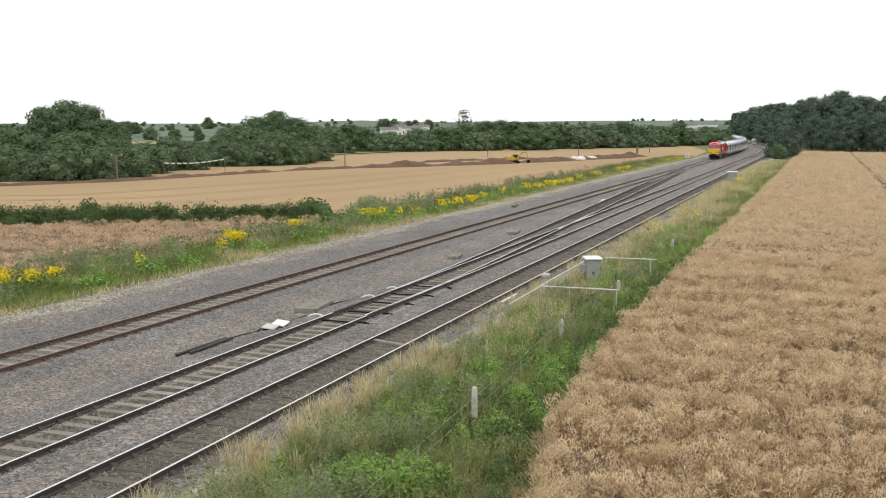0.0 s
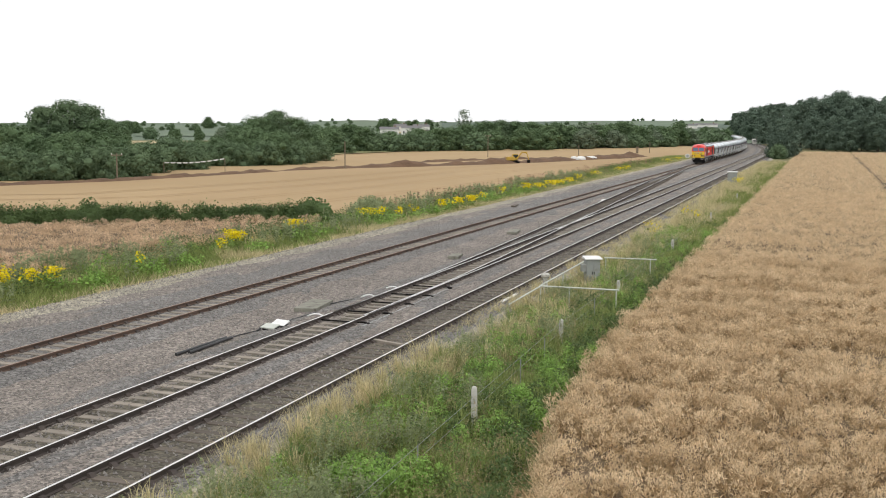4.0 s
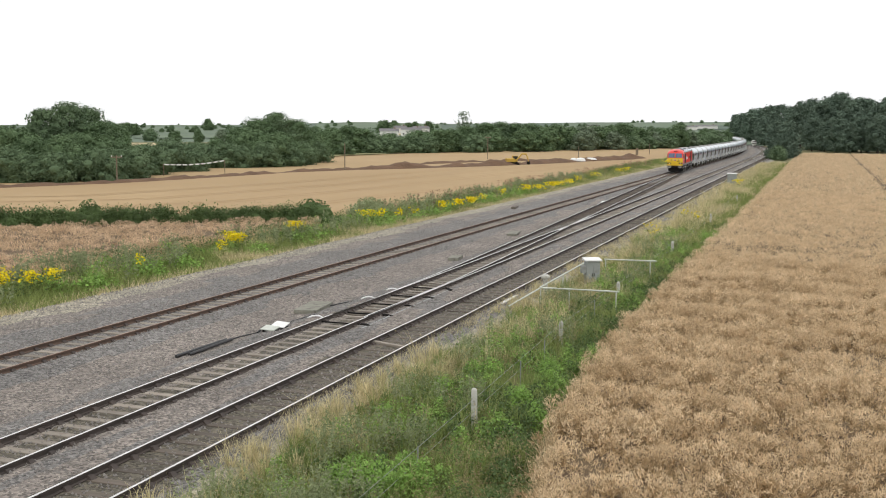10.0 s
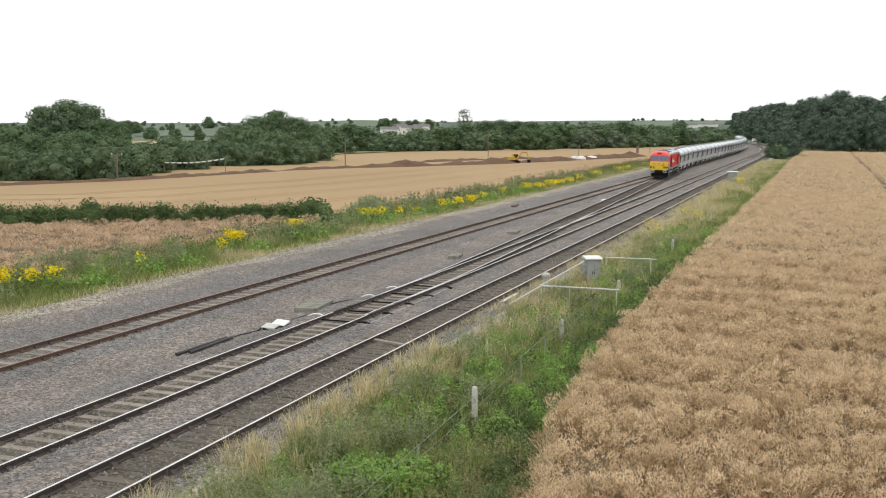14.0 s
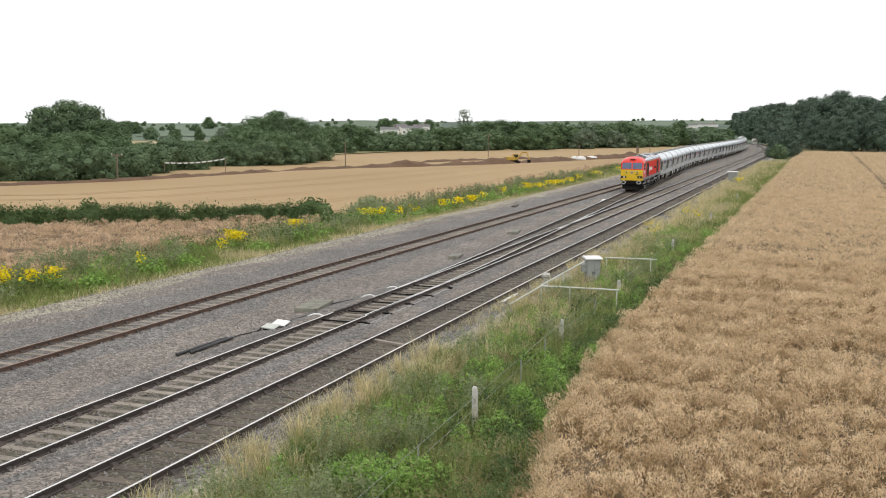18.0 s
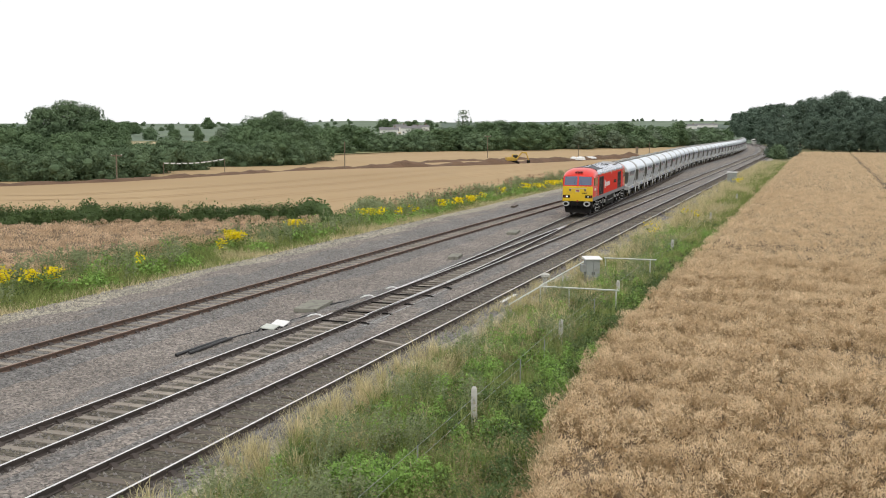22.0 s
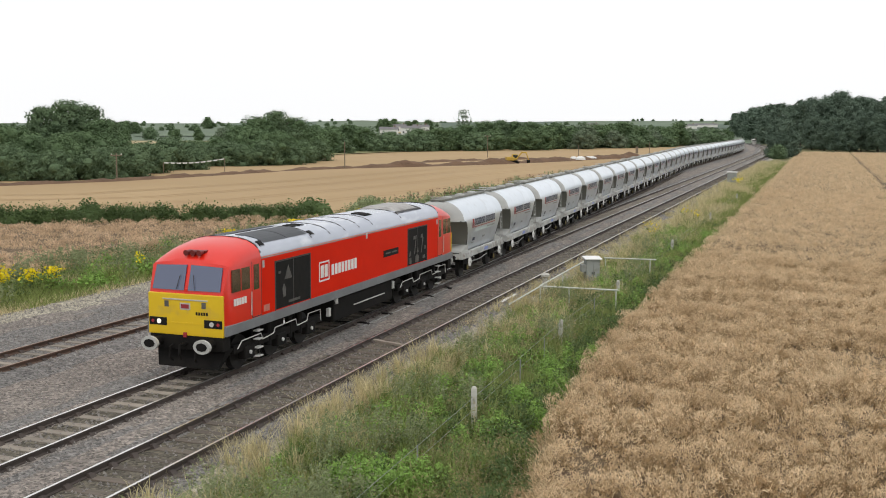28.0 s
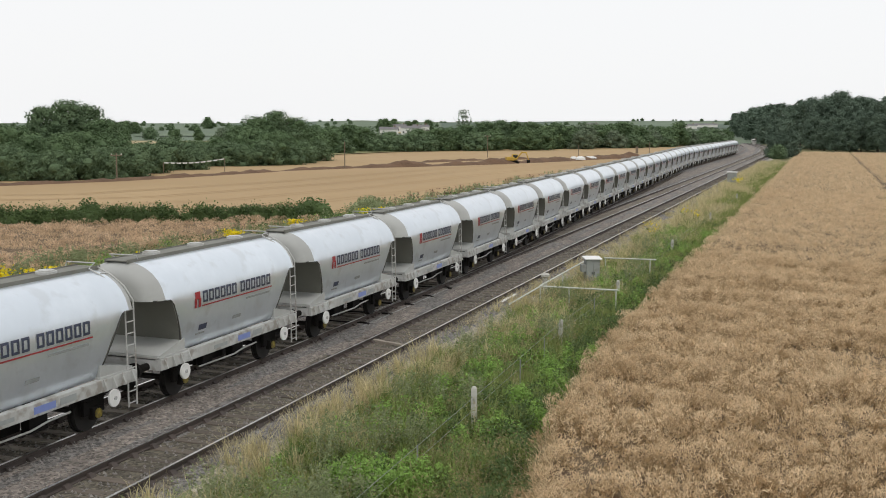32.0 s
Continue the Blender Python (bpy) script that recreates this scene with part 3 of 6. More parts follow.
                part("hub", rod(B(), (1.41, s * 2.78, 0.78), (1.44, s * 2.78, 0.78), 0.05, 10), M_FRAME, bw)
        wheelset(w, s * 2.45)
        bm = rod(B(), (0, s * 3.76, 0.98), (0, s * 4.29, 0.98), 0.07, 8)
        part("coupling", bm, M_GEAR, w)
    bm = box(B(), -0.5, 0.5, -0.9, 0.6, 0.45, 0.95, 0.05)
    rod(bm, (0.3, -1.5, 0.7), (0.3, 1.5, 0.7), 0.12, 10)
    box(bm, 0.75, 1.0, 0.3, 0.9, 0.5, 0.9, 0.03)
    box(bm, 0.8, 1.0, -1.3, -0.8, 0.55, 0.9, 0.03)
    part("brake_gear", bm, M_GEAR, w)
    bm = B()
    bent(bm, [(1.05, -1.6, 0.62), (1.1, 0.2, 0.62), (1.1, 0.8, 0.7), (1.05, 1.6, 0.7)], 0.025)
    part("brake_rod", bm, M_FRAME, w)
    # ladder at the trailing end, up over the barrel
    lx, ly = 1.27, 3.66
    bm = B()
    for y in (ly - 0.17, ly + 0.17):
        bent(bm, [(lx, y, 0.36), (lx, y, 1.3), (lx - 0.04, y, 2.98), (1.02, y - 0.06, 3.34), (0.7, y - 0.14, 3.62), (0.36, y - 0.2, 3.80)], 0.022)
    z = 0.45
    while z < 3.0:
        x = lx if z < 1.3 else lx - 0.04 * (z - 1.3) / 1.68
        rod(bm, (x, ly - 0.17, z), (x, ly + 0.17, z), 0.016, 6)
        z += 0.29
    for x, z in ((1.12, 3.16), (0.9, 3.45), (0.6, 3.67)):
        rod(bm, (x, ly - 0.25, z), (x, ly + 0.08, z), 0.016, 6)
    part("ladder", bm, M_FRAME, w, "pale grey steel ladder")
    for s in (-1, 1):
        part("handrail", bent(B(), [(0.34, s * 3.3, 3.80), (0.42, s * 3.45, 3.92), (-0.42, s * 3.45, 3.92), (-0.34, s * 3.3, 3.80)], 0.018), M_FRAME, w)
    # maker's lettering as plain bars, its red mark and line
    y, z0, h = -1.76, 2.47, 0.32
    for word in (6, 6):
        for i in range(word):
            bm = B()
            e = 0.06
            for a, b, c, d in ((y, y + 0.235, z0, z0 + e), (y, y + 0.235, z0 + h - e, z0 + h), (y, y + e, z0 + e, z0 + h - e), (y + 0.235 - e, y + 0.235, z0 + e, z0 + h - e)):
                side_plate(bm, a, b, c, d)
            bmesh.ops.remove_doubles(bm, verts=bm.verts, dist=0.002)
            part("letter_bar", bm, M_NAVY, w)
            y += 0.308
        y += 0.16
    part("underline", side_plate(B(), -1.8, 2.12, 2.37, 2.405), M_REDMARK, w)
    bm = side_plate(B(), -2.17, -2.06, 2.37, 2.62)
    side_plate(bm, -1.98, -1.87, 2.37, 2.62)
    side_plate(bm, -2.14, -1.9, 2.6, 2.8)
    part("red_mark", bm, M_REDMARK, w, "small red tower-shaped mark")
    part("stencil_line", side_plate(B(), 0.6, 2.0, 2.21, 2.27), M_GREYMARK, w)
    part("data_panel", side_plate(B(), -1.85, -1.45, 1.70, 1.86), M_NAVY, w)
    part("data_line", side_plate(B(), -1.95, -1.5, 1.58, 1.63), M_GREYMARK, w)
    part("data_panel", side_plate(B(), -0.05, 0.4, 1.72, 1.82), M_GREYMARK, w)
    part("blue_label", box(B(), 1.312, 1.318, 0.1, 0.8, 1.04, 1.2), M_BLUEMARK, w)
    part("grey_label", box(B(), 1.312, 1.318, 0.95, 1.5, 1.04, 1.2), M_GREYMARK, w)
    part("grey_label", box(B(), 1.312, 1.318, -1.2, -0.5, 1.06, 1.16), M_GREYMARK, w)
    return w


first_wagon = tank_wagon()
train = [first_wagon] + [copy_thing(first_wagon, pose(0, 0, 0)) for _ in range(WAGONS - 1)]
part("faded_streak", side_plate(B(), -1.7, 1.9, 2.14, 2.28), mat("washed_out_green", (0.50, 0.62, 0.58), (0.60, 0.66, 0.66), 2.0, 0.5), first_wagon, "washed-out pale green streak under the lettering")


# ---- the engine ----
M_RED = mat("engine_red_paint", (0.68, 0.018, 0.002), (0.63, 0.016, 0.002), 0.7, 0.5)
M_RED.node_tree.nodes["Principled BSDF"].inputs["Specular IOR Level"].default_value = 0.07
# cab red: almost the body colour, smoother and with a thin coat
M_REDTOP = mat("glossy_red_paint", (0.68, 0.018, 0.006), (0.63, 0.016, 0.005), 0.7, 0.3, coat=0.22)
M_NOSE = mat("warning_yellow_paint", (0.72, 0.49, 0.008), (0.66, 0.43, 0.008), 1.0, 0.45, c3=(0.6, 0.4, 0.03))
M_ROOF = mat("grey_roof_paint", (0.52, 0.55, 0.61), (0.42, 0.45, 0.51), 0.6, 0.24, 0.5, c3=(0.60, 0.63, 0.67), stretch=(1, 0.4, 1))
M_SOLE = mat("mid_grey_solebar_paint", (0.19, 0.20, 0.21), (0.15, 0.155, 0.165), 1.2, 0.55)
M_GRILLE = mat("black_louvre", (0.010, 0.010, 0.010), (0.016, 0.015, 0.014), 3.0, 0.8)
M_ROOFGRILLE = mat("charcoal_roof_grille", (0.055, 0.06, 0.068), (0.04, 0.044, 0.05), 3.0, 0.6)
M_SEAM = mat("dark_panel_seam", (0.03, 0.028, 0.028), (0.05, 0.045, 0.04), 3.0, 0.7)
M_PIPE = mat("white_pipework", (0.62, 0.62, 0.60), (0.45, 0.44, 0.42), 6.0, 0.5)
M_DUST = mat("dusty_filter", (0.13, 0.125, 0.115), (0.07, 0.066, 0.06), 4.0, 0.9)
M_GRILLE.node_tree.nodes["Principled BSDF"].inputs["Specular IOR Level"].default_value = 0.15
M_OVAL = mat("pale_buffer_rim", (0.50, 0.50, 0.48), (0.38, 0.38, 0.36), 5.0, 0.5)


def glass(name, tint, rough=0.05):
    m = bpy.data.materials.new(name)
    m.use_nodes = True
    b = m.node_tree.nodes["Principled BSDF"]
    b.inputs["Base Color"].default_value = (*tint, 1)
    b.inputs["Roughness"].default_value = rough
    b.inputs["Specular IOR Level"].default_value = 0.8
    b.inputs["Coat Weight"].default_value = 0.6
    b.inputs["Coat Roughness"].default_value = 0.02
    return m


M_SCREEN = glass("windscreen_glass", (0.06, 0.08, 0.15))
M_SIDEGLASS = glass("tinted_cab_glass", (0.06, 0.045, 0.03))


def lamp_glow(name, colour, strength):
    m = bpy.data.materials.new(name)
    m.use_nodes = True
    b = m.node_tree.nodes["Principled BSDF"]
    b.inputs["Base Color"].default_value = (*colour, 1)
    b.inputs["Emission Color"].default_value = (*colour, 1)
    b.inputs["Emission Strength"].default_value = strength
    return m


M_HEADLIGHT = lamp_glow("lit_headlight", (1.0, 0.95, 0.85), 0.6)
M_DIMLIGHT = lamp_glow("unlit_headlight", (0.5, 0.5, 0.48), 0.05)


def body_ring(y, w, zb, zc, zt):
    """Cross-section of the body: upright sides to the cantrail, then the round of the roof."""
    pts = [(-w, zb), (-w, zc)]
    for i in range(1, 10):
        a = math.pi * i / 10
        pts.append((-w * math.copysign(abs(math.cos(a)) ** 0.8, math.cos(a)), zc + (zt - zc) * math.sin(a) ** 0.85))
    return [(x, y, z) for x, z in pts + [(w, zc), (w, zb)]]


def roof_z(x):
    c = min(1.0, abs(x) / 1.32)
    a = math.acos(min(1.0, c ** 1.25))
    return 3.36 + 0.58 * math.sin(a) ** 0.85


def roof_patch(bm, x0, x1, y0, y1, lift=0.012, n=6):
    """A thin panel laid on the round of the roof."""
    xs = [x0 + (x1 - x0) * i / n for i in range(n + 1)]
    top = [[(x, y, roof_z(x) + lift) for x in xs] for y in (y0, y1)]
    low = [[(x, y, roof_z(x) - 0.02) for x in xs] for y in (y0, y1)]
    loft(bm, [low[0], top[0], top[1], low[1]], close=False)
    return bm


def slab(name, y0, y1, z0, z1, material, parent, side=1, proud=0.006, label="", t=0.02):
    x = side * (1.32 + proud)
    a, b = sorted((x, x - side * t))
    return part(name, box(B(), a, b, min(y0, y1), max(y0, y1), z0, z1), material, parent, label)


loco = thing("locomotive", "red diesel locomotive with yellow nose and grey roof hauling wagons", "locomotive", group="train of cement wagons")
bm = B()
loft(bm, [[(-1.32, y, 1.57), (-1.32, y, 3.36), (1.32, y, 3.36), (1.32, y, 1.57)] for y in (-7.95, 7.95)])
body = part("body_side", bm, M_RED, loco, "red-painted body side")
part("solebar", box(B(), -1.325, 1.325, -10.0, 10.0, 1.27, 1.57, 0.02), M_SOLE, loco, "mid-grey lower body band")
bm = B()
loft(bm, [body_ring(y, 1.322, 3.30, 3.36, 3.94) for y in np.linspace(-7.95, 7.95, 9)])
roof = part("roof", bm, M_ROOF, loco, "weathered grey roof", smooth=True)
# roof seams, vents, grilles and the silencer hump
for y in (-4.36, -2.95, -1.7, -0.45, 0.8, 3.75):
    part("roof_seam", roof_patch(B(), -1.25, 1.25, y - 0.025, y + 0.025, 0.008, 14), M_SEAM, roof)
for y0, y1 in ((-7.4, -5.96), (-5.9, -4.5)):
    part("roof_grille", roof_patch(B(), 0.12, 1.12, y0, y1, 0.015), M_ROOFGRILLE, roof)
    part("roof_grille", roof_patch(B(), -1.12, -0.12, y0, y1, 0.015), M_ROOFGRILLE, roof)
for k in range(3):
    part("roof_vent", roof_patch(B(), 0.05, 0.5, -4.2 + k * 0.3, -4.05 + k * 0.3, 0.02), M_GRILLE, roof)
part("roof_vent", roof_patch(B(), 1.0, 1.18, -4.3, -4.05, 0.02), M_GRILLE, roof)
part("roof_vent", roof_patch(B(), 1.02, 1.2, -7.75, -7.5, 0.03), M_GRILLE, roof)
for k in range(5):
    part("exhaust_slot", roof_patch(B(), 0.15, 0.75, 1.2 + k * 0.14, 1.29 + k * 0.14, 0.03), M_GRILLE, roof)
bm = B()
loft(bm, [[(-0.95, y, 3.70), (-0.85, y, 3.70 + h), (-0.4, y, 3.86 + h), (0.4, y, 3.86 + h), (0.85, y, 3.70 + h), (0.95, y, 3.70)] for y, h in ((3.9, 0.06), (4.1, 0.17), (6.3, 0.17), (6.5, 0.06))])
hump = part("radiator_cover", bm, mat("sooty_pale_cover", (0.46, 0.45, 0.43), (0.25, 0.24, 0.23), 1.3, 0.7), roof, "soot-stained raised roof cover")
part("cover_edge", roof_patch(B(), 0.93, 1.02, 3.8, 6.6, 0.03), M_SEAM, roof)
part("cover_edge", roof_patch(B(), 0.0, 1.0, 6.5, 6.6, 0.03), M_SEAM, roof)

for e in (-1, 1):
    # cab shell with a raked screen and domed roof
    bm = B()
    rings = [(9.99, 1.22, 1.57, 2.44, 2.50), (9.72, 1.27, 1.57, 3.22, 3.36), (9.58, 1.285, 1.57, 3.24, 3.46), (9.4, 1.30, 1.57, 3.26, 3.58), (9.15, 1.31, 1.57, 3.28, 3.70), (8.9, 1.315, 1.57, 3.30, 3.79), (8.6, 1.32, 1.57, 3.32, 3.86), (8.25, 1.32, 1.57, 3.34, 3.915), (7.95, 1.32, 1.57, 3.36, 3.95)]
    loft(bm, [body_ring(e * y, w, zb, zc, zt) for y, w, zb, zc, zt in rings])
    cab = part("cab", bm, M_REDTOP, loco, "red cab with domed roof", smooth=True)
    bm = box(B(), -1.25, 1.25, min(e * 9.965, e * 10.045), max(e * 9.965, e * 10.045), 1.24, 2.46, 0.03)
    nose = part("nose", bm, M_NOSE, loco, "yellow warning panel on the nose")
    part("nose_ridge", box(B(), -0.75, 0.75, min(e * 10.03, e * 10.06), max(e * 10.03, e * 10.06), 2.27, 2.31, 0.01), M_OVAL, nose)
    part("nose_step", box(B(), -0.62, 0.62, min(e * 10.03, e * 10.055), max(e * 10.03, e * 10.055), 1.58, 1.62), M_NOSE, nose)
    # windscreens on the raked face
    for s in (-1, 1):
        bm = B()
        q = [(s * 0.07, e * 9.985, 2.56), (s * 1.13, e * 9.975, 2.56), (s * 1.10, e * 9.765, 3.24), (s * 0.07, e * 9.775, 3.28)]
        loft(bm, [[(x, y + e * 0.02, z) for x, y, z in q], [(x, y - e * 0.03, z) for x, y, z in q]])
        ws = part("windscreen", bm, M_SCREEN, cab, "blue-grey reflecting windscreen")
        bm = bent(B(), [(s * 0.3, e * 10.02, 2.58), (s * 0.22, e * 9.92, 3.0)], 0.008)
        part("wiper", bm, M_GRILLE, cab)
        # headlight cluster
        hx = s * 0.92
        part("light_box", box(B(), hx - 0.3, hx + 0.3, min(e * 10.02, e * 10.06), max(e * 10.02, e * 10.06), 1.50, 1.74, 0.02), M_GRILLE, nose, "black headlight surround")
        part("headlight", rod(B(), (hx - s * 0.04, e * 10.04, 1.62), (hx - s * 0.04, e * 10.08, 1.62), 0.07, 14), M_HEADLIGHT if s * e > 0 else M_DIMLIGHT, nose)
        part("tail_light", rod(B(), (hx + s * 0.17, e * 10.04, 1.62), (hx + s * 0.17, e * 10.07, 1.62), 0.05, 12), M_REDMARK, nose)
        # buffers: pale oval with a dark worn face
        bm = rod(B(), (s * 0.865, e * 10.0, 1.06), (s * 0.865, e * 10.5, 1.06), 0.13, 12)
        bf_ = part("buffer", bm, M_GEAR, loco)
        bm = bmesh.new()
        bmesh.ops.create_cone(bm, cap_ends=True, segments=24, radius1=1, radius2=1, depth=1, matrix=Matrix.Translation((s * 0.865, e * 10.55, 1.06)) @ Matrix.Diagonal((0.275, 0.09, 0.205, 1)) @ Matrix.Rotation(radians(90), 4, "X"))
        part("buffer_face", bm, M_OVAL, bf_, "pale oval buffer face")
        bm = bmesh.new()
        bmesh.ops.create_cone(bm, cap_ends=True, segments=8, radius1=1, radius2=1, depth=1, matrix=Matrix.Translation((s * 0.865, e * 10.6, 1.06)) @ Matrix.Diagonal((0.18, 0.03, 0.125, 1)) @ Matrix.Rotation(radians(90), 4, "X"))
        part("worn_patch", bm, M_GEAR, bf_)
        # small nose labels
        part("lifting_mark", box(B(), s * 0.62 - 0.07, s * 0.62 + 0.07, min(e * 10.04, e * 10.055), max(e * 10.04, e * 10.055), 2.06, 2.24), M_DUST, nose)
    part("centre_pillar", box(B(), -0.05, 0.05, min(e * 9.93, e * 9.99), max(e * 9.93, e * 9.99), 2.5, 2.6), M_REDTOP, cab)
    bm = box(B(), -0.17, 0.17, min(e * 10.04, e * 10.055), max(e * 10.04, e * 10.055), 2.0, 2.2)
    emblem = part("emblem", bm, M_OVAL, nose)
    part("emblem_bar", box(B(), -0.13, 0.13, min(e * 10.05, e * 10.06), max(e * 10.05, e * 10.06), 2.04, 2.16), M_REDMARK, nose)
    for k in range(5):
        part("number_bar", box(B(), 0.35 + k * 0.085, 0.41 + k * 0.085, min(e * 10.04, e * 10.052), max(e * 10.04, e * 10.052), 1.86, 1.95), M_GRILLE, nose)
    bm = box(B(), -1.22, 1.22, min(e * 9.6, e * 10.03), max(e * 9.6, e * 10.03), 0.82, 1.25, 0.03)
    beam = part("buffer_beam", bm, M_GEAR, loco)
    bm = B()
    loft(bm, [[(-1.15, e * 9.75, 0.82), (1.15, e * 9.75, 0.82), (1.15, e * 9.3, 0.82), (-1.15, e * 9.3, 0.82)], [(-1.0, e * 9.95, 0.28), (1.0, e * 9.95, 0.28), (1.0, e * 9.85, 0.28), (-1.0, e * 9.85, 0.28)]])
    part("snow_plough", bm, M_GEAR, loco)
    bm = rod(B(), (0, e * 10.0, 1.02), (0, e * 10.35, 1.0), 0.06, 8)
    bent(bm, [(0, e * 10.35, 1.05), (0, e * 10.4, 0.75), (0, e * 10.3, 0.6)], 0.04)
    part("coupling_hook", bm, M_GEAR, loco)
    for x in (-0.45, 0.4):
        part("brake_hose", bent(B(), [(x, e * 10.02, 0.95), (x, e * 10.18, 0.9), (x, e * 10.2, 0.6), (x * 0.9, e * 10.1, 0.5)], 0.03), M_GEAR, loco)
    part("red_hose_cap", box(B(), -0.05, 0.05, min(e * 10.05, e * 10.1), max(e * 10.05, e * 10.1), 1.2, 1.34), M_REDMARK, nose)
    # horns on the dome
    bm = B()
    for x in (-0.22, 0.0, 0.22):
        rod(bm, (x, e * 9.35, 3.62), (x, e * 9.62, 3.60), 0.05, 10, 0.085)
    box(bm, -0.3, 0.3, min(e * 9.25, e * 9.4), max(e * 9.25, e * 9.4), 3.5, 3.66)
    part("horns", bm, mat("dark_red_horn", (0.16, 0.015, 0.012), None, 4.0, 0.5), cab)
    part("dome_seam", roof_patch(B(), -1.3, 1.3, e * 7.95 - 0.03, e * 7.95 + 0.03, 0.02, 16), M_SEAM, loco)
    # both cab flanks
    for s in (-1, 1):
        slab("side_window", e * 9.62, e * 8.62, 2.50, 3.16, M_SIDEGLASS, cab, s, 0.002, t=0.05)
        slab("window_bar", e * 9.12, e * 9.16, 2.50, 3.16, M_REDTOP, cab, s, 0.006, t=0.05)
        slab("door_window", e * 8.40, e * 8.06, 2.42, 3.18, M_SIDEGLASS, cab, s, 0.004, t=0.05)
        for y in (8.50, 7.93):
            slab("door_seam", e * y - 0.012, e * y + 0.012, 1.6, 3.28, M_SEAM, cab, s, 0.004)
        slab("door_sill", e * 8.5, e * 7.93, 1.585, 1.61, M_SEAM, cab, s, 0.005)
        part("handrail", bent(B(), [(s * 1.36, e * 8.6, 1.7), (s * 1.37, e * 8.6, 2.4)], 0.016), M_PIPE, cab)
        slab("cantrail_label", e * 7.86, e * 7.74, 3.02, 3.24, M_OVAL, body, s, 0.008, "small pale warning label")
        # steps
        for k in range(4):
            zz = 1.12 - k * 0.26
            part("step", box(B(), s * 1.27 - 0.09, s * 1.27 + 0.09, e * 8.08 - 0.14, e * 8.08 + 0.16, zz, zz + 0.035), M_PIPE, loco)
        bm = B()
        for y in (7.9, 8.28):
            rod(bm, (s * 1.16, e * y, 1.27), (s * 1.16, e * y, 0.3), 0.022, 6)
        part("step_frame", bm, M_GEAR, loco)
# air intakes: black recesses with dusty gear inside
for s in (-1, 1):
    for n, (y0, y1) in enumerate(((-7.06, -4.64), (4.27, 6.53))):
        gr = slab("intake_grille", y0, y1, 1.60, 3.10, M_GRILLE, body, s, 0.004, "black louvred air intake", 0.03)
        for y in (y0, y1):
            slab("intake_frame", y - 0.03, y + 0.03, 1.57, 3.13, M_SEAM, gr, s, 0.012)
        slab("intake_frame", y0, y1, 3.08, 3.13, M_SEAM, gr, s, 0.012)
        slab("intake_frame", (y0 + y1) / 2 - .02, (y0 + y1) / 2 + .02, 1.6, 3.1, M_SEAM, gr, s, 0.010)
        shapes = (((-6.45, 2.48), (-5.95, 2.48), (-6.2, 2.92)), ((-6.6, 2.2), (-6.5, 2.36), (-6.38, 2.2), (-6.4, 1.95), (-6.55, 1.92)), ((-6.2, 1.70), (-5.4, 1.70), (-5.4, 1.78), (-6.2, 1.78)), ((-6.85, 2.7), (-6.7, 2.7), (-6.7, 2.78), (-6.85, 2.78))) if n == 0 else (
            ((4.9, 2.62), (5.15, 2.62), (5.12, 2.76), (4.95, 2.78)), ((5.0, 2.0), (5.06, 2.0), (5.28, 2.75), (5.2, 2.8)), ((5.75, 2.62), (6.0, 2.62), (5.96, 2.78), (5.8, 2.76)), ((5.8, 2.0), (5.86, 2.0), (6.06, 2.6), (6.0, 2.66)), ((4.42, 1.95), (4.62, 1.98), (4.6, 2.14), (4.5, 2.18)),
            ((4.45, 1.64), (4.68, 1.64), (4.66, 1.9), (4.45, 1.9)), ((5.1, 1.64), (5.5, 1.64), (5.52, 1.9), (5.3, 1.98), (5.14, 1.9)), ((5.3, 2.05), (5.5, 2.05), (5.42, 2.28)), ((5.98, 1.72), (6.3, 1.72), (6.28, 1.86), (6.02, 1.86)), ((6.2, 2.1), (6.36, 2.1), (6.36, 2.25), (6.22, 2.25)))
        for sh in shapes:
            bm = B()
            loft(bm, [[(s * x, y, z) for y, z in sh] for x in (1.315, 1.334)])
            part("inner_fitting", bm, M_DUST, gr)
    # emblem and name as plain white bars
    y0, z0 = -3.98, 2.04
    for a, b, c, d in ((y0, y0 + 0.8, z0, z0 + 0.05), (y0, y0 + 0.8, z0 + 0.63, z0 + 0.68), (y0, y0 + 0.05, z0, z0 + 0.68), (y0 + 0.75, y0 + 0.8, z0, z0 + 0.68)):
        slab("emblem_frame", a, b, c, d, M_WHITE, body, s, 0.008)
    slab("emblem_bar", y0 + 0.13, y0 + 0.36, z0 + 0.13, z0 + 0.55, M_WHITE, body, s, 0.008)
    slab("emblem_bar", y0 + 0.43, y0 + 0.66, z0 + 0.13, z0 + 0.55, M_WHITE, body, s, 0.008)
    for k in range(8):
        slab("letter_bar", -3.0 + k * 0.275, -3.0 + k * 0.275 + 0.2, 2.16, 2.53, M_WHITE, body, s, 0.008)
    for k in range(5):
        slab("number_bar", -9.55 + k * 0.15, -9.55 + k * 0.15 + 0.11, 2.10, 2.30, M_WHITE, body, s, 0.008)
    slab("nameplate", 1.68, 3.2, 2.24, 2.5, M_GRILLE, body, s, 0.02, "dark cast nameplate")
    slab("nameplate_bar", 1.85, 2.35, 2.34, 2.40, M_DUST, body, s, 0.026)
    slab("nameplate_bar", 2.5, 3.05, 2.34, 2.40, M_DUST, body, s, 0.026)
    slab("cantrail_label", -0.02, 0.12, 3.14, 3.36, M_OVAL, body, s, 0.008, "small pale warning label")
    slab("warning_square", -7.8, -7.45, 1.66, 1.86, mat("pale_red_label", (0.6, 0.2, 0.15), None, 5.0, 0.6), body, s, 0.007)
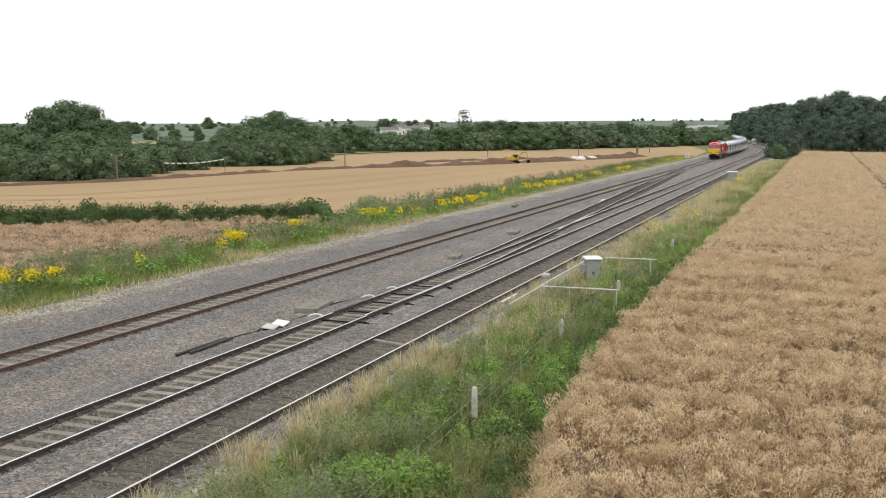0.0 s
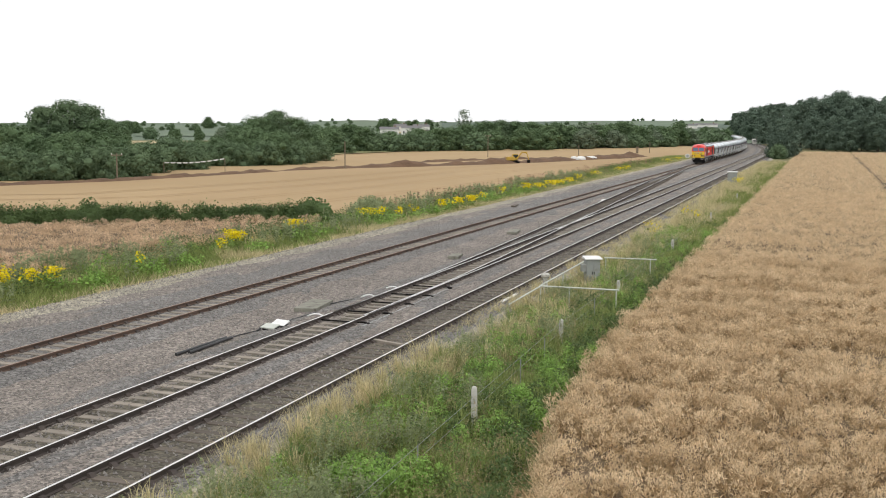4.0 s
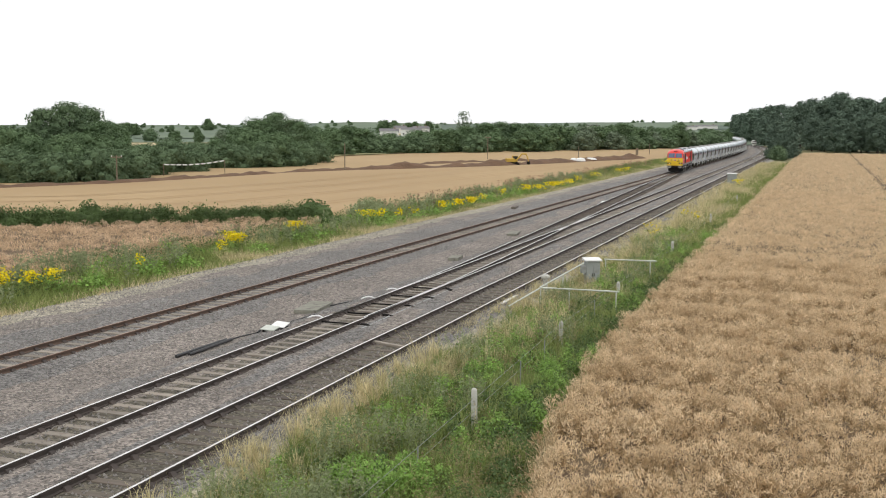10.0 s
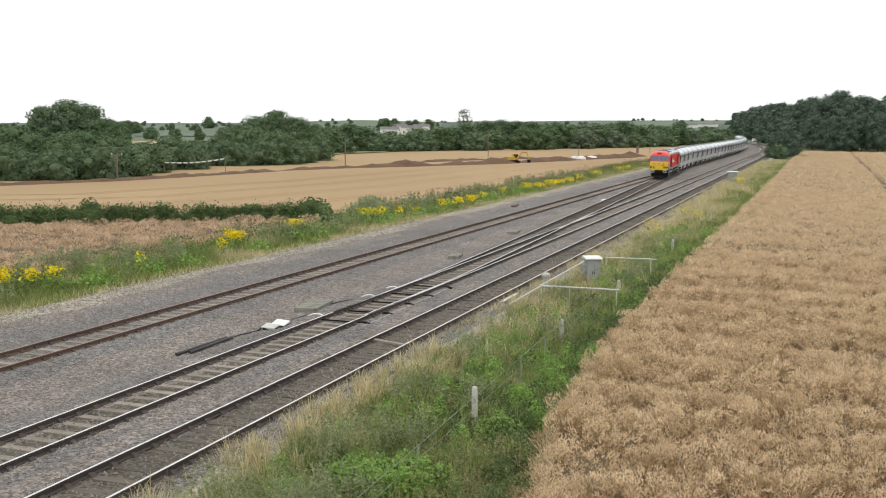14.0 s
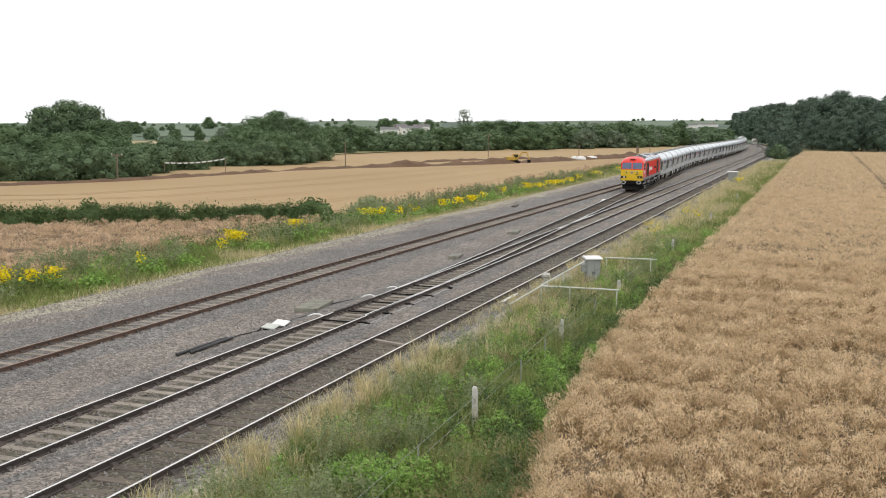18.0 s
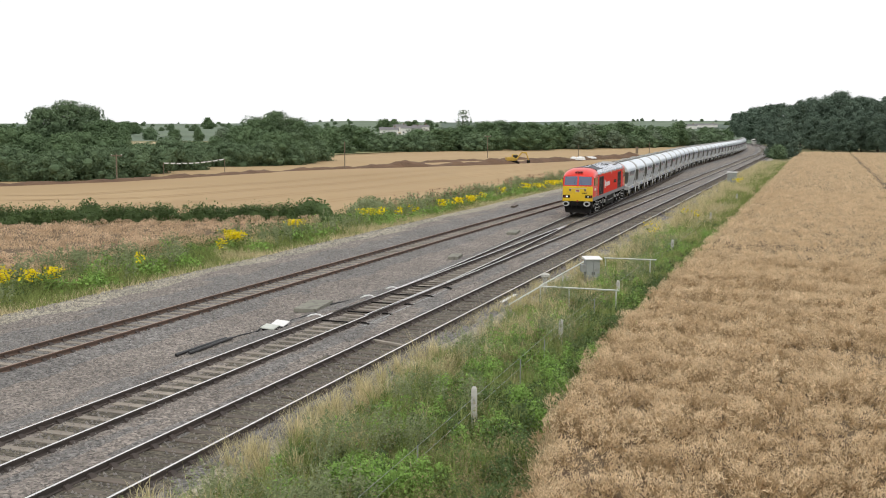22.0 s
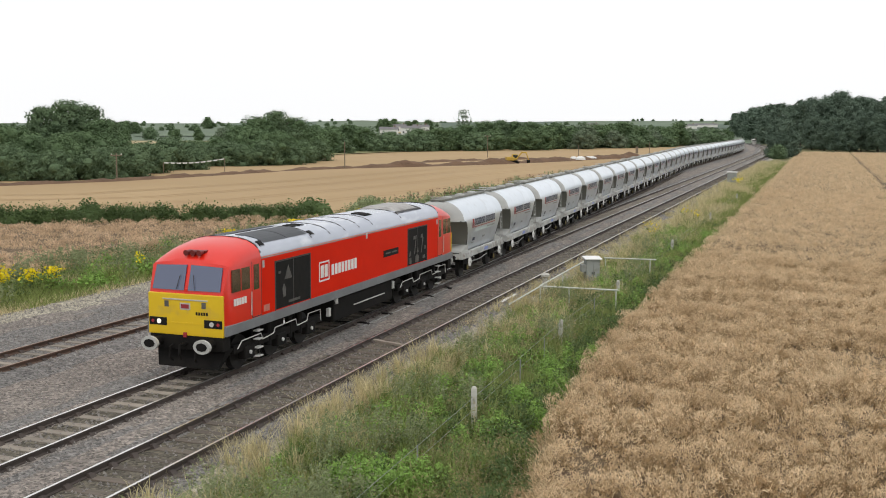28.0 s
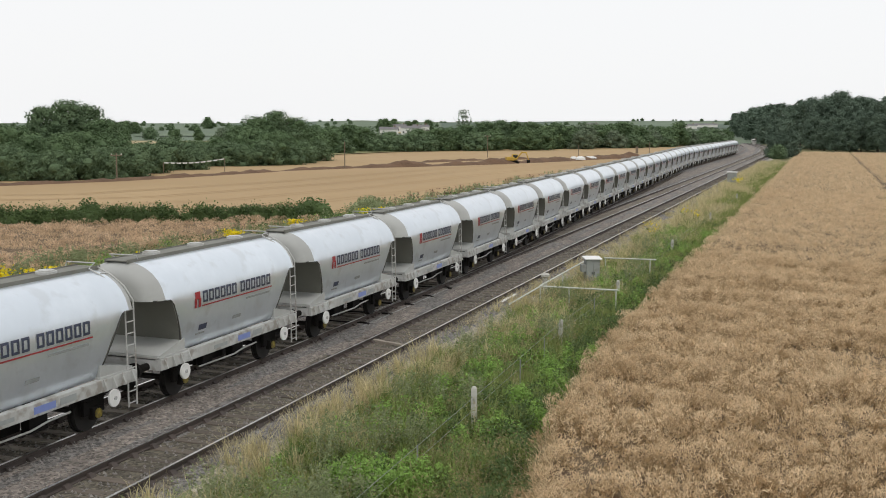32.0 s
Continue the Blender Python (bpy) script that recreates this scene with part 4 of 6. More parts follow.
    slab("cantrail_stripe", -7.95, 7.95, 3.335, 3.36, mat("orange_cantrail_line", (0.65, 0.13, 0.04), None, 5.0, 0.5), body, s, 0.008)
# bogies, tank and pipes
for e in (-1, 1):
    cy = e * 6.45
    bm = B()
    for s in (-1, 1):
        box(bm, s * 1.08 - 0.09, s * 1.08 + 0.09, cy - 2.9, cy + 2.9, 0.62, 0.88, 0.04)
        for y in (-2.05, 0, 2.05):
            box(bm, s * 1.1 - 0.13, s * 1.1 + 0.13, cy + y - 0.3, cy + y + 0.3, 0.36, 0.75, 0.05)
        for y in (-1.4, -0.7, 0.7, 1.4):
            rod(bm, (s * 1.08, cy + y, 0.5), (s * 1.08, cy + y, 1.2), 0.12, 10)
    box(bm, -1.0, 1.0, cy - 0.5, cy + 0.5, 0.6, 1.2)
    bogie = part("bogie", bm, M_GEAR, loco)
    for s in (-1, 1):
        bm = bent(B(), [(s * 1.24, cy - 2.8, 0.78), (s * 1.24, cy - 2.55, 0.98), (s * 1.24, cy - 1.4, 1.0), (s * 1.24, cy - 1.3, 0.8), (s * 1.24, cy - 0.6, 0.86), (s * 1.24, cy - 0.5, 1.02), (s * 1.24, cy + 0.9, 1.05), (s * 1.24, cy + 1.0, 0.82), (s * 1.24, cy + 1.7, 0.86), (s * 1.24, cy + 1.8, 1.08), (s * 1.24, cy + 2.7, 1.08), (s * 1.24, cy + 2.75, 0.7)], 0.018)
        part("brake_pipe", bm, M_PIPE, bogie, "white bent pipe along the bogie")
        for y in (-2.05, 0, 2.05):
            part("axle_cap", rod(B(), (s * 1.22, cy + y, 0.55), (s * 1.27, cy + y, 0.55), 0.06, 10), M_PIPE, bogie)
    for y in (-2.05, 0, 2.05):
        wheelset(loco, cy + y, 0.53)
bm = box(B(), -1.2, 1.2, -2.6, 2.9, 0.42, 1.2, 0.08)
tank = part("fuel_tank", bm, M_GEAR, loco)
for s in (-1, 1):
    part("tank_rail", box(B(), s * 1.22 - 0.02, s * 1.22 + 0.02, -0.9, 2.0, 0.78, 0.81), M_PIPE, tank)
    for y, z in ((-3.0, 0.7), (2.9, 0.85), (-2.4, 1.05)):
        part("valve", box(B(), s * 1.2 - 0.06, s * 1.2 + 0.06, y - 0.08, y + 0.08, z, z + 0.3, 0.02), M_PIPE, tank)


# ---- vegetation ----
M_LEAF = [leafy("leaf_green_a", (0.140, 0.205, 0.098), (0.088, 0.138, 0.066), 0.25, 0.09, 0.85, 0.08), leafy("leaf_green_b", (0.152, 0.214, 0.112), (0.098, 0.148, 0.078), 0.25, 0.09, 0.85, 0.08),
          leafy("leaf_green_c", (0.185, 0.232, 0.150), (0.125, 0.165, 0.104), 0.25, 0.09, 0.85, 0.08)]
M_WOODLEAF = leafy("dark_wood_leaf", (0.138, 0.188, 0.135), (0.092, 0.132, 0.096), 0.2, 0.09, 0.85, 0.08)
M_BARK = mat("bark", (0.10, 0.08, 0.06), (0.06, 0.05, 0.04), 3.0, 0.95, bump=0.02)
M_GREENBLADE = leafy("green_grass", (0.31, 0.35, 0.125), (0.20, 0.255, 0.075), 0.7, 0.4)
M_STRAW = leafy("straw_grass", (0.70, 0.60, 0.37), (0.50, 0.445, 0.245), 0.8, 0.3)
M_NETTLE = leafy("nettle_leaf", (0.31, 0.48, 0.12), (0.21, 0.34, 0.08), 0.6, 0.35)
M_GREYWEED = leafy("grey_green_weed", (0.34, 0.375, 0.21), (0.25, 0.29, 0.15), 0.6, 0.3)
M_DRYSTALK = leafy("dry_seed_stalk", (0.44, 0.35, 0.20), (0.30, 0.25, 0.13), 0.8, 0.3)
M_MIDWEED = leafy("mid_green_weed", (0.205, 0.30, 0.105), (0.14, 0.215, 0.075), 0.6, 0.3)
M_RAGWORT = leafy("ragwort_flower", (0.86, 0.74, 0.03), (0.78, 0.62, 0.02), 2.0, 0.2)
M_DOCK = leafy("brown_dock_seed", (0.36, 0.235, 0.165), (0.27, 0.18, 0.125), 1.0, 0.35)
M_HEDGE = leafy("hedge_leaf", (0.135, 0.195, 0.072), (0.09, 0.135, 0.05), 0.4, 0.3)

RNG = np.random.default_rng(11)


def blades(pts, h0, h1, w, lean, rng):
    """Thin upright triangles, one for each point."""
    n = len(pts)
    a = rng.uniform(0, 2 * np.pi, n)
    d = np.stack([np.cos(a), np.sin(a), np.zeros(n)], 1)
    h = rng.uniform(h0, h1, n)
    b = rng.uniform(0, 2 * np.pi, n)
    l = rng.uniform(0.2, 1.0, n) * lean * h
    tip = pts + np.stack([np.cos(b) * l, np.sin(b) * l, h], 1)
    v = np.stack([pts - d * (w / 2), pts + d * (w / 2), tip], 1).reshape(-1, 3)
    return v, np.arange(3 * n).reshape(-1, 3)


def cards(pts, size, rng, up=0.3, long=1.5, face=None, loose=0.28):
    """Small pointed leaves, one diamond for each point, turned at random or mostly facing one way."""
    n = len(pts)
    u = rng.normal(size=(n, 3))
    u[:, 2] *= 0.7
    u /= np.linalg.norm(u, axis=1)[:, None]
    q = rng.normal(size=(n, 3))
    q[:, 2] += up
    if face is not None:
        q = q * loose + face
    w = np.cross(u, q)
    w /= np.linalg.norm(w, axis=1)[:, None]
    s = (size * rng.uniform(0.6, 1.4, n))[:, None]
    v = np.stack([pts - u * s * long / 2, pts + w * s / 2, pts + u * s * long / 2, pts - w * s / 2], 1).reshape(-1, 3)
    return v, np.arange(4 * n).reshape(-1, 4)


def _ball():
    bm = B()
    bmesh.ops.create_icosphere(bm, subdivisions=2, radius=1.0)
    out = np.array([v.co for v in bm.verts]), np.array([[v.index for v in f.verts] for f in bm.faces])
    bm.free()
    return out


BALL_V, BALL_F = _ball()


def masses(centres, radii, rng):
    """Dense inner foliage: uneven lumps, one for each centre, with radii along x, y and z."""
    n, k = len(centres), len(BALL_V)
    v = BALL_V[None] * (1 + rng.uniform(-0.16, 0.12, (n, k, 1))) * np.asarray(radii, float)[:, None, :] + np.asarray(centres, float)[:, None, :]
    f = BALL_F[None] + k * np.arange(n)[:, None, None]
    return v.reshape(-1, 3), f.reshape(-1, 3)


def over(leaves, inner):
    """Leaf cards joined with the inner lumps that they cover."""
    (v, q), (w, t) = leaves, inner
    tri = np.concatenate([q[:, [0, 1, 2]], q[:, [0, 2, 3]]])
    return np.concatenate([v, w]), np.concatenate([tri, t + len(v)])


def stuff(name, data, material, label, category):
    return tagged(new(name, mesh_from(name, *data, material)), label, category, kind="stuff")


def scatter(n, x0, x1, y0, y1, rng, power=1.0):
    """Points over a strip, thicker towards its near end."""
    y = y0 + (y1 - y0) * rng.random(n) ** power
    return np.stack([x0 + (x1 - x0) * rng.random(n), y], 1)


def patch(xy, scale, seed):
    return np.array([noise.noise(Vector((x * scale, y * scale, seed))) for x, y in xy])


def lift(xy, z):
    return np.concatenate([xy, np.broadcast_to(np.asarray(z, float).reshape(-1, 1), (len(xy), 1))], 1)


# right-hand verge: straw by the stones, green and nettles towards the crop
def verge_z(x):
    return np.interp(x, [-12.6, -11.4, -6.0], [-0.3, -0.5, -0.5])


def widen(v, k):
    """Broadens the blades by a factor each."""
    m3 = v.reshape(-1, 3, 3)
    c = (m3[:, 0] + m3[:, 1]) / 2
    m3[:, :2] = c[:, None] + (m3[:, :2] - c[:, None]) * np.asarray(k).reshape(-1, 1, 1)
    return m3.reshape(-1, 3)


def tuft_points(n, per, x0, x1, y0, y1, power, r):
    xy = np.repeat(scatter(n, x0, x1, y0, y1, RNG, power), per, 0)
    return xy + RNG.normal(size=xy.shape) * r


for nm, count, per, x0, x1, power, test, h, mt, lab in (
        ("straw_grass_verge", 5200, 13, -12.75, -7.6, 1.6, lambda p, q: p + 0.22 * (-10.7 - q) > 0.05, (0.3, 0.85), M_STRAW, "bleached straw-coloured long grass beside the ballast"),
        ("green_grass_verge", 9000, 12, -12.2, -4.2, 1.8, lambda p, q: p - 0.20 * (-11.2 - q) > -0.16, (0.2, 0.7), M_GREENBLADE, "lush green grass along the fence")):
    xy = tuft_points(count, per, x0, x1, 12, 250, power, 0.09)
    p = patch(xy, 0.28, 2.0) * 1.2 + 0.45 * np.clip((xy[:, 1] - 40) / 40, 0, 1) - 0.3 * np.clip((25 - xy[:, 1]) / 8, 0, 1)
    edge = crop_edges(xy[:, 1])
    xy = xy[(test(p if nm[0] == "s" else -p, xy[:, 0]) | (RNG.random(len(xy)) < 0.10)) & (xy[:, 0] < edge - 0.35)]
    v, f = blades(lift(xy, verge_z(xy[:, 0])), *h, 0.013, 1.05, RNG)
    m3 = v.reshape(-1, 3, 3)
    grow = 0.75 + 0.8 * patch(xy, 0.8, 61.0) + 0.25 * np.clip((xy[:, 0] + 12.2) / 1.5, 0, 1)
    m3[:, 2] = m3[:, 0] + (m3[:, 2] - m3[:, 0]) * np.clip(grow, 0.35, 1.6)[:, None]
    stuff(nm, (widen(v, 1 + np.clip((xy[:, 1] - 35) / 35, 0, 4)), f), mt, lab, "grass")

# arching tussocks, leafy domes and tall grey plumes
def tussocks(xy, z, per, h0, h1, w, spread, rng):
    """Bent blades that lean outwards from each tussock's foot."""
    n = len(xy) * per
    a = rng.uniform(0, 2 * np.pi, n)
    out = np.stack([np.cos(a), np.sin(a), np.zeros(n)], 1)
    side = np.stack([-np.sin(a), np.cos(a), np.zeros(n)], 1) * (w * rng.uniform(0.7, 1.3, n))[:, None] / 2
    h = rng.uniform(h0, h1, n) * np.repeat(rng.uniform(0.7, 1.25, len(xy)), per)
    p = np.repeat(lift(xy, z), per, 0) + out * (0.07 * rng.random(n))[:, None]
    reach = (h * spread * rng.uniform(0.2, 1.0, n))[:, None]
    mid = p + out * reach * 0.4
    mid[:, 2] += h * 0.68
    tip = p + out * reach
    tip[:, 2] += h * rng.uniform(0.75, 1.0, n)
    v = np.stack([p - side, p + side, mid + side * 0.8, mid - side * 0.8, tip], 1).reshape(-1, 3)
    f = (np.array([(0, 1, 2), (0, 2, 3), (3, 2, 4)])[None] + 5 * np.arange(n)[:, None, None]).reshape(-1, 3)
    return v, f


def domes(xy, z, r0, r1, h0, h1, per, size, rng, long=1.5):
    """Low rounded plants: leaves over uneven domes, each facing outwards."""
    n = len(xy) * per
    d = rng.normal(size=(n, 3))
    d[:, 2] = np.abs(d[:, 2])
    d /= np.linalg.norm(d, axis=1)[:, None]
    r, h = np.repeat(rng.uniform(r0, r1, len(xy)), per), np.repeat(rng.uniform(h0, h1, len(xy)), per)
    u = rng.uniform(0.55, 1.0, n) ** 0.5 * np.where(rng.random(n) < 0.1, 1.2, 1.0)
    p = np.repeat(lift(xy, z), per, 0) + d * np.stack([r, r, h], 1) * u[:, None]
    return cards(p, size, rng, 0.8, long, d + np.array([0, 0, 0.35]))


def plumes(xy, z, stems, per, h0, h1, size, rng, long=3.2):
    """Upright stems with narrow leaves all the way up."""
    foot = np.repeat(xy, stems, 0) + rng.normal(size=(len(xy) * stems, 2)) * 0.16
    h = rng.uniform(h0, h1, len(foot))
    lean = rng.normal(size=foot.shape) * 0.16
    n = len(foot) * per
    k = rng.random(n) ** 0.8
    p = np.repeat(lift(foot, z), per, 0)
    p[:, :2] += np.repeat(lean * h[:, None], per, 0) * k[:, None] + rng.normal(size=(n, 2)) * (0.055 * (1.15 - k))[:, None]
    p[:, 2] += np.repeat(h, per) * k
    return cards(p, size, rng, 0.2, long)


def verge_spots(n, x0, x1, y0, y1, power, scale, seed, level):
    xy = scatter(n, x0, x1, y0, y1, RNG, power)
    return xy[(patch(xy, scale, seed) > level) & (xy[:, 0] < crop_edges(xy[:, 1]) - 0.4)]


xy = verge_spots(700, -11.6, -6.2, 14, 70, 1.4, 0.38, 83.0, -0.12)
stuff("low_weeds", domes(xy, -0.5, 0.2, 0.45, 0.3, 0.65, 150, 0.045, RNG, 1.7), M_MIDWEED, "mid green low leafy weeds in the verge", "weeds")
xy = verge_spots(1000, -12.3, -9.2, 14, 75, 1.4, 0.45, 71.0, -0.04)
stuff("straw_tussocks", tussocks(xy, verge_z(xy[:, 0]), 38, 0.35, 0.85, 0.014, 0.95, RNG), M_STRAW, "bleached arching grass tussocks beside the ballast", "grass")
xy = verge_spots(1700, -11.6, -5.0, 13.5, 75, 1.4, 0.4, 75.0, -0.1)
stuff("green_tussocks", tussocks(xy, -0.5, 34, 0.35, 0.8, 0.016, 0.9, RNG), M_GREENBLADE, "green arching grass tussocks in the verge", "grass")
xy = verge_spots(620, -10.6, -5.2, 14, 80, 1.3, 0.33, 9.0, 0.0)
xy = xy[(xy[:, 1] > 25) | (xy[:, 0] < -8.3)]
stuff("nettles", domes(xy, -0.5, 0.22, 0.5, 0.45, 0.95, 230, 0.047, RNG, 1.7), M_NETTLE, "bright green nettles and leafy weeds by the fence", "weeds")
xy = np.concatenate([np.array([(-8.6, 20.6)]) + RNG.normal(size=(26, 2)) * (0.75, 0.6), np.array([(-7.3, 30.5)]) + RNG.normal(size=(34, 2)) * (0.4, 3.5)])
stuff("bright_nettles", domes(xy, -0.5, 0.2, 0.42, 0.5, 0.85, 300, 0.048, RNG, 1.6), M_NETTLE, "fresh bright green nettle patch beside the fence", "weeds")
xy = np.concatenate([verge_spots(760, -10.2, -4.6, 13, 90, 1.5, 0.3, 15.0, -0.02), np.stack([crop_edges(np.linspace(13, 60, 150)) - 0.45 - 0.8 * RNG.random(150), np.linspace(13, 60, 150)], 1)])
stuff("dark_weeds", domes(xy, -0.5, 0.2, 0.42, 0.35, 0.75, 130, 0.05, RNG, 1.8), M_HEDGE, "dark green weeds in the shade of the crop", "weeds")
xy = verge_spots(300, -11.4, -8.2, 15, 75, 1.3, 0.42, 21.0, 0.05)
stuff("grey_plumes", plumes(xy, -0.45, 9, 30, 0.7, 1.2, 0.026, RNG), M_GREYWEED, "grey-green plumed weeds standing in the verge", "weeds")
xy = np.concatenate([verge_spots(240, -10.8, -6.0, 14, 70, 1.3, 0.5, 27.0, 0.0), np.stack([RNG.uniform(-7.9, -5.2, 40), RNG.uniform(15, 24, 40)], 1)])
xy = xy[xy[:, 0] < crop_edges(xy[:, 1]) - 0.3]
stuff("brown_seed_stalks", plumes(xy, -0.45, 7, 20, 0.5, 0.95, 0.018, RNG, 3.0), M_DRYSTALK, "dry brown seeding stalks among the green weeds", "weeds")

# dry rape: loose heads of short pale twigs; darker lower stems paint the shaded gaps
def crop_heads(name, x0, x1, y0, y1, pitch, per, twig, zf, wave, mt, lab, keep_out, relief=1.0):
    gx_, gy_ = np.meshgrid(np.arange(x0, x1, pitch), np.arange(y0, y1, pitch))
    xy = np.stack([gx_.ravel(), gy_.ravel()], 1) + RNG.uniform(-0.45, 0.45, (gx_.size, 2)) * pitch
    xy = xy[keep_out(xy[:, 0], xy[:, 1])]
    mid, big = patch(xy, wave, 0.0), patch(xy * np.array([0.4, 1.0]), wave * 0.5, 5.0)
    sunk = mid * 0.7 + big * 0.6 + RNG.uniform(-0.15, 0.15, len(xy)) < -0.34
    m = len(xy)
    n = m * per
    top = zf + relief * (0.36 * mid + 0.30 * big + RNG.uniform(-0.12, 0.11, m) - 0.14 * sunk)
    top = np.maximum(top, zf - 0.3)
    wide = np.repeat(pitch * RNG.uniform(0.42, 0.72, m), per)
    a = RNG.uniform(0, 2 * np.pi, n)
    k = RNG.random(n) ** 0.5
    out = np.stack([np.cos(a), np.sin(a)], 1)
    c = np.repeat(lift(xy, top), per, 0)
    c[:, :2] += out * (wide * k)[:, None]
    c[:, 2] -= relief * 0.26 * k ** 2 + 0.36 * RNG.random(n) ** 2.2
    d = np.concatenate([out * (0.7 * k)[:, None], np.full((n, 1), 0.75)], 1) + RNG.normal(size=(n, 3)) * 0.5
    d /= np.linalg.norm(d, axis=1)[:, None]
    w = np.cross(d, RNG.normal(size=(n, 3)))
    w /= np.linalg.norm(w, axis=1)[:, None]
    s = (twig * RNG.uniform(0.5, 1.5, n))[:, None]
    v = np.stack([c - d * s * 0.4 + w * s * 0.13, c - d * s * 0.4 - w * s * 0.13, c + d * s * 0.6], 1).reshape(-1, 3)
    stuff(name, (v, np.arange(3 * n).reshape(-1, 3)), mt, lab, "crop")


def in_rape(x, y):
    """The crop between its ragged edge and the far side, but for one wheel track."""
    return (x > crop_edges(y) - 0.35 * RNG.random(len(x)) ** 2) & (x < 2.2 + 0.07 * y) & (np.abs(x - 7.75) > 0.5)


def in_brown(x, y):
    return (y < np.interp(x, [-75, -66, -50, -38], [43, 55, 66, 74])) & (x < -36.3)


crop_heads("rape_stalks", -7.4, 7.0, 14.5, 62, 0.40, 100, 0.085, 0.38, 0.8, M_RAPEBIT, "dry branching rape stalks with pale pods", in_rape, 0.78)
crop_heads("rape_stems", -7.4, 7.0, 14.5, 62, 0.40, 70, 0.15, 0.14, 0.8, M_RAPEUNDER, "brown lower stems of the dry rape, darkened for shade between heads", in_rape, 0.78)
crop_heads("rape_stalks_middle", -7.4, 12.0, 62, 130, 0.55, 52, 0.13, 0.36, 0.6, M_RAPEBIT, "dry branching rape stalks along the crop", in_rape, 0.7)
crop_heads("rape_stalks_far", -7.4, 28.0, 130, 345, 1.0, 26, 0.26, 0.34, 0.35, M_RAPEBIT, "dry rape stalks further along the crop", in_rape, 0.5)
crop_heads("brown_crop_stalks", -76, -36, 33, 77, 0.75, 80, 0.15, 0.28, 0.36, M_RAPEDARK, "brown dry rape stalks beside the hedge", in_brown)
# standing stems along the crop's edges
n = 7000
y = 12 + 240 * RNG.random(n) ** 1.6
xy = np.stack([crop_edges(y) - 0.2 + 0.35 * RNG.random(n), y], 1)
v, f = blades(lift(xy, -0.5 + 0.55 * RNG.random(n)), 0.2, 0.45, 0.015, 1.5, RNG)
stuff("rape_edge_stalks", (v, f), M_RAPEBIT, "dry rape stems at the edge of the crop", "crop")

n = 9000
xy = np.stack([-36.9 + 0.6 * RNG.random(n), 30 + 47 * RNG.random(n)], 1)
v, f = blades(lift(xy, -0.5 + 0.4 * RNG.random(n)), 0.3, 0.6, 0.03, 0.8, RNG)
stuff("brown_crop_edge", (v, f), M_RAPEDARK, "dry brown stems at the edge of the crop", "crop")
n = 9000
xy = np.stack([-31.9 + 2.2 * RNG.random(n) ** 1.5, 26 + 240 * RNG.random(n) ** 1.3], 1)
v, f = blades(lift(xy, -0.45), 0.15, 0.4, 0.04, 0.9, RNG)
stuff("ballast_edge_grass", (v, f), M_STRAW, "short bleached grass creeping over the ballast edge", "grass")
# left-hand verge with weeds, ragwort and docks
n = 110000
y = 26 + 260 * RNG.random(n) ** 1.5
xy = np.stack([-38.0 + 6.9 * RNG.random(n) + 0.4 * np.sin(y * 0.4), y], 1)
p = patch(xy, 0.3, 31.0) - 0.1 * np.clip((xy[:, 0] + 34.0) / 2, -1, 1.5)
for nm, sel, mt, lab in (("left_green_grass", p > -0.24, M_GREENBLADE, "green weedy grass along the ballast"), ("left_straw_grass", p <= -0.24, M_STRAW, "bleached grass along the ballast")):
    q = xy[sel]
    v, f = blades(lift(q, -0.5), 0.25, 0.85, 0.04, 0.9, RNG)
    m3 = v.reshape(-1, 3, 3)
    m3[:, 2, 2] -= 0.35 * np.clip((q[:, 0] + 33.5) / 2.0, 0, 1)
    stuff(nm, (v, f), mt, lab, "grass")
xy = np.stack([-37.8 + 5.2 * RNG.random(520), 30 + 130 * RNG.random(520) ** 1.2], 1)
xy = xy[patch(xy, 0.16, 91.0) > -0.05]
stuff("left_grey_plumes", plumes(xy, -0.45, 8, 16, 0.8, 1.45, 0.06, RNG), M_GREYWEED, "tall grey-green plumed weeds along the ballast", "weeds")
xy = np.stack([-37.4 + 5.4 * RNG.random(900), 29 + 110 * RNG.random(900) ** 1.2], 1)
xy = xy[patch(xy, 0.2, 95.0) > -0.1]
stuff("left_bright_weeds", domes(xy, -0.5, 0.3, 0.6, 0.4, 0.9, 60, 0.12, RNG, 1.5), M_NETTLE, "bright green leafy weeds along the ballast", "weeds")
xy = np.stack([-37.6 + 5.0 * RNG.random(1200) ** 1.5, 30 + 230 * RNG.random(1200) ** 1.2], 1)
xy = xy[patch(xy, 0.12, 51.0) > -0.05]
c = np.repeat(lift(xy, -0.5), 50, 0)
c[:, :2] += RNG.normal(size=(len(c), 2)) * 0.4
c[:, 2] += RNG.random(len(c)) * 0.95
stuff("left_weeds", cards(c, 0.065, RNG, 0.6), M_HEDGE, "dark green leafy weeds along the ballast", "weeds")
xy = np.stack([-37.2 + 4.6 * RNG.random(260), 84 + 140 * RNG.random(260)], 1)
xy = xy[patch(xy, 0.09, 41.0) > -0.1]
c = np.repeat(lift(xy, -0.1), 14, 0)
c[:, :2] += RNG.normal(size=(len(c), 2)) * 0.09
c[:, 2] += RNG.random(len(c)) * 1.15
stuff("dock_stalks", cards(c, 0.08, RNG, 0.1, 2.6), M_DOCK, "reddish-brown seeding dock stalks", "weeds")


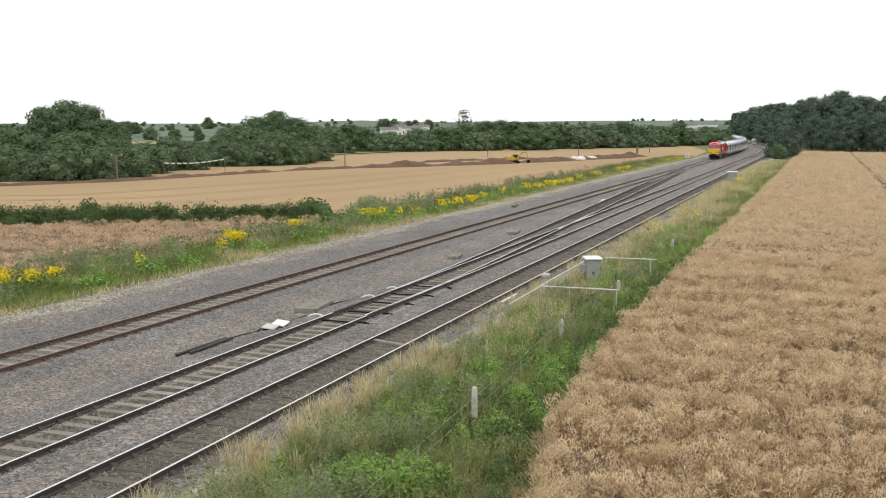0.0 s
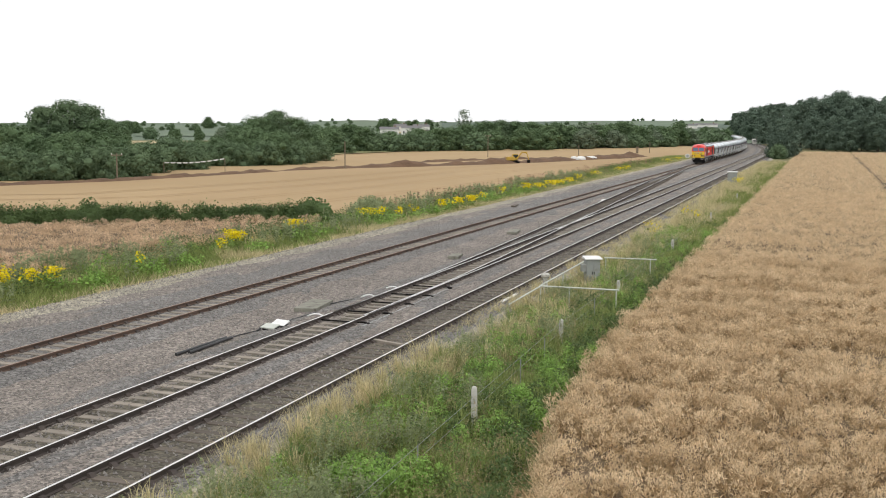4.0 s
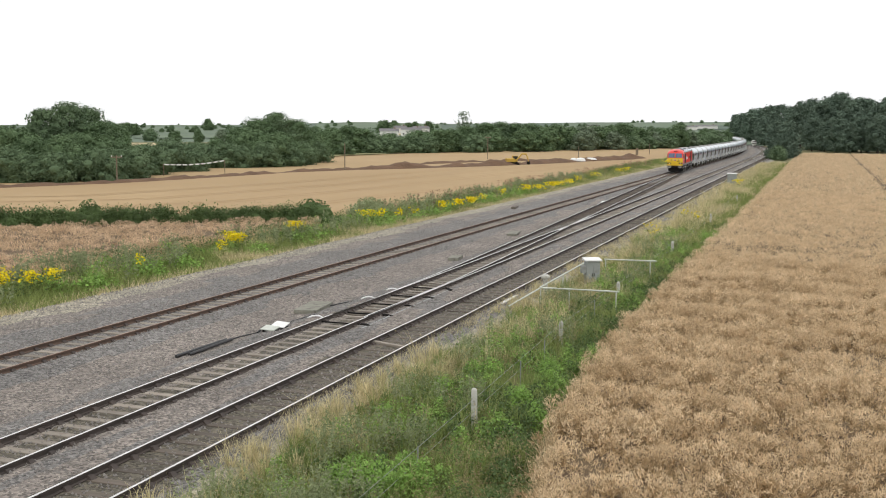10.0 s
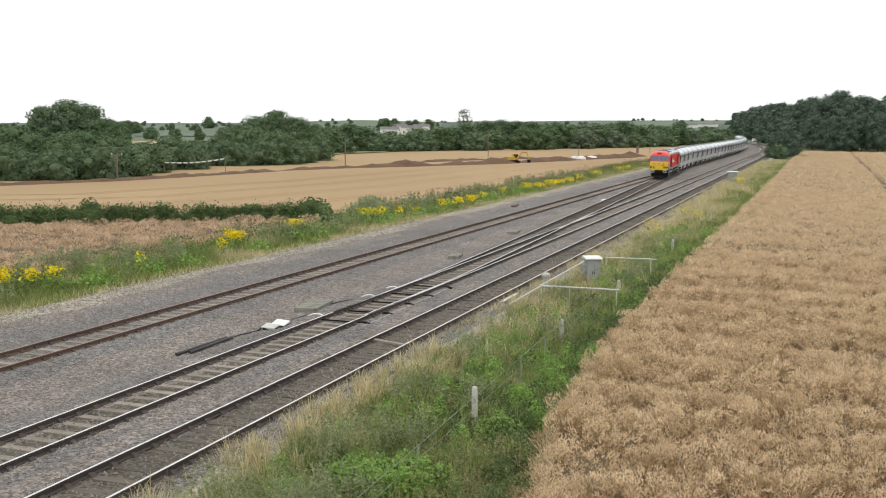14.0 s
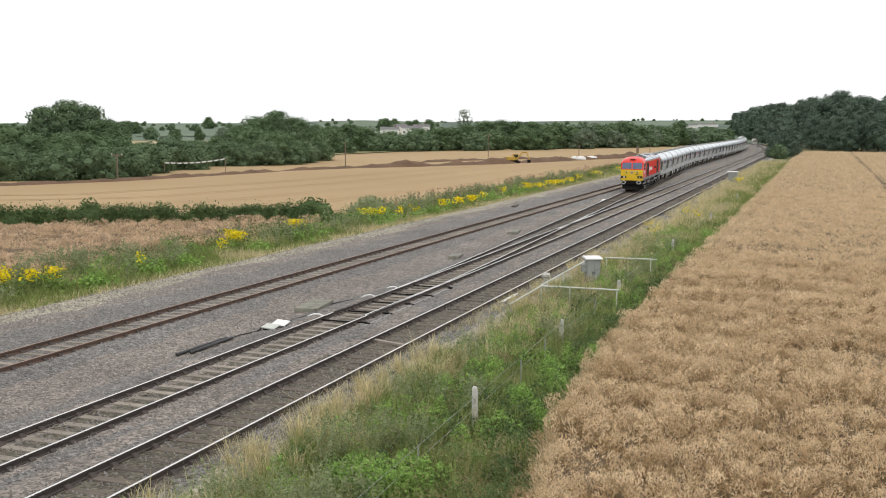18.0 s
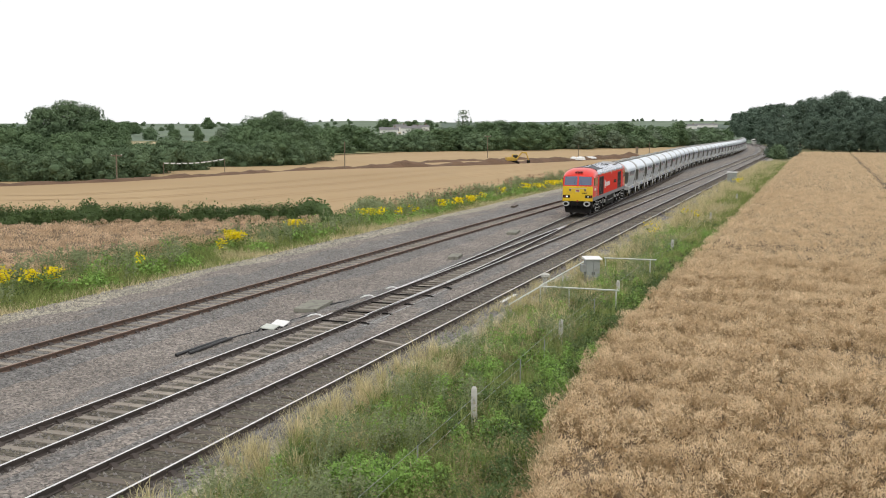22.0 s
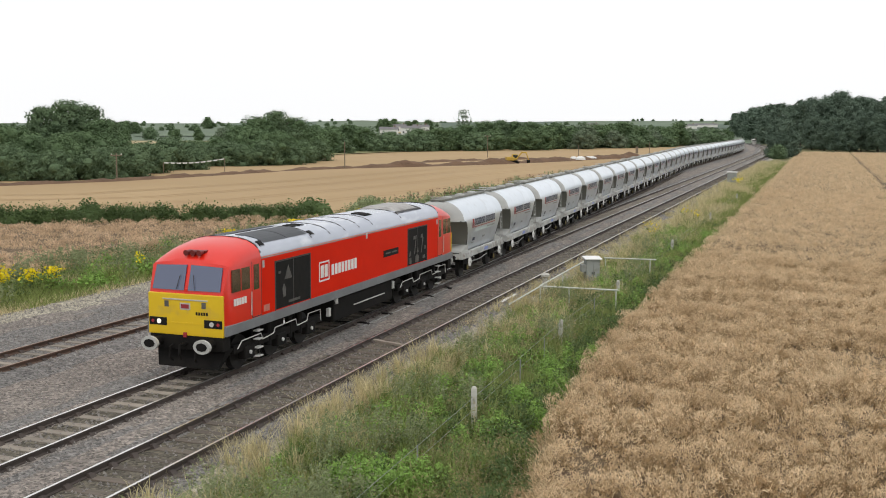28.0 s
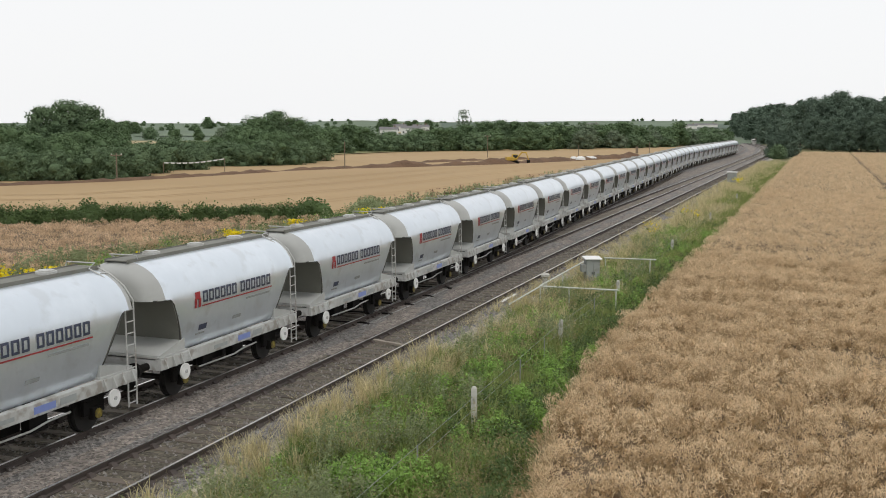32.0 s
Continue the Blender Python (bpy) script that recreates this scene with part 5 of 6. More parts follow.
def ragwort(x, y, r, n):
    """A clump of yellow flowers over green stems."""
    rg = np.random.default_rng(int(abs(x * 31 + y * 17)))
    t = thing("ragwort_clump", "clump of bright yellow flowering ragwort in the verge", "flowers", pose(x, y, -0.5), "ragwort along the line")
    c = np.concatenate([rg.normal(size=(n * 3, 2)) * r * 0.55, rg.random((n * 3, 1)) * 0.85], 1)
    tagged(part("leaves", mesh_from("leaves", *cards(c, 0.11, rg, 0.3), M_GREENBLADE), None, t), kind="stuff")
    c = np.concatenate([rg.normal(size=(n * 4, 2)) * r * (0.42 if y < 80 else 0.3), 0.62 + 0.6 * rg.random((n * 4, 1)) ** 0.7], 1)
    tagged(part("blossom", mesh_from("blossom", *cards(c, 0.105 if y < 80 else 0.17, rg, 1.5, 1.1), M_RAGWORT), None, t, "dense yellow flower heads"), kind="stuff")


for x, y, r, n in ((-34.7, 38.2, 0.6, 44), (-34.0, 39.2, 0.5, 34), (-33.6, 40.3, 0.5, 34), (-36.0, 39.6, 0.5, 24), (-33.2, 46.5, 0.3, 8), (-35.2, 58.8, 0.5, 34), (-34.1, 57.8, 0.6, 75), (-33.0, 54.2, 0.4, 16), (-34.8, 66.9, 0.65, 110), (-34.3, 78.6, 0.9, 44), (-33.6, 80.0, 0.7, 20),
                   (-32.6, 81.2, 0.6, 22), (-32.5, 84.0, 0.7, 24), (-32.3, 91.1, 0.8, 44), (-31.9, 94.2, 0.9, 80), (-31.7, 97.6, 0.9, 90), (-32.2, 103, 0.8, 20), (-32.8, 112, 0.8, 20), (-32.6, 121.4, 1.3, 60), (-31.6, 123, 1.3, 80), (-31.6, 129.3, 1.3, 70), (-31.4, 132.0, 1.3, 70), (-31.4, 138, 1.4, 60),
                   (-32.0, 147, 1.3, 30), (-32.2, 160, 1.4, 40), (-32.0, 178, 1.6, 44), (-31.8, 184, 1.5, 40), (-31.0, 230, 1.8, 40), (-30.6, 244, 1.8, 40),
                   (-11.2, 76, 0.8, 9), (-10.9, 74, 0.7, 7), (-10.6, 147, 1.2, 40), (-10.9, 92, 0.5, 12), (-9.4, 88, 0.5, 12)):
    ragwort(x, y, r, n if y < 80 else int(n * 0.36))


def crown_mesh(name, h, r, n, size, seed, material, lobes=13, bare=0.18, full=True):
    """A crown of many small leaf sprays on uneven lobes."""
    rg = np.random.default_rng(seed)
    cs, rs = [], []
    for i in range(lobes):
        k = bare + (1 - bare) * ((i + 0.5) / lobes)
        a = i * 2.4 + rg.uniform(-0.5, 0.5)
        wide = r * (1.0 - 0.8 * max(0.0, (k - 0.4) / 0.6) ** 1.5) * (0.7 + 0.3 * min(1.0, k / 0.3))
        d = wide * rg.uniform(0.45, 0.82)
        cs.append((math.cos(a) * d, math.sin(a) * d, h * min(k, 0.92)))
        rs.append(r * rg.uniform(0.17, 0.44) * (1.0 if k < 0.75 else 0.85))
    for k in (0.3, 0.6):
        cs.append((0, 0, h * k))
        rs.append(r * 0.55)
    cs, rs = np.array(cs), np.array(rs)
    which = rg.choice(len(cs), n, p=rs ** 2 / (rs ** 2).sum())
    d = rg.normal(size=(n, 3))
    d /= np.linalg.norm(d, axis=1)[:, None]
    rad = rs[which] * np.where(rg.random(n) < 0.10, rg.uniform(1.05, 1.38, n), rg.uniform(0.80, 1.12, n))
    p = cs[which] + d * rad[:, None] * np.array([1, 1, 0.85])
    p[:, 2] = np.clip(p[:, 2], 0.05 * h, None)
    if not full:
        return mesh_from(name, *cards(p, size, rg, 0.8, 1.3, d, 0.34), material)
    core = cs.copy()
    core[:, 2] = np.maximum(core[:, 2], 0.08 * h)
    return mesh_from(name, *over(cards(p, size, rg, 0.8, 1.3, d, 0.34), masses(core, rs[:, None] * np.array([0.52, 0.52, 0.46]), rg)), material)


def trunk_mesh(h, r, seed):
    rg = random.Random(seed)
    bm = B()
    rod(bm, (0, 0, -0.3), (0.05, 0.02, h * 0.42), r, 8, r * 0.65)
    rod(bm, (0.05, 0.02, h * 0.40), (0.1, -0.1, h * 0.8), r * 0.62, 6, r * 0.2)
    for i in range(6):
        a, z = rg.uniform(0, 6.28), h * rg.uniform(0.28, 0.6)
        l = h * rg.uniform(0.2, 0.34)
        rod(bm, (0.05, 0, z), (math.cos(a) * l * 0.8, math.sin(a) * l * 0.8, z + l * 0.75), r * 0.4, 5, r * 0.1)
    return finish("trunk", bm, M_BARK)


KINDS = {}
for nm, h, r, n, size, mt, bare in (("broad", 10, 5.0, 6000, 0.29, M_LEAF[0], 0.12), ("tall", 12, 4.2, 6000, 0.29, M_LEAF[1], 0.14), ("willow", 8, 5.0, 5200, 0.28, M_LEAF[2], 0.06), ("bush", 4.5, 3.6, 3400, 0.24, M_LEAF[1], 0.04),
                                    ("sparse", 12, 3.0, 700, 0.30, M_LEAF[2], 0.45), ("round", 7, 4.4, 4800, 0.28, M_LEAF[0], 0.06), ("wood_a", 17, 6.0, 6400, 0.42, M_WOODLEAF, 0.10), ("wood_b", 15, 5.2, 6000, 0.42, M_WOODLEAF, 0.08), ("wood_c", 19, 6.2, 6400, 0.42, M_WOODLEAF, 0.12)):
    KINDS[nm] = (h, r, [[(trunk_mesh(h, 0.022 * h, s), crown_mesh("crown", h, r, int(n * k), size * g, s + len(nm) * 7, mt, 36 if nm[:4] == "wood" else 30, bare, nm != "sparse")) for s in (1, 2, 3)] for k, g in ((2.0, 0.76), (1.2, 0.95), (0.45, 1.5))])
TREE_LABEL = {"sparse": "thin half-bare tree standing above the tree belt", "broad": "broad dense green tree at the edge of the field", "tall": "tall rounded green tree in the tree belt", "willow": "grey-green willow-like tree in the tree belt", "bush": "low dense green bush at the foot of the trees",
              "round": "rounded mid-green tree in the tree belt", "wood_a": "dark green woodland tree", "wood_b": "dark green woodland tree", "wood_c": "tall dark green woodland tree"}
tree_rng = random.Random(5)


def tree(kind, x, y, scale=1.0, group="tree belt", z=None):
    h, r, forms = KINDS[kind]
    away = math.hypot(x, y)
    tm, cm = tree_rng.choice(forms[0 if away < 260 else 1 if away < 480 else 2])
    name = "bush" if kind == "bush" else "tree"
    s = scale * tree_rng.uniform(0.92, 1.08)
    wide = 1.3 if group == "tree belt" and away > 260 else 1.12 if group == "tree belt" else 1.0
    t = thing(name, TREE_LABEL[kind], name, pose(x, y, (terrain(x, y) if z is None else z) - 0.05, 0, 0, tree_rng.uniform(0, 360)) @ Matrix.Diagonal((s * wide * tree_rng.uniform(0.95, 1.15), s * wide, s, 1)), group)
    part("trunk", tm, None, t)
    part("crown", cm, None, t)
    return t


# ---- lineside things ----
M_POST = mat("weathered_concrete_post", (0.58, 0.57, 0.53), (0.44, 0.43, 0.39), 3.0, 0.9, bump=0.005, c3=(0.28, 0.28, 0.22))
M_WIRE = mat("galvanised_wire", (0.40, 0.41, 0.40), (0.3, 0.31, 0.3), 3.0, 0.5, 0.6)
M_GALV = mat("pale_galvanised_rail", (0.60, 0.62, 0.56), (0.48, 0.50, 0.44), 2.0, 0.5, 0.2)
M_CASE = mat("grey_cabinet_paint", (0.30, 0.32, 0.30), (0.25, 0.265, 0.25), 1.5, 0.6, c3=(0.22, 0.22, 0.2))
M_BLACKPIPE = mat("black_plastic_pipe", (0.018, 0.018, 0.02), (0.03, 0.03, 0.03), 3.0, 0.5)
M_WOODPOLE = mat("brown_pole_timber", (0.23, 0.185, 0.13), (0.17, 0.135, 0.095), 2.0, 0.9)
M_DIGGER = mat("digger_yellow", (0.55, 0.36, 0.04), (0.42, 0.27, 0.04), 1.5, 0.55)


def ground_z(x):
    return float(np.interp(x, [-12.6, -11.4, -6.0], [-0.3, -0.5, -0.5]))


fence = thing("wire_fence", "concrete post and wire fence along the railway verge", "fence", pose(-8.3, 46, -0.5))
FENCE = [(-7.9, 14.8, 1.12), (-8.25, 25.8, 1.12), (-8.6, 37.0, 0.95), (-8.5, 48.0, 0.9), (-8.5, 66.0, 1.0), (-8.5, 90.0, 0.9), (-8.4, 117.0, 0.9)]
for x, y, h in FENCE:
    bm = B()
    loft(bm, [[(a * k, b * k, z) for a, b in ((-0.075, -0.065), (0.075, -0.065), (0.075, 0.065), (-0.075, 0.065))] for z, k in ((-0.3, 1.15), (h - 0.12, 1.0), (h - 0.05, 0.9), (h, 0.5))])
    part("fence_post", bm, M_POST, fence, at=pose(x + 8.3, y - 46, 0, RNG.uniform(-2, 2), RNG.uniform(-2, 3), RNG.uniform(0, 20)))
for x, y in ((-8.2, 30.1), (-8.3, 33.4), (-8.0, 21.0), (-8.4, 42.0)):
    bm = box(B(), -0.018, 0.018, -0.004, 0.004, -0.3, 0.95)
    box(bm, -0.004, 0.004, 0.004, 0.035, -0.3, 0.95)
    part("steel_stake", bm, M_WIRE, fence, at=pose(x + 8.3, y - 46, 0))
for z in (0.52, 0.84):
    part("wire", bent(B(), [(x + 8.3, y - 46, z) for x, y, h in FENCE], 0.005, 4), M_WIRE, fence)

# railing round the equipment case
railing = thing("guard_railing", "pale tubular guard railing round an equipment case", "railing", pose(-9.6, 50, -0.5))
for a, b in (((-11.2, 44.2), (-7.85, 44.3)), ((-11.25, 44.2), (-11.25, 53.5)), ((-10.6, 55.2), (-7.9, 55.4))):
    part("top_rail", rod(B(), (a[0] + 9.6, a[1] - 50, 1.0), (b[0] + 9.6, b[1] - 50, 1.0), 0.035, 8), M_GALV, railing)
for x, y in ((-11.2, 44.2), (-9.95, 44.25), (-7.95, 44.3), (-11.25, 48.6), (-11.25, 53.2), (-10.5, 55.2), (-8.2, 55.35)):
    part("rail_post", rod(B(), (x + 9.6, y - 50, -0.2), (x + 9.6, y - 50, 1.0), 0.03, 8), M_GALV, railing)
part("sloping_rail", rod(B(), (-12.1 + 9.6, 42.4 - 50, 0.42), (-11.2 + 9.6, 44.3 - 50, 1.0), 0.035, 8), M_GALV, railing)
post = thing("marker_post", "short weathered concrete post with rounded head", "post", pose(-11.75, 47.2, -0.5))
bm = B()
loft(bm, [[(math.cos(a) * r, math.sin(a) * r, z) for a in np.linspace(0, 2 * math.pi, 12, endpoint=False)] for z, r in ((-0.2, 0.12), (0.95, 0.11), (1.0, 0.2), (1.1, 0.21), (1.16, 0.12))])
part("post_body", bm, M_POST, post)


def case(x, y, w, d, h, turn, label):
    """A lineside equipment case: body, two doors, sloped lid, plinth."""
    c = thing("equipment_case", label, "cabinet", pose(x, y, -0.5, 0, 0, turn), "equipment cases")
    part("body", box(B(), -w / 2, w / 2, -d / 2, d / 2, 0.1, h, 0.015), M_CASE, c)
    part("plinth", box(B(), -w / 2 - 0.05, w / 2 + 0.05, -d / 2 - 0.05, d / 2 + 0.05, -0.2, 0.12), M_CONCRETE, c)
    bm = B()
    e = 0.09
    loft(bm, [[(-w / 2 - e, -d / 2 - e, h), (w / 2 + e, -d / 2 - e, h), (w / 2 + e, d / 2 + e, h), (-w / 2 - e, d / 2 + e, h)], [(-w / 2 - e, -d / 2 - e, h + 0.05), (w / 2 + e, -d / 2 - e, h + 0.05), (w / 2 + e, d / 2 + e, h + 0.11), (-w / 2 - e, d / 2 + e, h + 0.11)]])
    part("lid", bm, M_WHITE, c, "white sloped lid")
    for s in (-1, 1):
        dr = part("door", box(B(), s * w / 4 - w / 4 + 0.02, s * w / 4 + w / 4 - 0.02, -d / 2 - 0.025, -d / 2, 0.16, h - 0.06, 0.008), M_CASE, c)
        part("handle", box(B(), -s * -0.05 - 0.015, -s * -0.05 + 0.015, -d / 2 - 0.05, -d / 2 - 0.025, h * 0.5, h * 0.5 + 0.14), M_GEAR, dr)
    return c


k = case(-10.35, 50.9, 0.66, 0.62, 1.45, 24, "grey metal equipment case with a white lid in the verge")
part("notice", box(B(), 0.335, 0.341, -0.12, 0.12, 0.95, 1.3), M_WHITE, k)
part("side_box", box(B(), -0.55, -0.33, -0.25, 0.15, 0.85, 1.2, 0.02), M_CASE, k)
case(-11.6, 151.3, 1.2, 0.7, 1.75, 0, "pale grey equipment case beside the far bend")

# point machine, its cover, hoses and rods
def lid_plate(x0, x1, y0, y1, z, tip):
    bm = box(B(), x0, x1, y0, y1, z, z + 0.05, 0.012)
    for v in bm.verts:
        v.co.z += tip * (v.co.y - y0) / (y1 - y0) - 0.05 * (v.co.x - x0) / (x1 - x0)
    return bm


pm = thing("point_machine", "low black point machine with bright white lids beside the track", "point machine", pose(-18.95, 34.8, -0.25, 0, 0, 4) @ Matrix.Diagonal((0.85, 0.85, 0.85, 1)))
part("casing", box(B(), -0.36, 0.36, -0.6, 0.6, -0.05, 0.15, 0.03), M_GEAR, pm)
part("hose_bundle", bent(B(), [(-0.45, -0.9, 0.06), (-0.5, -0.2, 0.16), (-0.42, 0.5, 0.14), (-0.3, 1.2, 0.02)], 0.05), M_BLACKPIPE, pm, "thick black hose curling past the casing")
part("lid", lid_plate(-0.38, 0.24, -0.72, -0.06, 0.17, 0.06), M_GALV, pm, "white metal lid")
part("lid", lid_plate(-0.26, 0.36, 0.06, 0.76, 0.17, 0.10), M_WHITE, pm, "white metal lid")
part("drive_arm", box(B(), 0.4, 1.2, -0.06, 0.06, 0.02, 0.1), M_GEAR, pm)
for a, b in (((-19.75, 29.5), (-19.6, 32.4)), ((-19.5, 29.9), (-19.45, 32.5))):
    t = thing("black_pipe", "length of black plastic duct lying on the ballast", "pipe", pose(a[0], a[1], -0.2), "loose ducts")
    part("tube", rod(B(), (0, 0, 0), (b[0] - a[0], b[1] - a[1], 0.03), 0.055, 12), M_BLACKPIPE, t)
for pts in ([(-19.55, 32.4), (-19.5, 33.2), (-19.3, 34.0)], [(-19.0, 35.6), (-19.2, 36.6), (-19.0, 38.4)], [(-19.4, 40.4), (-19.1, 41.6), (-18.5, 42.6)]):
    t = thing("cable", "thin black cable snaking over the ballast", "cable", pose(pts[0][0], pts[0][1], -0.22), "cables")
    part("sheath", bent(B(), [(x - pts[0][0], y - pts[0][1], 0.02) for x, y in pts], 0.025), M_BLACKPIPE, t)
for x, y, w, l, mt, lab in ((-19.75, 39.6, 0.95, 2.3, M_SLAB, "flat concrete cover slab on the ballast"), (-19.8, 58.0, 0.6, 1.6, M_SLAB, "flat concrete cover slab on the ballast"), (-20.6, 73.2, 0.7, 2.2, M_SLAB, "flat concrete cover slab on the ballast"),
                            (-27.4, 97.6, 0.4, 2.4, M_TIMBER, "dark timber baulk lying on the ballast"), (-20.9, 108.0, 0.5, 1.6, M_WHITE, "white board lying on the ballast"), (-25.9, 150.0, 0.5, 1.2, M_SLAB, "flat concrete cover slab on the ballast")):
    t = thing("cover_slab", lab, "slab", pose(x, y, -0.215, 0, 0, 8))
    part("slab", box(B(), -w / 2, w / 2, -l / 2, l / 2, -0.04, 0.13, 0.02), mt, t)
for x, y in ((-18.55, 37.3), (-18.5, 42.4), (-18.45, 45.0)):
    t = thing("white_hose", "short arched white hose beside the switch rail", "hose", pose(x, y, -0.2), "switch hoses")
    pts = [(0.42 - 0.75 * k, 0.05 * math.sin(k * 6), 0.02 + 0.13 * math.sin(math.pi * k)) for k in np.linspace(0, 1, 7)]
    part("hose", bent(B(), pts, 0.035, 8), M_WHITE, t)
for y in (36.6, 38.8, 41.2, 43.6, 46.2):
    t = thing("stretcher_bar", "black steel stretcher bar between the switch rails", "track rod", pose(XB, y, -0.15), "switch rods")
    part("bar", box(B(), -0.95, 1.25, -0.03, 0.03, 0.0, 0.045), M_GEAR, t)
    part("end_bracket", box(B(), 0.92, 1.14, -0.07, 0.07, -0.02, 0.07, 0.015), M_GEAR, t)
t = thing("drive_rod", "long black drive rod along the switch", "track rod", pose(-15.95, 36, -0.16))
part("rod", rod(B(), (0, 0, 0), (-0.1, 10.5, 0), 0.035, 8), M_WIRE, t)
for y in (0.5, 2.8, 5.2, 7.6, 10.0):
    part("crank", box(B(), -0.14, 0.08, y - 0.07, y + 0.07, -0.05, 0.05, 0.015), M_GEAR, t)
t = thing("white_plank", "weathered white plank lying beside the rail", "plank", pose(-13.05 + 0.35, 44.5, -0.18))
part("board", box(B(), -0.07, 0.07, -1.2, 1.2, 0.0, 0.05), M_WHITE, t)
t = thing("loose_sleeper", "split old timber lying between the rails", "timber", pose(-13.9, 33.5, -0.13, 0, 0, 70))
part("timber", box(B(), -0.08, 0.08, -0.8, 0.8, -0.03, 0.05, 0.01), M_CONCRETE, t)

# switch blades and check rails of the crossover
sw = thing("switch_blades", "bright tapered switch rails of the crossover", "railway switch", kind="structure")
rail(sw, lambda y: XB, 37.5, 47, GAUGE / 2 - 0.11 , M_BRIGHT, M_DARKRAIL, "switch_rail")
rail(sw, lambda y: XB, 75, 88, -GAUGE / 2 + 0.09, M_BRIGHT, M_DARKRAIL, "check_rail")
rail(sw, crossing, 75, 88, GAUGE / 2 - 0.09, M_BRIGHT, M_DARKRAIL, "check_rail")

# loose stones over the bed
n = 26000
y = 14 + 70 * RNG.random(n) ** 1.4
x = -31 + 18.6 * RNG.random(n)
z = np.interp(x, [a for a, b in PROFILE], [b for a, b in PROFILE]) + 0.02
ctr = np.stack([x, y, z], 1)
tet = np.array([(1, 0, -0.4), (-0.6, 0.85, -0.4), (-0.6, -0.85, -0.4), (0.1, 0.1, 0.75)])
turn = RNG.uniform(0, 6.28, n)
sz = RNG.uniform(0.025, 0.055, n)
rot = np.stack([np.stack([np.cos(turn), -np.sin(turn)], 1), np.stack([np.sin(turn), np.cos(turn)], 1)], 1)
v = np.repeat(tet[None], n, 0) * sz[:, None, None]
v[:, :, :2] = np.einsum("nij,nkj->nki", rot, v[:, :, :2])
v = (v + ctr[:, None]).reshape(-1, 3)
f = (np.array([(0, 1, 3), (1, 2, 3), (2, 0, 3)])[None] + 4 * np.arange(n)[:, None, None]).reshape(-1, 3)
stuff("loose_ballast", (v, f), M_STONE, "loose grey crushed ballast stones", "stones")

# hedge and bush at the field's edge
for a, b, n, h in (((-82, 55), (-66, 60.5), 80, 1.6), ((-66, 60.5), (-52, 66.5), 84, 1.65), ((-52, 66.5), (-45, 70.2), 52, 1.75), ((-45, 70.2), (-39.6, 77.5), 50, 1.55)):
    t = thing("hedge", "dense dark green field hedge with ragged top", "hedge", pose(a[0], a[1], -0.5), "field hedge")
    k = RNG.random(n)
    c = np.stack([(b[0] - a[0]) * k, (b[1] - a[1]) * k], 1) + RNG.normal(size=(n, 2)) * 0.55
    inner = masses(lift(c, h * 0.35), np.stack([RNG.uniform(0.35, 0.6, n), RNG.uniform(0.35, 0.6, n), h * RNG.uniform(0.28, 0.4, n)], 1), RNG)
    tagged(part("foliage", mesh_from("foliage", *over(domes(c, 0.0, 0.65, 1.1, h * 0.75, h * 1.12, 420, 0.105, RNG, 1.4), inner), M_HEDGE), None, t), kind="stuff")
    c = np.stack([(b[0] - a[0]) * k[::3], (b[1] - a[1]) * k[::3]], 1) + RNG.normal(size=(len(k[::3]), 2)) * 0.4
    tagged(part("top_shoots", mesh_from("top_shoots", *plumes(c, h * 0.7, 4, 12, 0.25, 0.6, 0.06, RNG, 1.8), M_HEDGE), None, t, "loose shoots above the hedge"), kind="stuff")
for x, y, r, h, n in ((-38.3, 88, 1.4, 1.5, 900), (-40.5, 81.0, 1.6, 1.7, 1000), (-53.0, 68.0, 1.0, 2.0, 900), (-35.5, 103, 1.2, 1.0, 400), (-36.0, 75, 1.2, 1.0, 500)):
    t = thing("shrub", "rounded dark green shrub at the field edge", "bush", pose(x, y, -0.5), "field shrubs")
    d = RNG.normal(size=(n, 3))
    d /= np.linalg.norm(d, axis=1)[:, None]
    c = d * RNG.uniform(0.5, 1.0, n)[:, None] * np.array([r, r, h * 0.6]) + np.array([0, 0, h * 0.5])
    c[:, 2] = np.abs(c[:, 2])
    tagged(part("foliage", mesh_from("foliage", *over(cards(c, 0.13, RNG, 0.6), masses(np.array([[0, 0, h * 0.45], [r * 0.4, 0.1, h * 0.35], [-r * 0.4, 0, h * 0.3]]), np.array([[r * 0.7, r * 0.7, h * 0.42]] * 3), RNG)), M_GREYWEED if (x, y) == (-38.3, 88) else M_HEDGE), None, t), kind="stuff")


# ---- distance: tree belts and woods ----
def view(px, d):
    """A point at distance d on the bearing of share px (0 to 1) of the picture's width, level with the ground."""
    a = radians(19.527) - math.atan((px - 0.5) * 2 * math.tan(radians(45.14 / 2)))
    return -math.sin(a) * d, math.cos(a) * d


def belt(rows, group="tree belt"):
    for kind, px, d, h in rows:
        x, y = view(px / 1568, d)
        tree(kind, x, y, h / KINDS[kind][0], group)


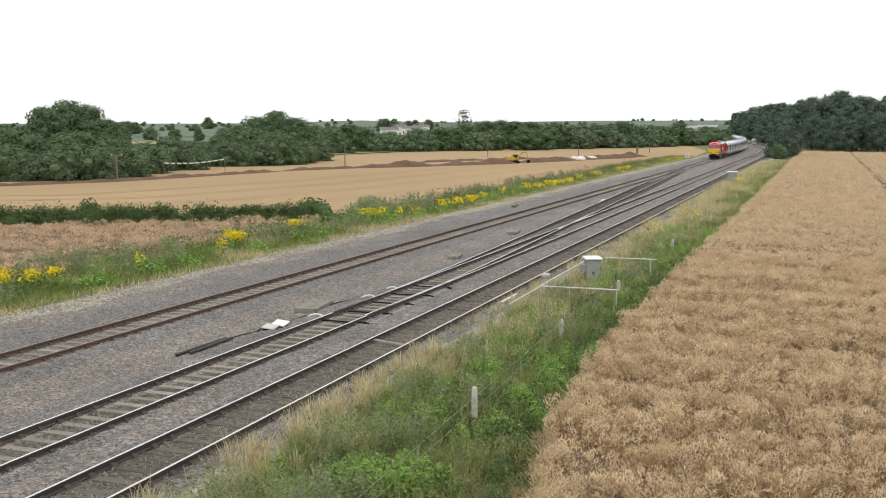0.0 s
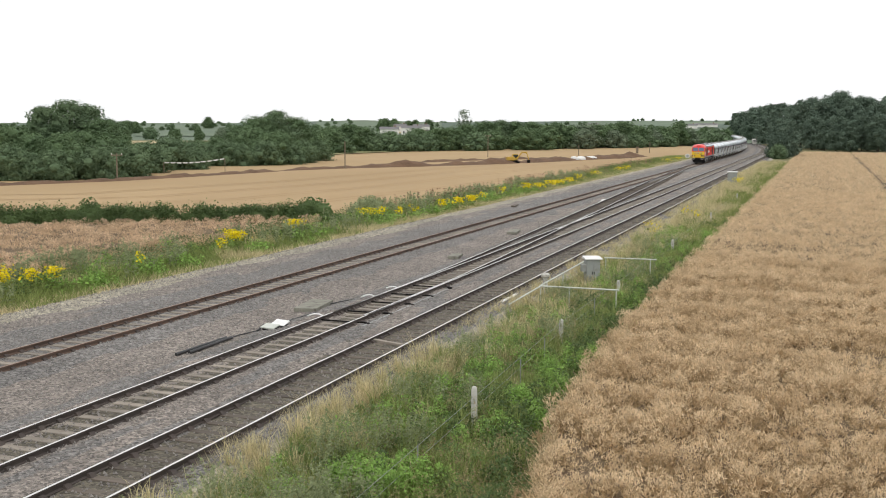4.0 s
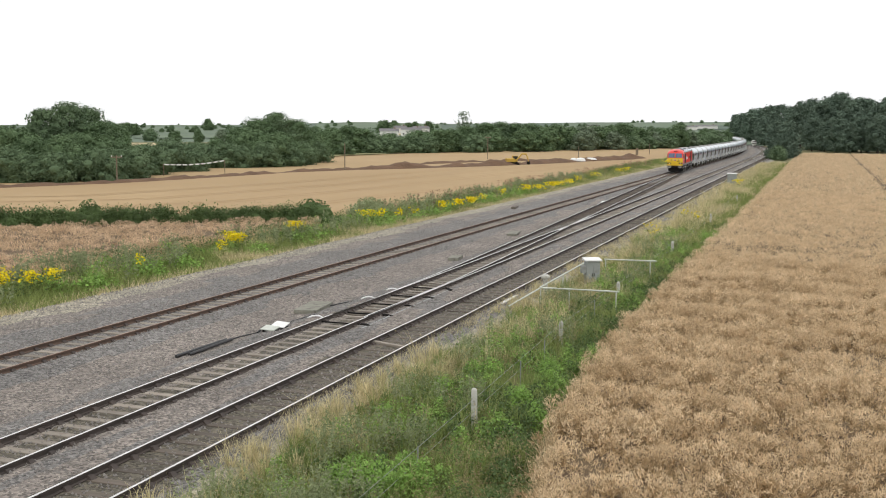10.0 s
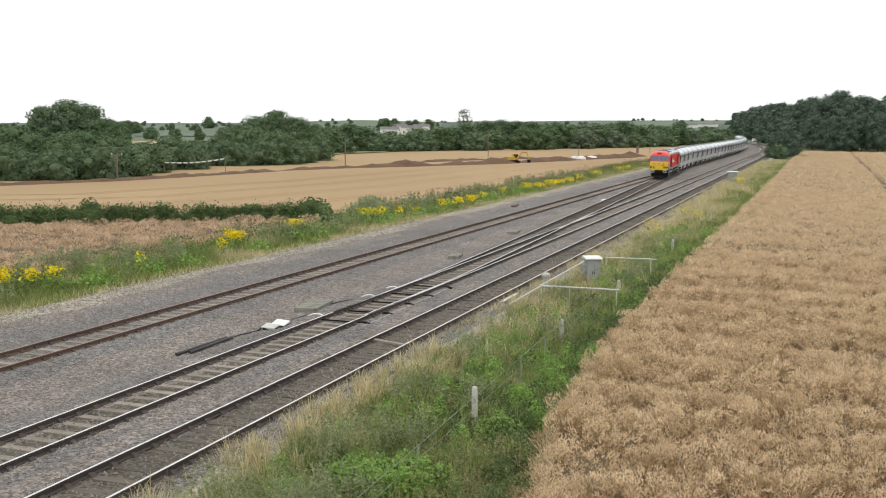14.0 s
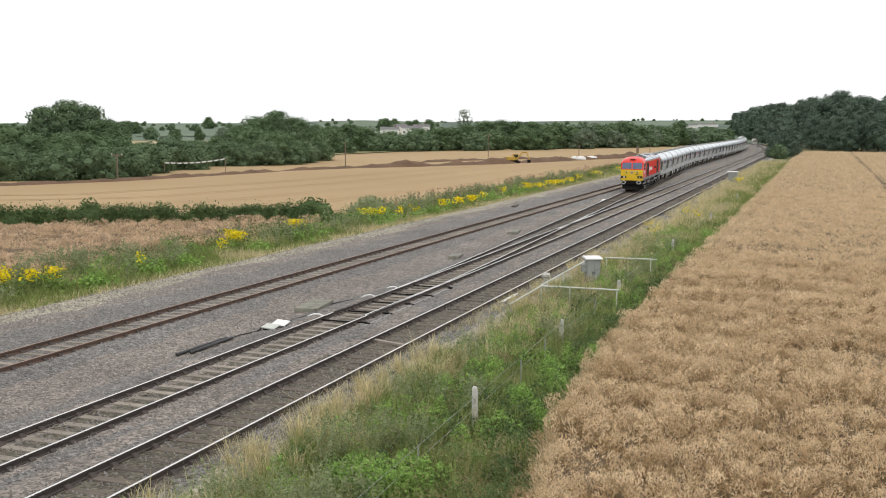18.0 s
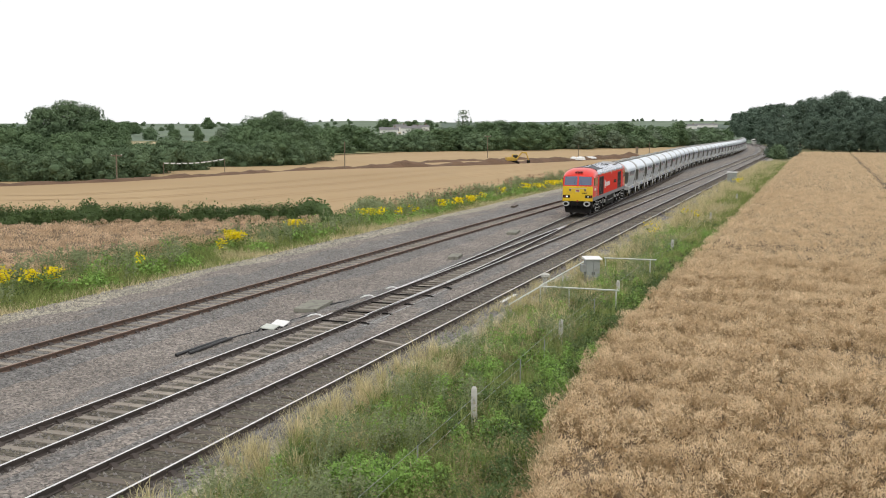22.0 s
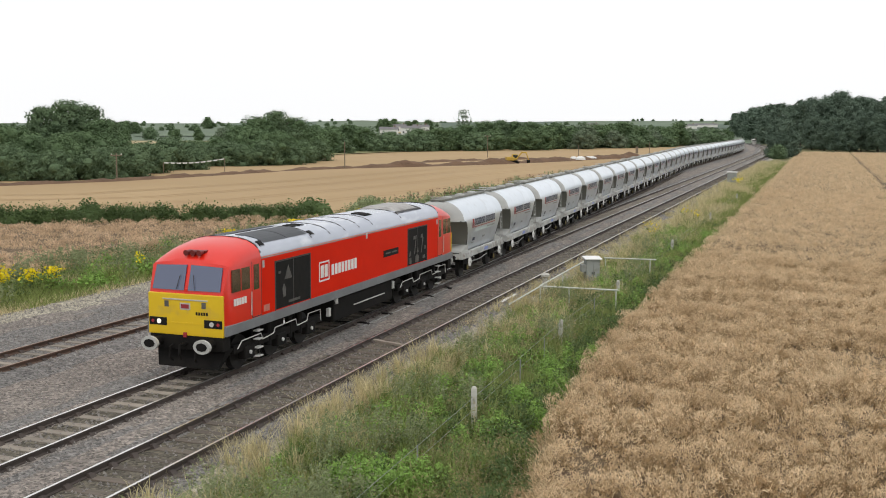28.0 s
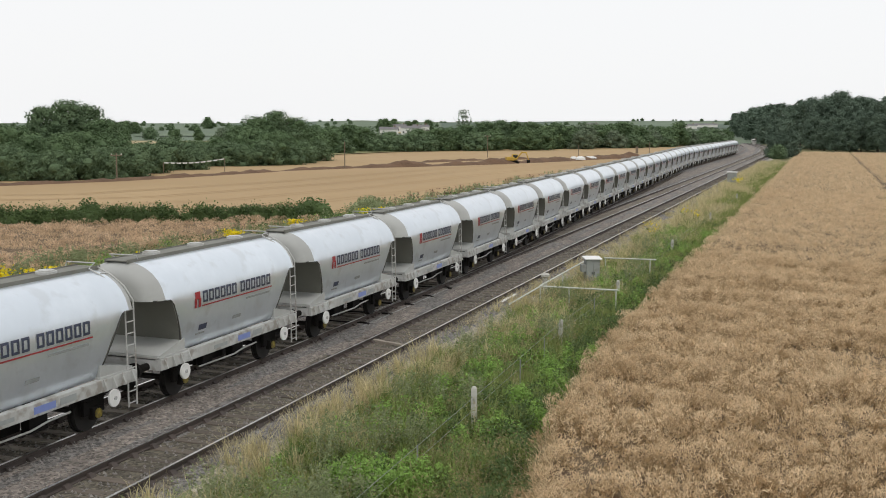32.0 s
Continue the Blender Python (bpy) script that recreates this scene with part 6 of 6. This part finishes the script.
belt([("willow", -60, 175, 7.6), ("broad", 0, 180, 7.6), ("round", 30, 168, 7.0), ("tall", 82, 176, 10.0), ("broad", 60, 163, 6.5), ("round", 110, 160, 6.5), ("tall", 125, 180, 11.4), ("tall", 160, 184, 11.2), ("round", 150, 166, 6.8),
      ("broad", 185, 178, 8.4), ("bush", 15, 158, 4.2), ("bush", 100, 156, 4.0), ("bush", 170, 158, 4.6), ("bush", 45, 157, 3.6), ("round", 215, 172, 5.6), ("bush", 235, 166, 4.4), ("bush", 262, 176, 4.5), ("bush", 200, 164, 4.4), ("round", 250, 190, 4.4),
      ("bush", 300, 190, 5.0), ("bush", 330, 196, 4.6), ("bush", 280, 186, 4.0), ("bush", 360, 205, 4.5), ("round", 385, 215, 5.2), ("bush", 345, 190, 3.4), ("bush", 400, 206, 4.6), ("round", 350, 225, 4.4)])
belt([("broad", 425, 228, 8.2), ("broad", 460, 225, 9.8), ("tall", 490, 228, 10.6), ("broad", 520, 232, 10.2), ("round", 445, 214, 6.4), ("round", 500, 216, 6.6), ("bush", 425, 206, 4.2), ("bush", 470, 208, 4.0), ("bush", 535, 222, 4.4), ("round", 550, 238, 7.0),
      ("round", 480, 212, 6.0), ("bush", 560, 234, 4.2), ("bush", 515, 214, 3.8), ("round", 585, 300, 6.6), ("broad", 615, 318, 8.0), ("bush", 600, 300, 4.4), ("round", 640, 320, 7.2), ("bush", 655, 318, 4.6), ("bush", 680, 322, 4.6), ("bush", 705, 325, 4.6),
      ("bush", 728, 328, 5.0), ("bush", 752, 330, 5.2), ("round", 775, 335, 6.6), ("round", 800, 340, 7.0), ("broad", 825, 345, 8.2), ("bush", 840, 336, 5.0), ("willow", 664, 335, 5.4), ("round", 690, 345, 6.0), ("round", 740, 350, 6.2)])
belt([("broad", 860, 360, 10.0), ("tall", 885, 365, 10.6), ("broad", 910, 368, 10.2), ("broad", 940, 372, 10.0), ("round", 870, 345, 6.0), ("round", 925, 350, 7.0), ("round", 965, 378, 8.6), ("broad", 985, 385, 9.2), ("round", 1005, 388, 8.0), ("willow", 1030, 395, 8.0),
      ("broad", 1050, 400, 8.4), ("round", 1075, 410, 8.2), ("broad", 1100, 415, 9.4), ("willow", 1030, 380, 6.6), ("round", 950, 355, 6.4), ("willow", 1085, 400, 6.2), ("round", 1125, 425, 8.4), ("willow", 1150, 436, 7.0), ("round", 1175, 446, 8.0), ("broad", 1197, 455, 10.4),
      ("bush", 1120, 408, 4.6), ("bush", 1145, 420, 4.2), ("willow", 1215, 470, 6.8), ("bush", 1232, 480, 4.6), ("bush", 1250, 490, 4.8), ("willow", 1265, 510, 5.2), ("bush", 1180, 432, 4.2)])
# the wood on the far right, round the outside of the bend
belt([("wood_b", 1296, 690, 13.5), ("wood_b", 1310, 660, 15.5), ("wood_a", 1326, 620, 18.5), ("wood_b", 1342, 590, 18.0), ("wood_a", 1358, 540, 18.2), ("wood_c", 1376, 500, 18.4), ("wood_b", 1394, 470, 16.6), ("wood_a", 1330, 585, 15.0), ("wood_b", 1350, 520, 13.5),
      ("wood_a", 1412, 440, 19.0), ("wood_c", 1430, 450, 20.3), ("wood_b", 1448, 420, 17.9), ("wood_a", 1462, 440, 19.7), ("wood_c", 1480, 425, 19.9), ("wood_b", 1497, 400, 17.9), ("wood_c", 1512, 415, 20.8), ("wood_a", 1530, 410, 20.6), ("wood_b", 1548, 395, 17.6),
      ("wood_c", 1566, 405, 19.7), ("wood_a", 1585, 400, 19.0), ("wood_b", 1606, 400, 18.6), ("wood_b", 1475, 388, 11.9), ("wood_a", 1520, 384, 13.0), ("wood_b", 1455, 396, 10.2), ("wood_b", 1500, 382, 11.3), ("wood_a", 1550, 380, 12.4), ("wood_b", 1576, 378, 11.9), ("wood_b", 1433, 410, 11.3)], "far wood")
belt([("wood_b", 1372, 292, 10.2), ("wood_b", 1388, 291, 10.0), ("bush", 1374, 282, 3.4), ("wood_b", 1380, 288, 8.6)], "far wood")

# a second row closes the belt behind the field
row_rng = random.Random(3)
for px in range(568, 1290, 17):
    d = float(np.interp(px, [560, 620, 850, 1000, 1290], [300, 345, 390, 430, 520])) + row_rng.uniform(0, 40)
    belt([(row_rng.choice(("round", "broad", "willow", "bush")), px + row_rng.uniform(-6, 6), d, row_rng.uniform(4.6, 7.0) * (0.58 if 622 < px < 770 else 1.0))])
for px in range(880, 1290, 11):
    d = float(np.interp(px, [850, 1000, 1290], [352, 392, 505])) + row_rng.uniform(-6, 14)
    belt([("bush", px + row_rng.uniform(-4, 4), d, row_rng.uniform(3.4, 4.8))])
for px in range(-40, 420, 20):
    belt([(row_rng.choice(("round", "bush", "willow")), px + row_rng.uniform(-8, 8), row_rng.uniform(195, 250), row_rng.uniform(4.2, 6.2) * (0.68 if px > 190 else 1.0))])
# belts further up the slopes, and skyline trees
far_rng = random.Random(23)
for d, h0, h1, px0, px1, step in ((520, 4.0, 6.0, -40, 1290, 34), (640, 4.0, 6.5, -20, 1300, 44), (800, 2.6, 4.2, 0, 1300, 20), (1000, 2.4, 3.8, 10, 1300, 18), (1280, 1.6, 3.2, -20, 860, 8), (1280, 1.6, 3.2, 1120, 1300, 8)):
    px = px0
    while px < px1:
        if far_rng.random() < (0.85 if d < 700 else 0.55 + 0.4 * math.sin(px * 0.02 + d)) and not 625 < px < 770:
            belt([(far_rng.choice(("bush",) if d > 700 else ("round", "broad", "bush", "willow")), px + far_rng.uniform(-10, 10), d * far_rng.uniform(0.94, 1.06), far_rng.uniform(h0, h1))], "hillside trees")
        px += step * far_rng.uniform(0.7, 1.3)
belt([("round", 370, 900, 9), ("round", 682, 760, 9.5), ("round", 697, 770, 8.5), ("round", 675, 780, 8.0), ("round", 722, 800, 8.0), ("round", 734, 800, 8.8), ("round", 758, 820, 8.0), ("sparse", 818, 350, 12.6), ("round", 210, 700, 8.0), ("round", 225, 705, 8.4), ("round", 240, 710, 8.0)], "skyline trees")

M_RENDER = mat("pale_house_wall", (0.78, 0.76, 0.72), (0.68, 0.66, 0.62), 0.4, 0.9)
M_BRICK = mat("brown_brick_wall", (0.30, 0.20, 0.15), (0.24, 0.16, 0.12), 0.6, 0.9)
M_SLATE = mat("grey_slate_roof", (0.19, 0.18, 0.18), (0.14, 0.135, 0.135), 0.6, 0.8)
M_PANE = glass("house_window_glass", (0.03, 0.035, 0.04))


def house(px, d, w, dep, h, roof, material, turn, label, name="house"):
    x, y = view(px / 1568, d)
    t = thing(name, label, name, pose(x, y, terrain(x, y), 0, 0, turn), "houses on the hill")
    part("wall", box(B(), -w / 2, w / 2, -dep / 2, dep / 2, -0.5, h), material, t)
    bm = B()
    loft(bm, [[(s * (w / 2 + 0.3), -dep / 2 - 0.4, h), (s * (w / 2 + 0.3), dep / 2 + 0.4, h), (s * (w / 2 + 0.3), 0, h + roof)] for s in (-1, 1)])
    rf = part("roof", bm, M_RENDER if name == "hut" else M_SLATE, t, "pitched roof")
    part("chimney", box(B(), w * 0.28, w * 0.28 + 0.7, -0.4, 0.4, h + roof * 0.5, h + roof + 0.9), M_BRICK, rf)
    n = 0 if name == "barn" else max(2, int(w / 3))
    for i in range(n):
        for z in ((0.9, 2.1), (3.5, 4.6)) if h > 4.6 else ((0.9, 2.1),):
            xx = -w / 2 + w * (i + 0.5) / n
            wd = part("window", box(B(), xx - 0.6, xx + 0.6, -dep / 2 - 0.06, -dep / 2 + 0.1, z[0], z[1]), M_RENDER, t)
            part("pane", box(B(), xx - 0.5, xx + 0.5, -dep / 2 - 0.08, -dep / 2 - 0.05, z[0] + 0.1, z[1] - 0.1), M_PANE, wd)
    return t


house(688, 640, 11, 7, 4.2, 1.5, M_RENDER, 24, "pale rendered house among trees on the hill")
house(727, 700, 13, 7, 4.2, 1.5, M_RENDER, 20, "pale rendered house among trees on the hill")
house(744, 740, 11, 7, 4.4, 1.6, M_RENDER, 30, "pale rendered house among trees on the hill")
house(706, 760, 10, 7, 4.0, 1.8, M_RENDER, 12, "pale rendered house among trees on the hill")
house(1212, 900, 16, 9, 2.4, 1.0, M_RENDER, 5, "long pale farm building on the far hill", "barn")
house(1246, 930, 18, 9, 2.4, 1.0, M_RENDER, 8, "long pale farm building on the far hill", "barn")
house(1046, 950, 10, 7, 2.2, 1.0, M_RENDER, 12, "long pale farm building on the far hill", "barn")
house(1331, 520, 1.6, 1.6, 1.3, 1.2, M_RENDER, 10, "small white lineside hut beside the bend", "hut")

# hillside fields in other colours
M_MEADOW = mat("pale_green_meadow", (0.125, 0.165, 0.10), (0.095, 0.135, 0.085), 0.01, 0.95, fine=12)
M_STUBBLE = mat("far_stubble", (0.46, 0.36, 0.20), (0.38, 0.30, 0.16), 0.01, 0.95, fine=12)
M_PASTURE = mat("dark_pasture", (0.085, 0.12, 0.08), (0.065, 0.10, 0.07), 0.01, 0.95, fine=12)
for nm, p0, p1, d0, d1, mt, lab in (("hill_meadow", 240, 400, 620, 1150, M_MEADOW, "pale green meadow on the far hillside"), ("hill_stubble", 235, 300, 330, 480, M_STUBBLE, "small golden stubble field between the trees"), ("hill_meadow", 420, 560, 700, 1250, M_PASTURE, "dark green pasture on the far hillside"),
                                    ("hill_meadow", 600, 690, 560, 1200, M_MEADOW, "pale green meadow on the far hillside"), ("hill_stubble", 700, 752, 720, 980, M_STUBBLE, "small golden field below the skyline"), ("hill_meadow", 780, 980, 620, 1250, M_PASTURE, "dark green pasture on the far hillside"),
                                    ("hill_meadow", 1000, 1130, 650, 1250, M_MEADOW, "pale green meadow on the far hillside"), ("hill_meadow", 1200, 1285, 900, 1060, M_PASTURE, "dark green pasture on the far hillside"), ("hill_meadow", -60, 200, 500, 1150, M_PASTURE, "dark green pasture on the far hillside")):
    a = [view(p0 / 1568, d0 + (d1 - d0) * i / 12) for i in range(13)]
    b = [view(p1 / 1568, d0 + (d1 - d0) * i / 12) for i in range(13)]
    field(nm, a, b, 24, 16, 0.35, mt, lab)

# dug trench: spoil ridges across the wheat
def ridge(line, h, w, seed, label):
    n = int(sum((Vector(b) - Vector(a)).length for a, b in zip(line, line[1:])) / 1.2)
    bm = B()
    rings = []
    for i in range(n + 1):
        q = along(line, i / n)
        nx = along(line, min(1, (i + 1) / n)) - along(line, max(0, (i - 1) / n))
        d = Vector((-nx.y, nx.x)).normalized()
        k = 0.55 + 0.75 * noise.noise(Vector((i * 0.14, seed, 0))) + 0.3 * noise.noise(Vector((i * 0.6, seed, 3)))
        k = max(0.18, k) * min(1.0, 0.1 + i / 3, 0.1 + (n - i) / 3)
        z = terrain(q.x, q.y)
        rings.append([(q.x + d.x * w * s, q.y + d.y * w * s, z - 0.1 + (h * k * (1 - abs(s) ** 1.5) + 0.08 * noise.noise(Vector((i * 0.9, s * 3, seed)))) if abs(s) < 1 else z - 0.1) for s in (-1, -0.7, -0.35, 0, 0.35, 0.7, 1)])
    loft(bm, rings, close=False)
    return tagged(new("spoil_ridge", finish("spoil_ridge", bm, M_SOIL, True)), label, "spoil heap", kind="structure")


ridge([(-112, 84), (-96.8, 107), (-91, 122), (-88, 143), (-85.3, 164), (-80, 180)], 0.95, 1.9, 1.0, "low dark ridge of dug soil across the field")
ridge([(-81, 178), (-74, 192), (-66, 208), (-60, 225), (-55, 246), (-50, 270), (-45, 290)], 1.6, 2.8, 2.0, "high brown ridge of dug soil across the field")
ridge([(-79, 198), (-80, 214), (-76, 228), (-70, 240), (-62, 256)], 0.9, 2.2, 4.0, "brown spoil heap beside the trench")
ridge([(-56, 244), (-50, 262), (-46, 276)], 1.5, 2.6, 6.0, "brown spoil heap beside the trench")

# poles, height-warning bunting, digger, sheeting and sign
def pole(px, d, h, arm=True):
    x, y = view(px / 1568, d)
    t = thing("telegraph_pole", "slim brown timber pole with a cross-arm" if arm else "slim brown timber pole", "pole", pose(x, y, terrain(x, y), 0, 0, 35), "field poles")
    part("shaft", rod(B(), (0, 0, -0.3), (0, 0, h), 0.11, 8, 0.085), M_WOODPOLE, t)
    if arm:
        a = part("cross_arm", box(B(), -0.75, 0.75, -0.06, 0.06, h - 0.35, h - 0.2), M_WOODPOLE, t)
        for s in (-0.65, 0.65):
            part("insulator", rod(B(), (s, 0, h - 0.2), (s, 0, h - 0.02), 0.05, 8), M_WHITE, a)


for px, d, h, arm in ((207, 153, 3.8, True), (610, 192, 4.9, False), (862, 266, 5.6, True), (1022, 262, 3.4, False), (1147, 330, 3.2, False)):
    pole(px, d, h, arm)


def bunting(rows, label):
    """Two or more posts with a sagging white line of flags."""
    pts = [view(px / 1568, d) + (h,) for px, d, h in rows]
    o = pts[0]
    z0 = terrain(o[0], o[1])
    t = thing("warning_bunting", label, "bunting", pose(o[0], o[1], z0), "height warnings")
    for x, y, h in pts:
        part("post", rod(B(), (x - o[0], y - o[1], -0.2), (x - o[0], y - o[1], h), 0.06, 8), M_WOODPOLE, t)
    for a, b in zip(pts, pts[1:]):
        n = 10
        line = [(a[0] + (b[0] - a[0]) * k / n - o[0], a[1] + (b[1] - a[1]) * k / n - o[1], a[2] + (b[2] - a[2]) * k / n - 0.3 * math.sin(math.pi * k / n)) for k in range(n + 1)]
        part("line", bent(B(), line, 0.02, 4), M_WHITE, t, "sagging white line")
        for p, q in zip(line, line[1:]):
            m0, m1 = Vector(p).lerp(Vector(q), 0.15), Vector(p).lerp(Vector(q), 0.8)
            bm = B()
            loft(bm, [[c + Vector((0, 0, 0.03)), c + Vector((0.02, 0.02, 0.03)), c + Vector((0.02, 0.02, -0.16)), c + Vector((0, 0, -0.16))] for c in (m0, m1)])
            part("flag", bm, M_WHITE, t)


bunting([(290, 172, 1.9), (398, 172, 2.5)], "timber posts with a sagging line of white flags")
bunting([(627, 330, 1.0), (652, 332, 0.9), (680, 330, 1.3)], "low posts with a sagging white tape")

x, y = view(906 / 1568, 226)
dg = thing("excavator", "yellow tracked excavator standing by the spoil", "excavator", pose(x, y, terrain(x, y), 0, 0, -62) @ Matrix.Diagonal((0.8, 0.8, 0.8, 1)))
for s in (-1, 1):
    bm = B()
    loft(bm, [[(s * 1.1 + q, yy, zz) for yy, zz in ((-1.6, 0.2), (-1.4, 0.0), (1.4, 0.0), (1.6, 0.2), (1.5, 0.6), (-1.5, 0.6))] for q in (-0.22, 0.22)])
    part("track", bm, M_GEAR, dg)
part("chassis", box(B(), -1.0, 1.0, -1.2, 1.2, 0.5, 0.85, 0.05), M_GEAR, dg)
part("engine_deck", box(B(), -1.2, 1.2, -1.7, 0.3, 0.85, 1.8, 0.12), M_DIGGER, dg)
cb = part("cab", box(B(), -1.15, -0.1, 0.0, 1.4, 0.85, 2.5, 0.1), M_DIGGER, dg)
part("cab_glass", box(B(), -1.17, -0.08, 0.15, 1.42, 1.5, 2.35), M_PANE, cb)
part("boom", bent(B(), [(0.4, 1.0, 1.3), (0.4, 2.4, 3.0), (0.4, 3.6, 2.9)], 0.2, 6), M_DIGGER, dg)
part("dipper", bent(B(), [(0.4, 3.5, 3.1), (0.4, 4.3, 0.9)], 0.15, 6), M_DIGGER, dg)
part("bucket", box(B(), 0.0, 0.8, 3.8, 4.6, 0.2, 1.0, 0.15), M_GEAR, dg)
for px, d, w, h in ((1014, 252, 1.6, 0.4), (1026, 250, 2.4, 0.5), (1043, 258, 3.2, 0.3)):
    x, y = view(px / 1568, d)
    t = thing("plastic_sheeting", "heap of white plastic sheeting on the soil", "sheeting", pose(x, y, terrain(x, y) + 0.55, 0, 0, 20), "white sheeting")
    bm = B()
    loft(bm, [[(w / 2 * k * math.cos(a) * (1 + 0.15 * math.sin(3 * a)), 0.9 * k * math.sin(a), h * z) for a in np.linspace(0, 6.283, 12, endpoint=False)] for k, z in ((1.0, -0.6), (0.9, 0.35), (0.55, 0.8), (0.15, 1.0))])
    part("sheet", bm, M_WHITE, t)
x, y = view(1214 / 1568, 256)
t = thing("round_sign", "round white railway sign on a short post", "sign", pose(x, y, -0.4, 0, 0, 10))
part("post", rod(B(), (0, 0, -0.2), (0, 0, 0.9), 0.04, 8), M_WIRE, t)
part("disc", rod(B(), (0, 0.03, 1.1), (0, -0.03, 1.1), 0.5, 20), M_WHITE, t)
part("disc_centre", rod(B(), (0, -0.03, 1.1), (0, -0.045, 1.1), 0.3, 20), M_GREYMARK, t)
x, y = view(1125 / 1568, 322)
t = thing("brown_post", "stout brown timber post in the field", "post", pose(x, y, terrain(x, y)))
part("shaft", box(B(), -0.35, 0.35, -0.25, 0.25, -0.2, 2.0, 0.05), M_WOODPOLE, t)


def roll_rows(y, r):
    """Poses of a wheelset turning with the train's run, under a right angle from row to row."""
    rows, last = [], None
    for k in range(0, 32 * FPS + 1):
        t = k / FPS
        gone = (front(0) - front(t)) / r
        if last is None or gone - last + (front(t) - front(min(32, t + 1 / FPS))) / r > 1.5 or k == 32 * FPS:
            rows.append((t, pose(0, y, r, math.degrees(gone))))
            last = gone
    return rows


def motions():
    """The train's run: the engine and each wagon along the same way, and their wheelsets turning."""
    times = list(range(0, 33))
    walk(loco, [(t, ride(front(t) + LOCO_LEN / 2, 6.5)) for t in times])
    for k, w in enumerate(train):
        walk(w, [(t, ride(front(t) + LOCO_LEN + SLACK + WAGON_LEN * (k + 0.5), 2.45)) for t in times])
    for v in [loco] + train:
        for ob in v.children:
            if ob.name.startswith("wheelset"):
                walk(ob, roll_rows(ob.location.y, 0.53 if v is loco else 0.46))


motions()
